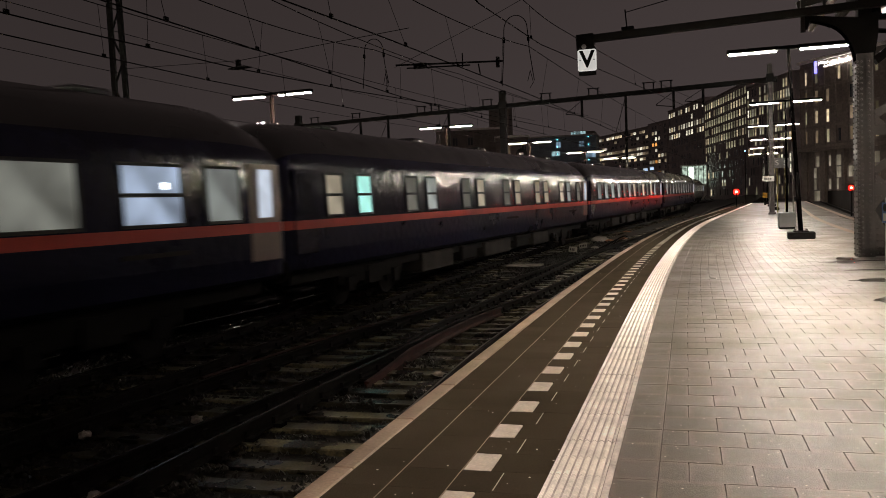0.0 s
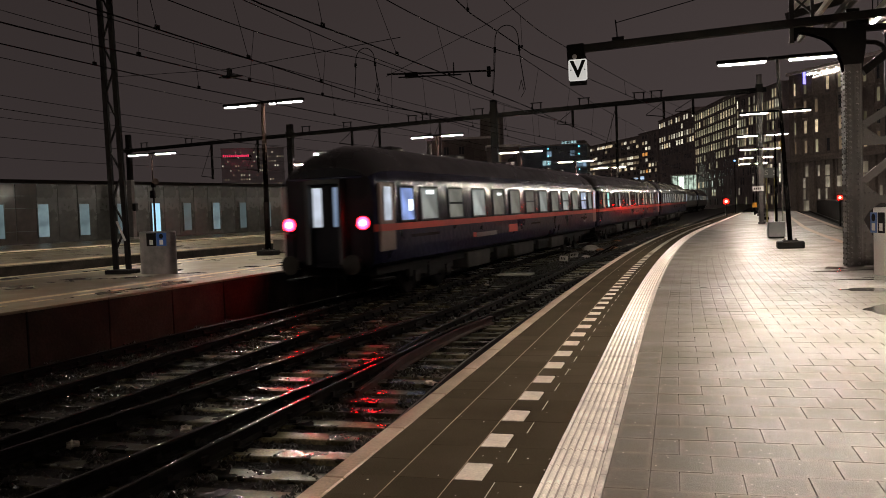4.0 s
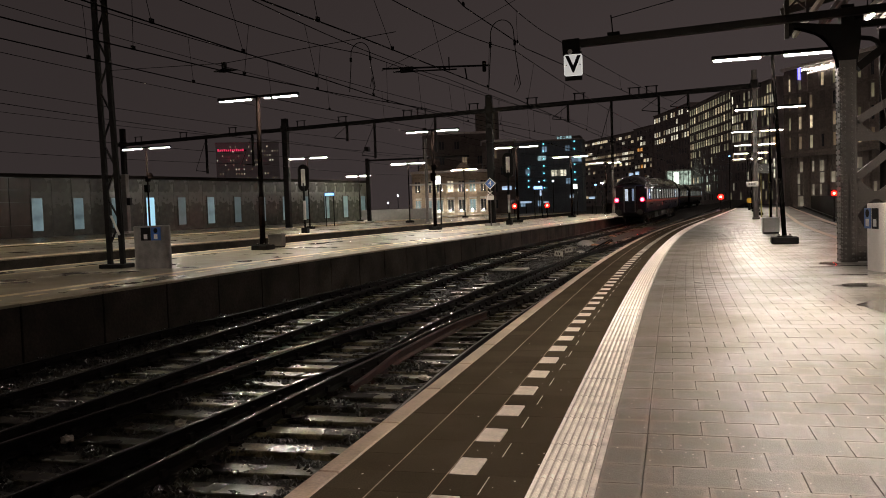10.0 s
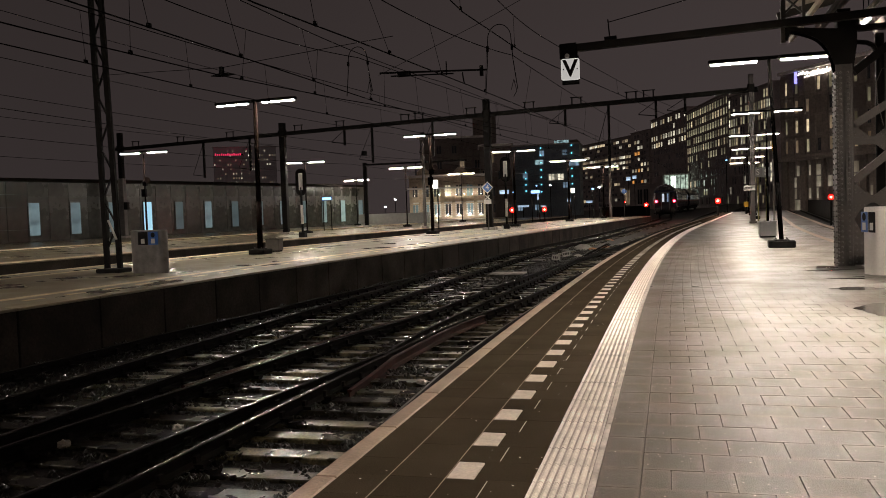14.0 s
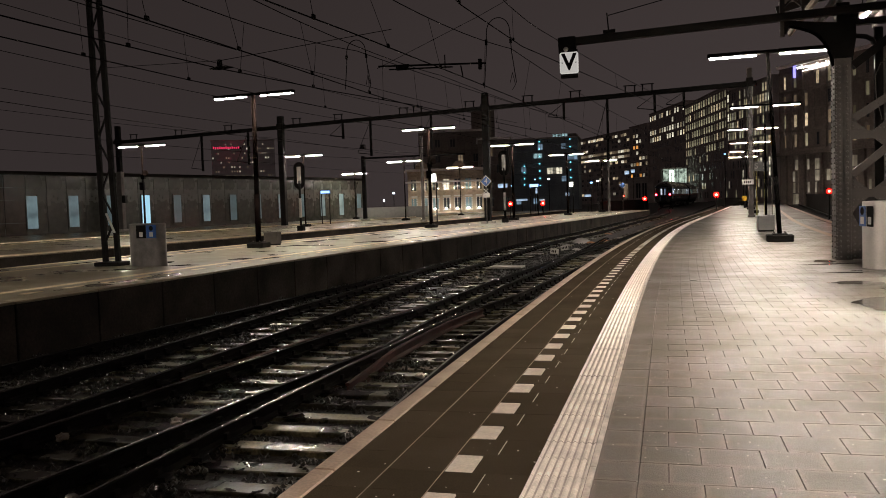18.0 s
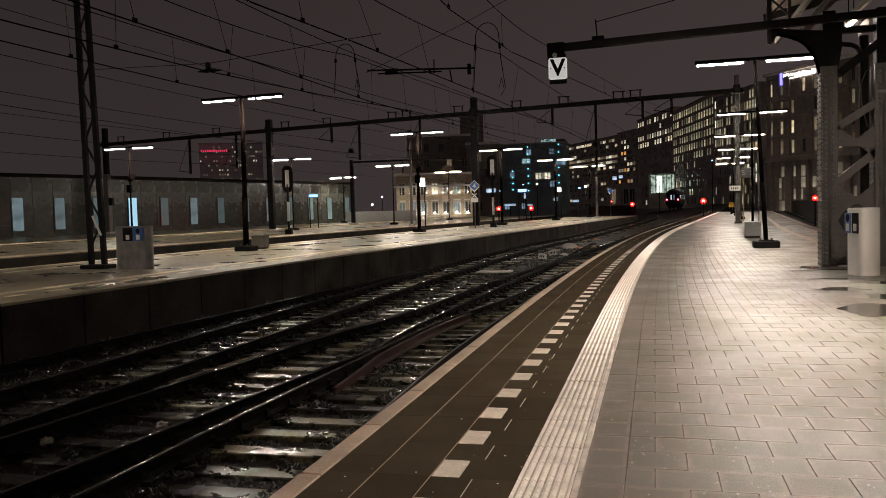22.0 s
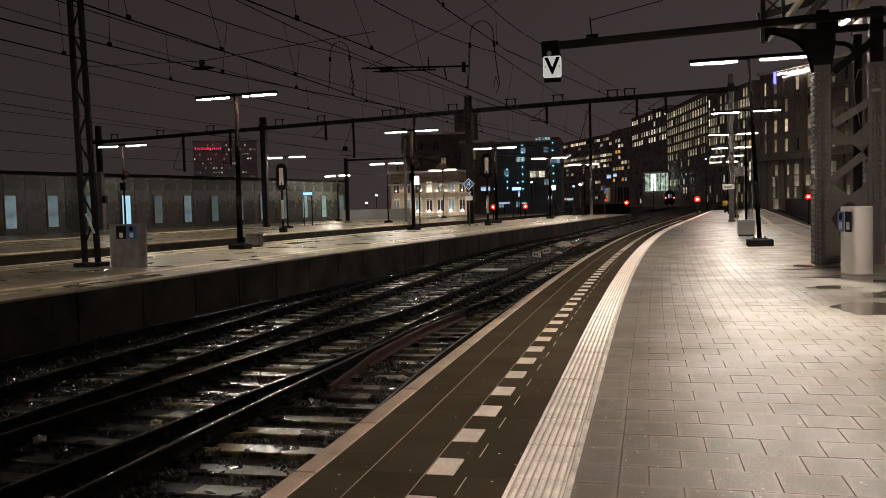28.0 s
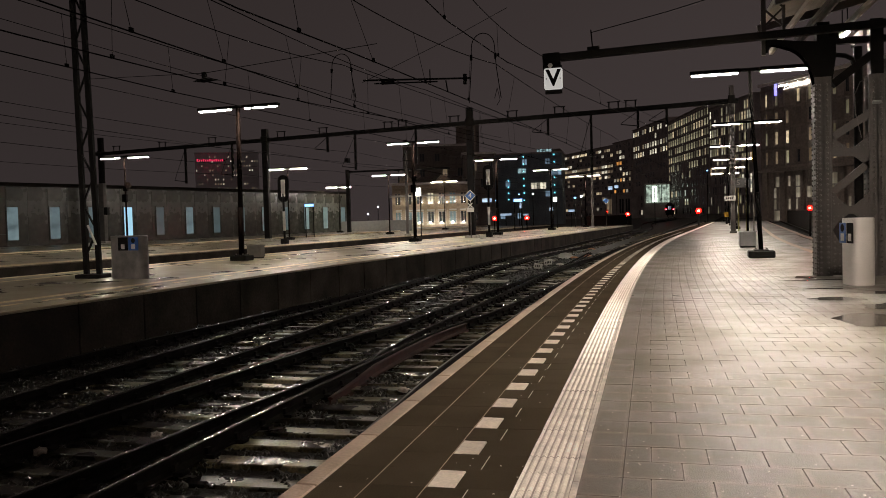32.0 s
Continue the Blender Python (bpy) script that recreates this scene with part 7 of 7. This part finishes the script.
# pale worn joints between the edge slabs
jl = mesh_of("joint_line", new_box(-0.0024, 0.004, 0.0, 0.0024, 0.996, 0.0014), M_COPING)
js = mesh_of("joint_line", new_box(-0.0025, 0.02, 0.0, 0.0025, TILE - 0.02, 0.0014), M_GROOVE)
for i in range(48):
    y = 2.26 + i
    part("joint_line", jl, None, floor_t).matrix_world = Matrix.Translation((edge(y) + 0.387, y, 0.001)) @ Matrix.Rotation(-math.atan2(edge(y + 1) - edge(y), 1.0), 4, "Z")
for i in range(24):
    y = 2.26 + i
    part("joint_line", jl, None, floor_t).matrix_world = Matrix.Translation((edge(y) + 0.689, y, -0.0006)) @ Matrix.Rotation(-math.atan2(edge(y + 1) - edge(y), 1.0), 4, "Z")
for i in range(1, 60, 2):
    y = 2.26 + TILE * i
    part("joint_line", js, None, floor_t).matrix_world = Matrix.Translation((edge(y) + 0.912, y, 0.001)) @ Matrix.Rotation(-heading(edge, y), 4, "Z")

# rain water standing on the paving
M_PUDDLE = mat("standing_rain_water", (0.065, 0.056, 0.047), rough=0.14, scale=2, vary=0.3)
rp = random.Random(8)
for x, y, a, b_ in ((2.98, 17.95, 0.2, 0.34), (3.2, 17.35, 0.45, 0.1), (2.72, 17.1, 0.34, 0.07), (3.0, 15.35, 0.5, 0.1), (3.3, 15.7, 0.3, 0.06), (2.62, 11.0, 0.48, 0.62), (3.4, 10.6, 0.5, 0.45), (3.3, 12.6, 0.5, 0.4), (2.7, 13.6, 0.4, 0.22), (3.6, 14.6, 0.5, 0.25)):
    n_ = 28
    verts = []
    for k in range(n_):
        t_ = 2 * math.pi * k / n_
        q = 1 + 0.5 * noise.noise(Vector((math.cos(t_) * 1.6, math.sin(t_) * 1.6, x * 7))) + rp.uniform(-0.06, 0.06)
        verts.append((x + a * q * math.cos(t_), y + b_ * q * math.sin(t_), 0.0028))
    me = bpy.data.meshes.new("puddle")
    me.from_pydata(verts, [], [tuple(range(n_))])
    me.materials.append(M_PUDDLE)
    tagged(new("puddle", me), "thin dark puddle of rain on the paving", "puddle", "puddles on the platform")

# pale flecks trodden into the tiles
rf = random.Random(3)
fv, ff = [], []
for i in range(1050):
    y = 3.6 + 16 * rf.random() ** 1.5
    x = rf.gauss(0.35, 0.55) if i % 3 else rf.uniform(-1.6, 2.6)
    x += edge(y) + 1.82
    s_ = rf.uniform(0.0025, 0.0075)
    k = len(fv)
    a = rf.uniform(0, 6.28)
    fv += [(x + s_ * math.cos(a + j * 1.257) * rf.uniform(0.5, 1.2), y + s_ * math.sin(a + j * 1.257) * rf.uniform(0.5, 1.2), 0.0032) for j in range(5)]
    ff.append(tuple(range(k, k + 5)))
me = bpy.data.meshes.new("flecks")
me.from_pydata(fv, [], ff)
me.materials.append(mat("pale_fleck", (0.75, 0.68, 0.6), rough=0.7, scale=30, vary=0.2))
tagged(new("flecks", me), "small pale flecks on the wet paving", "litter", kind="stuff")

motions()
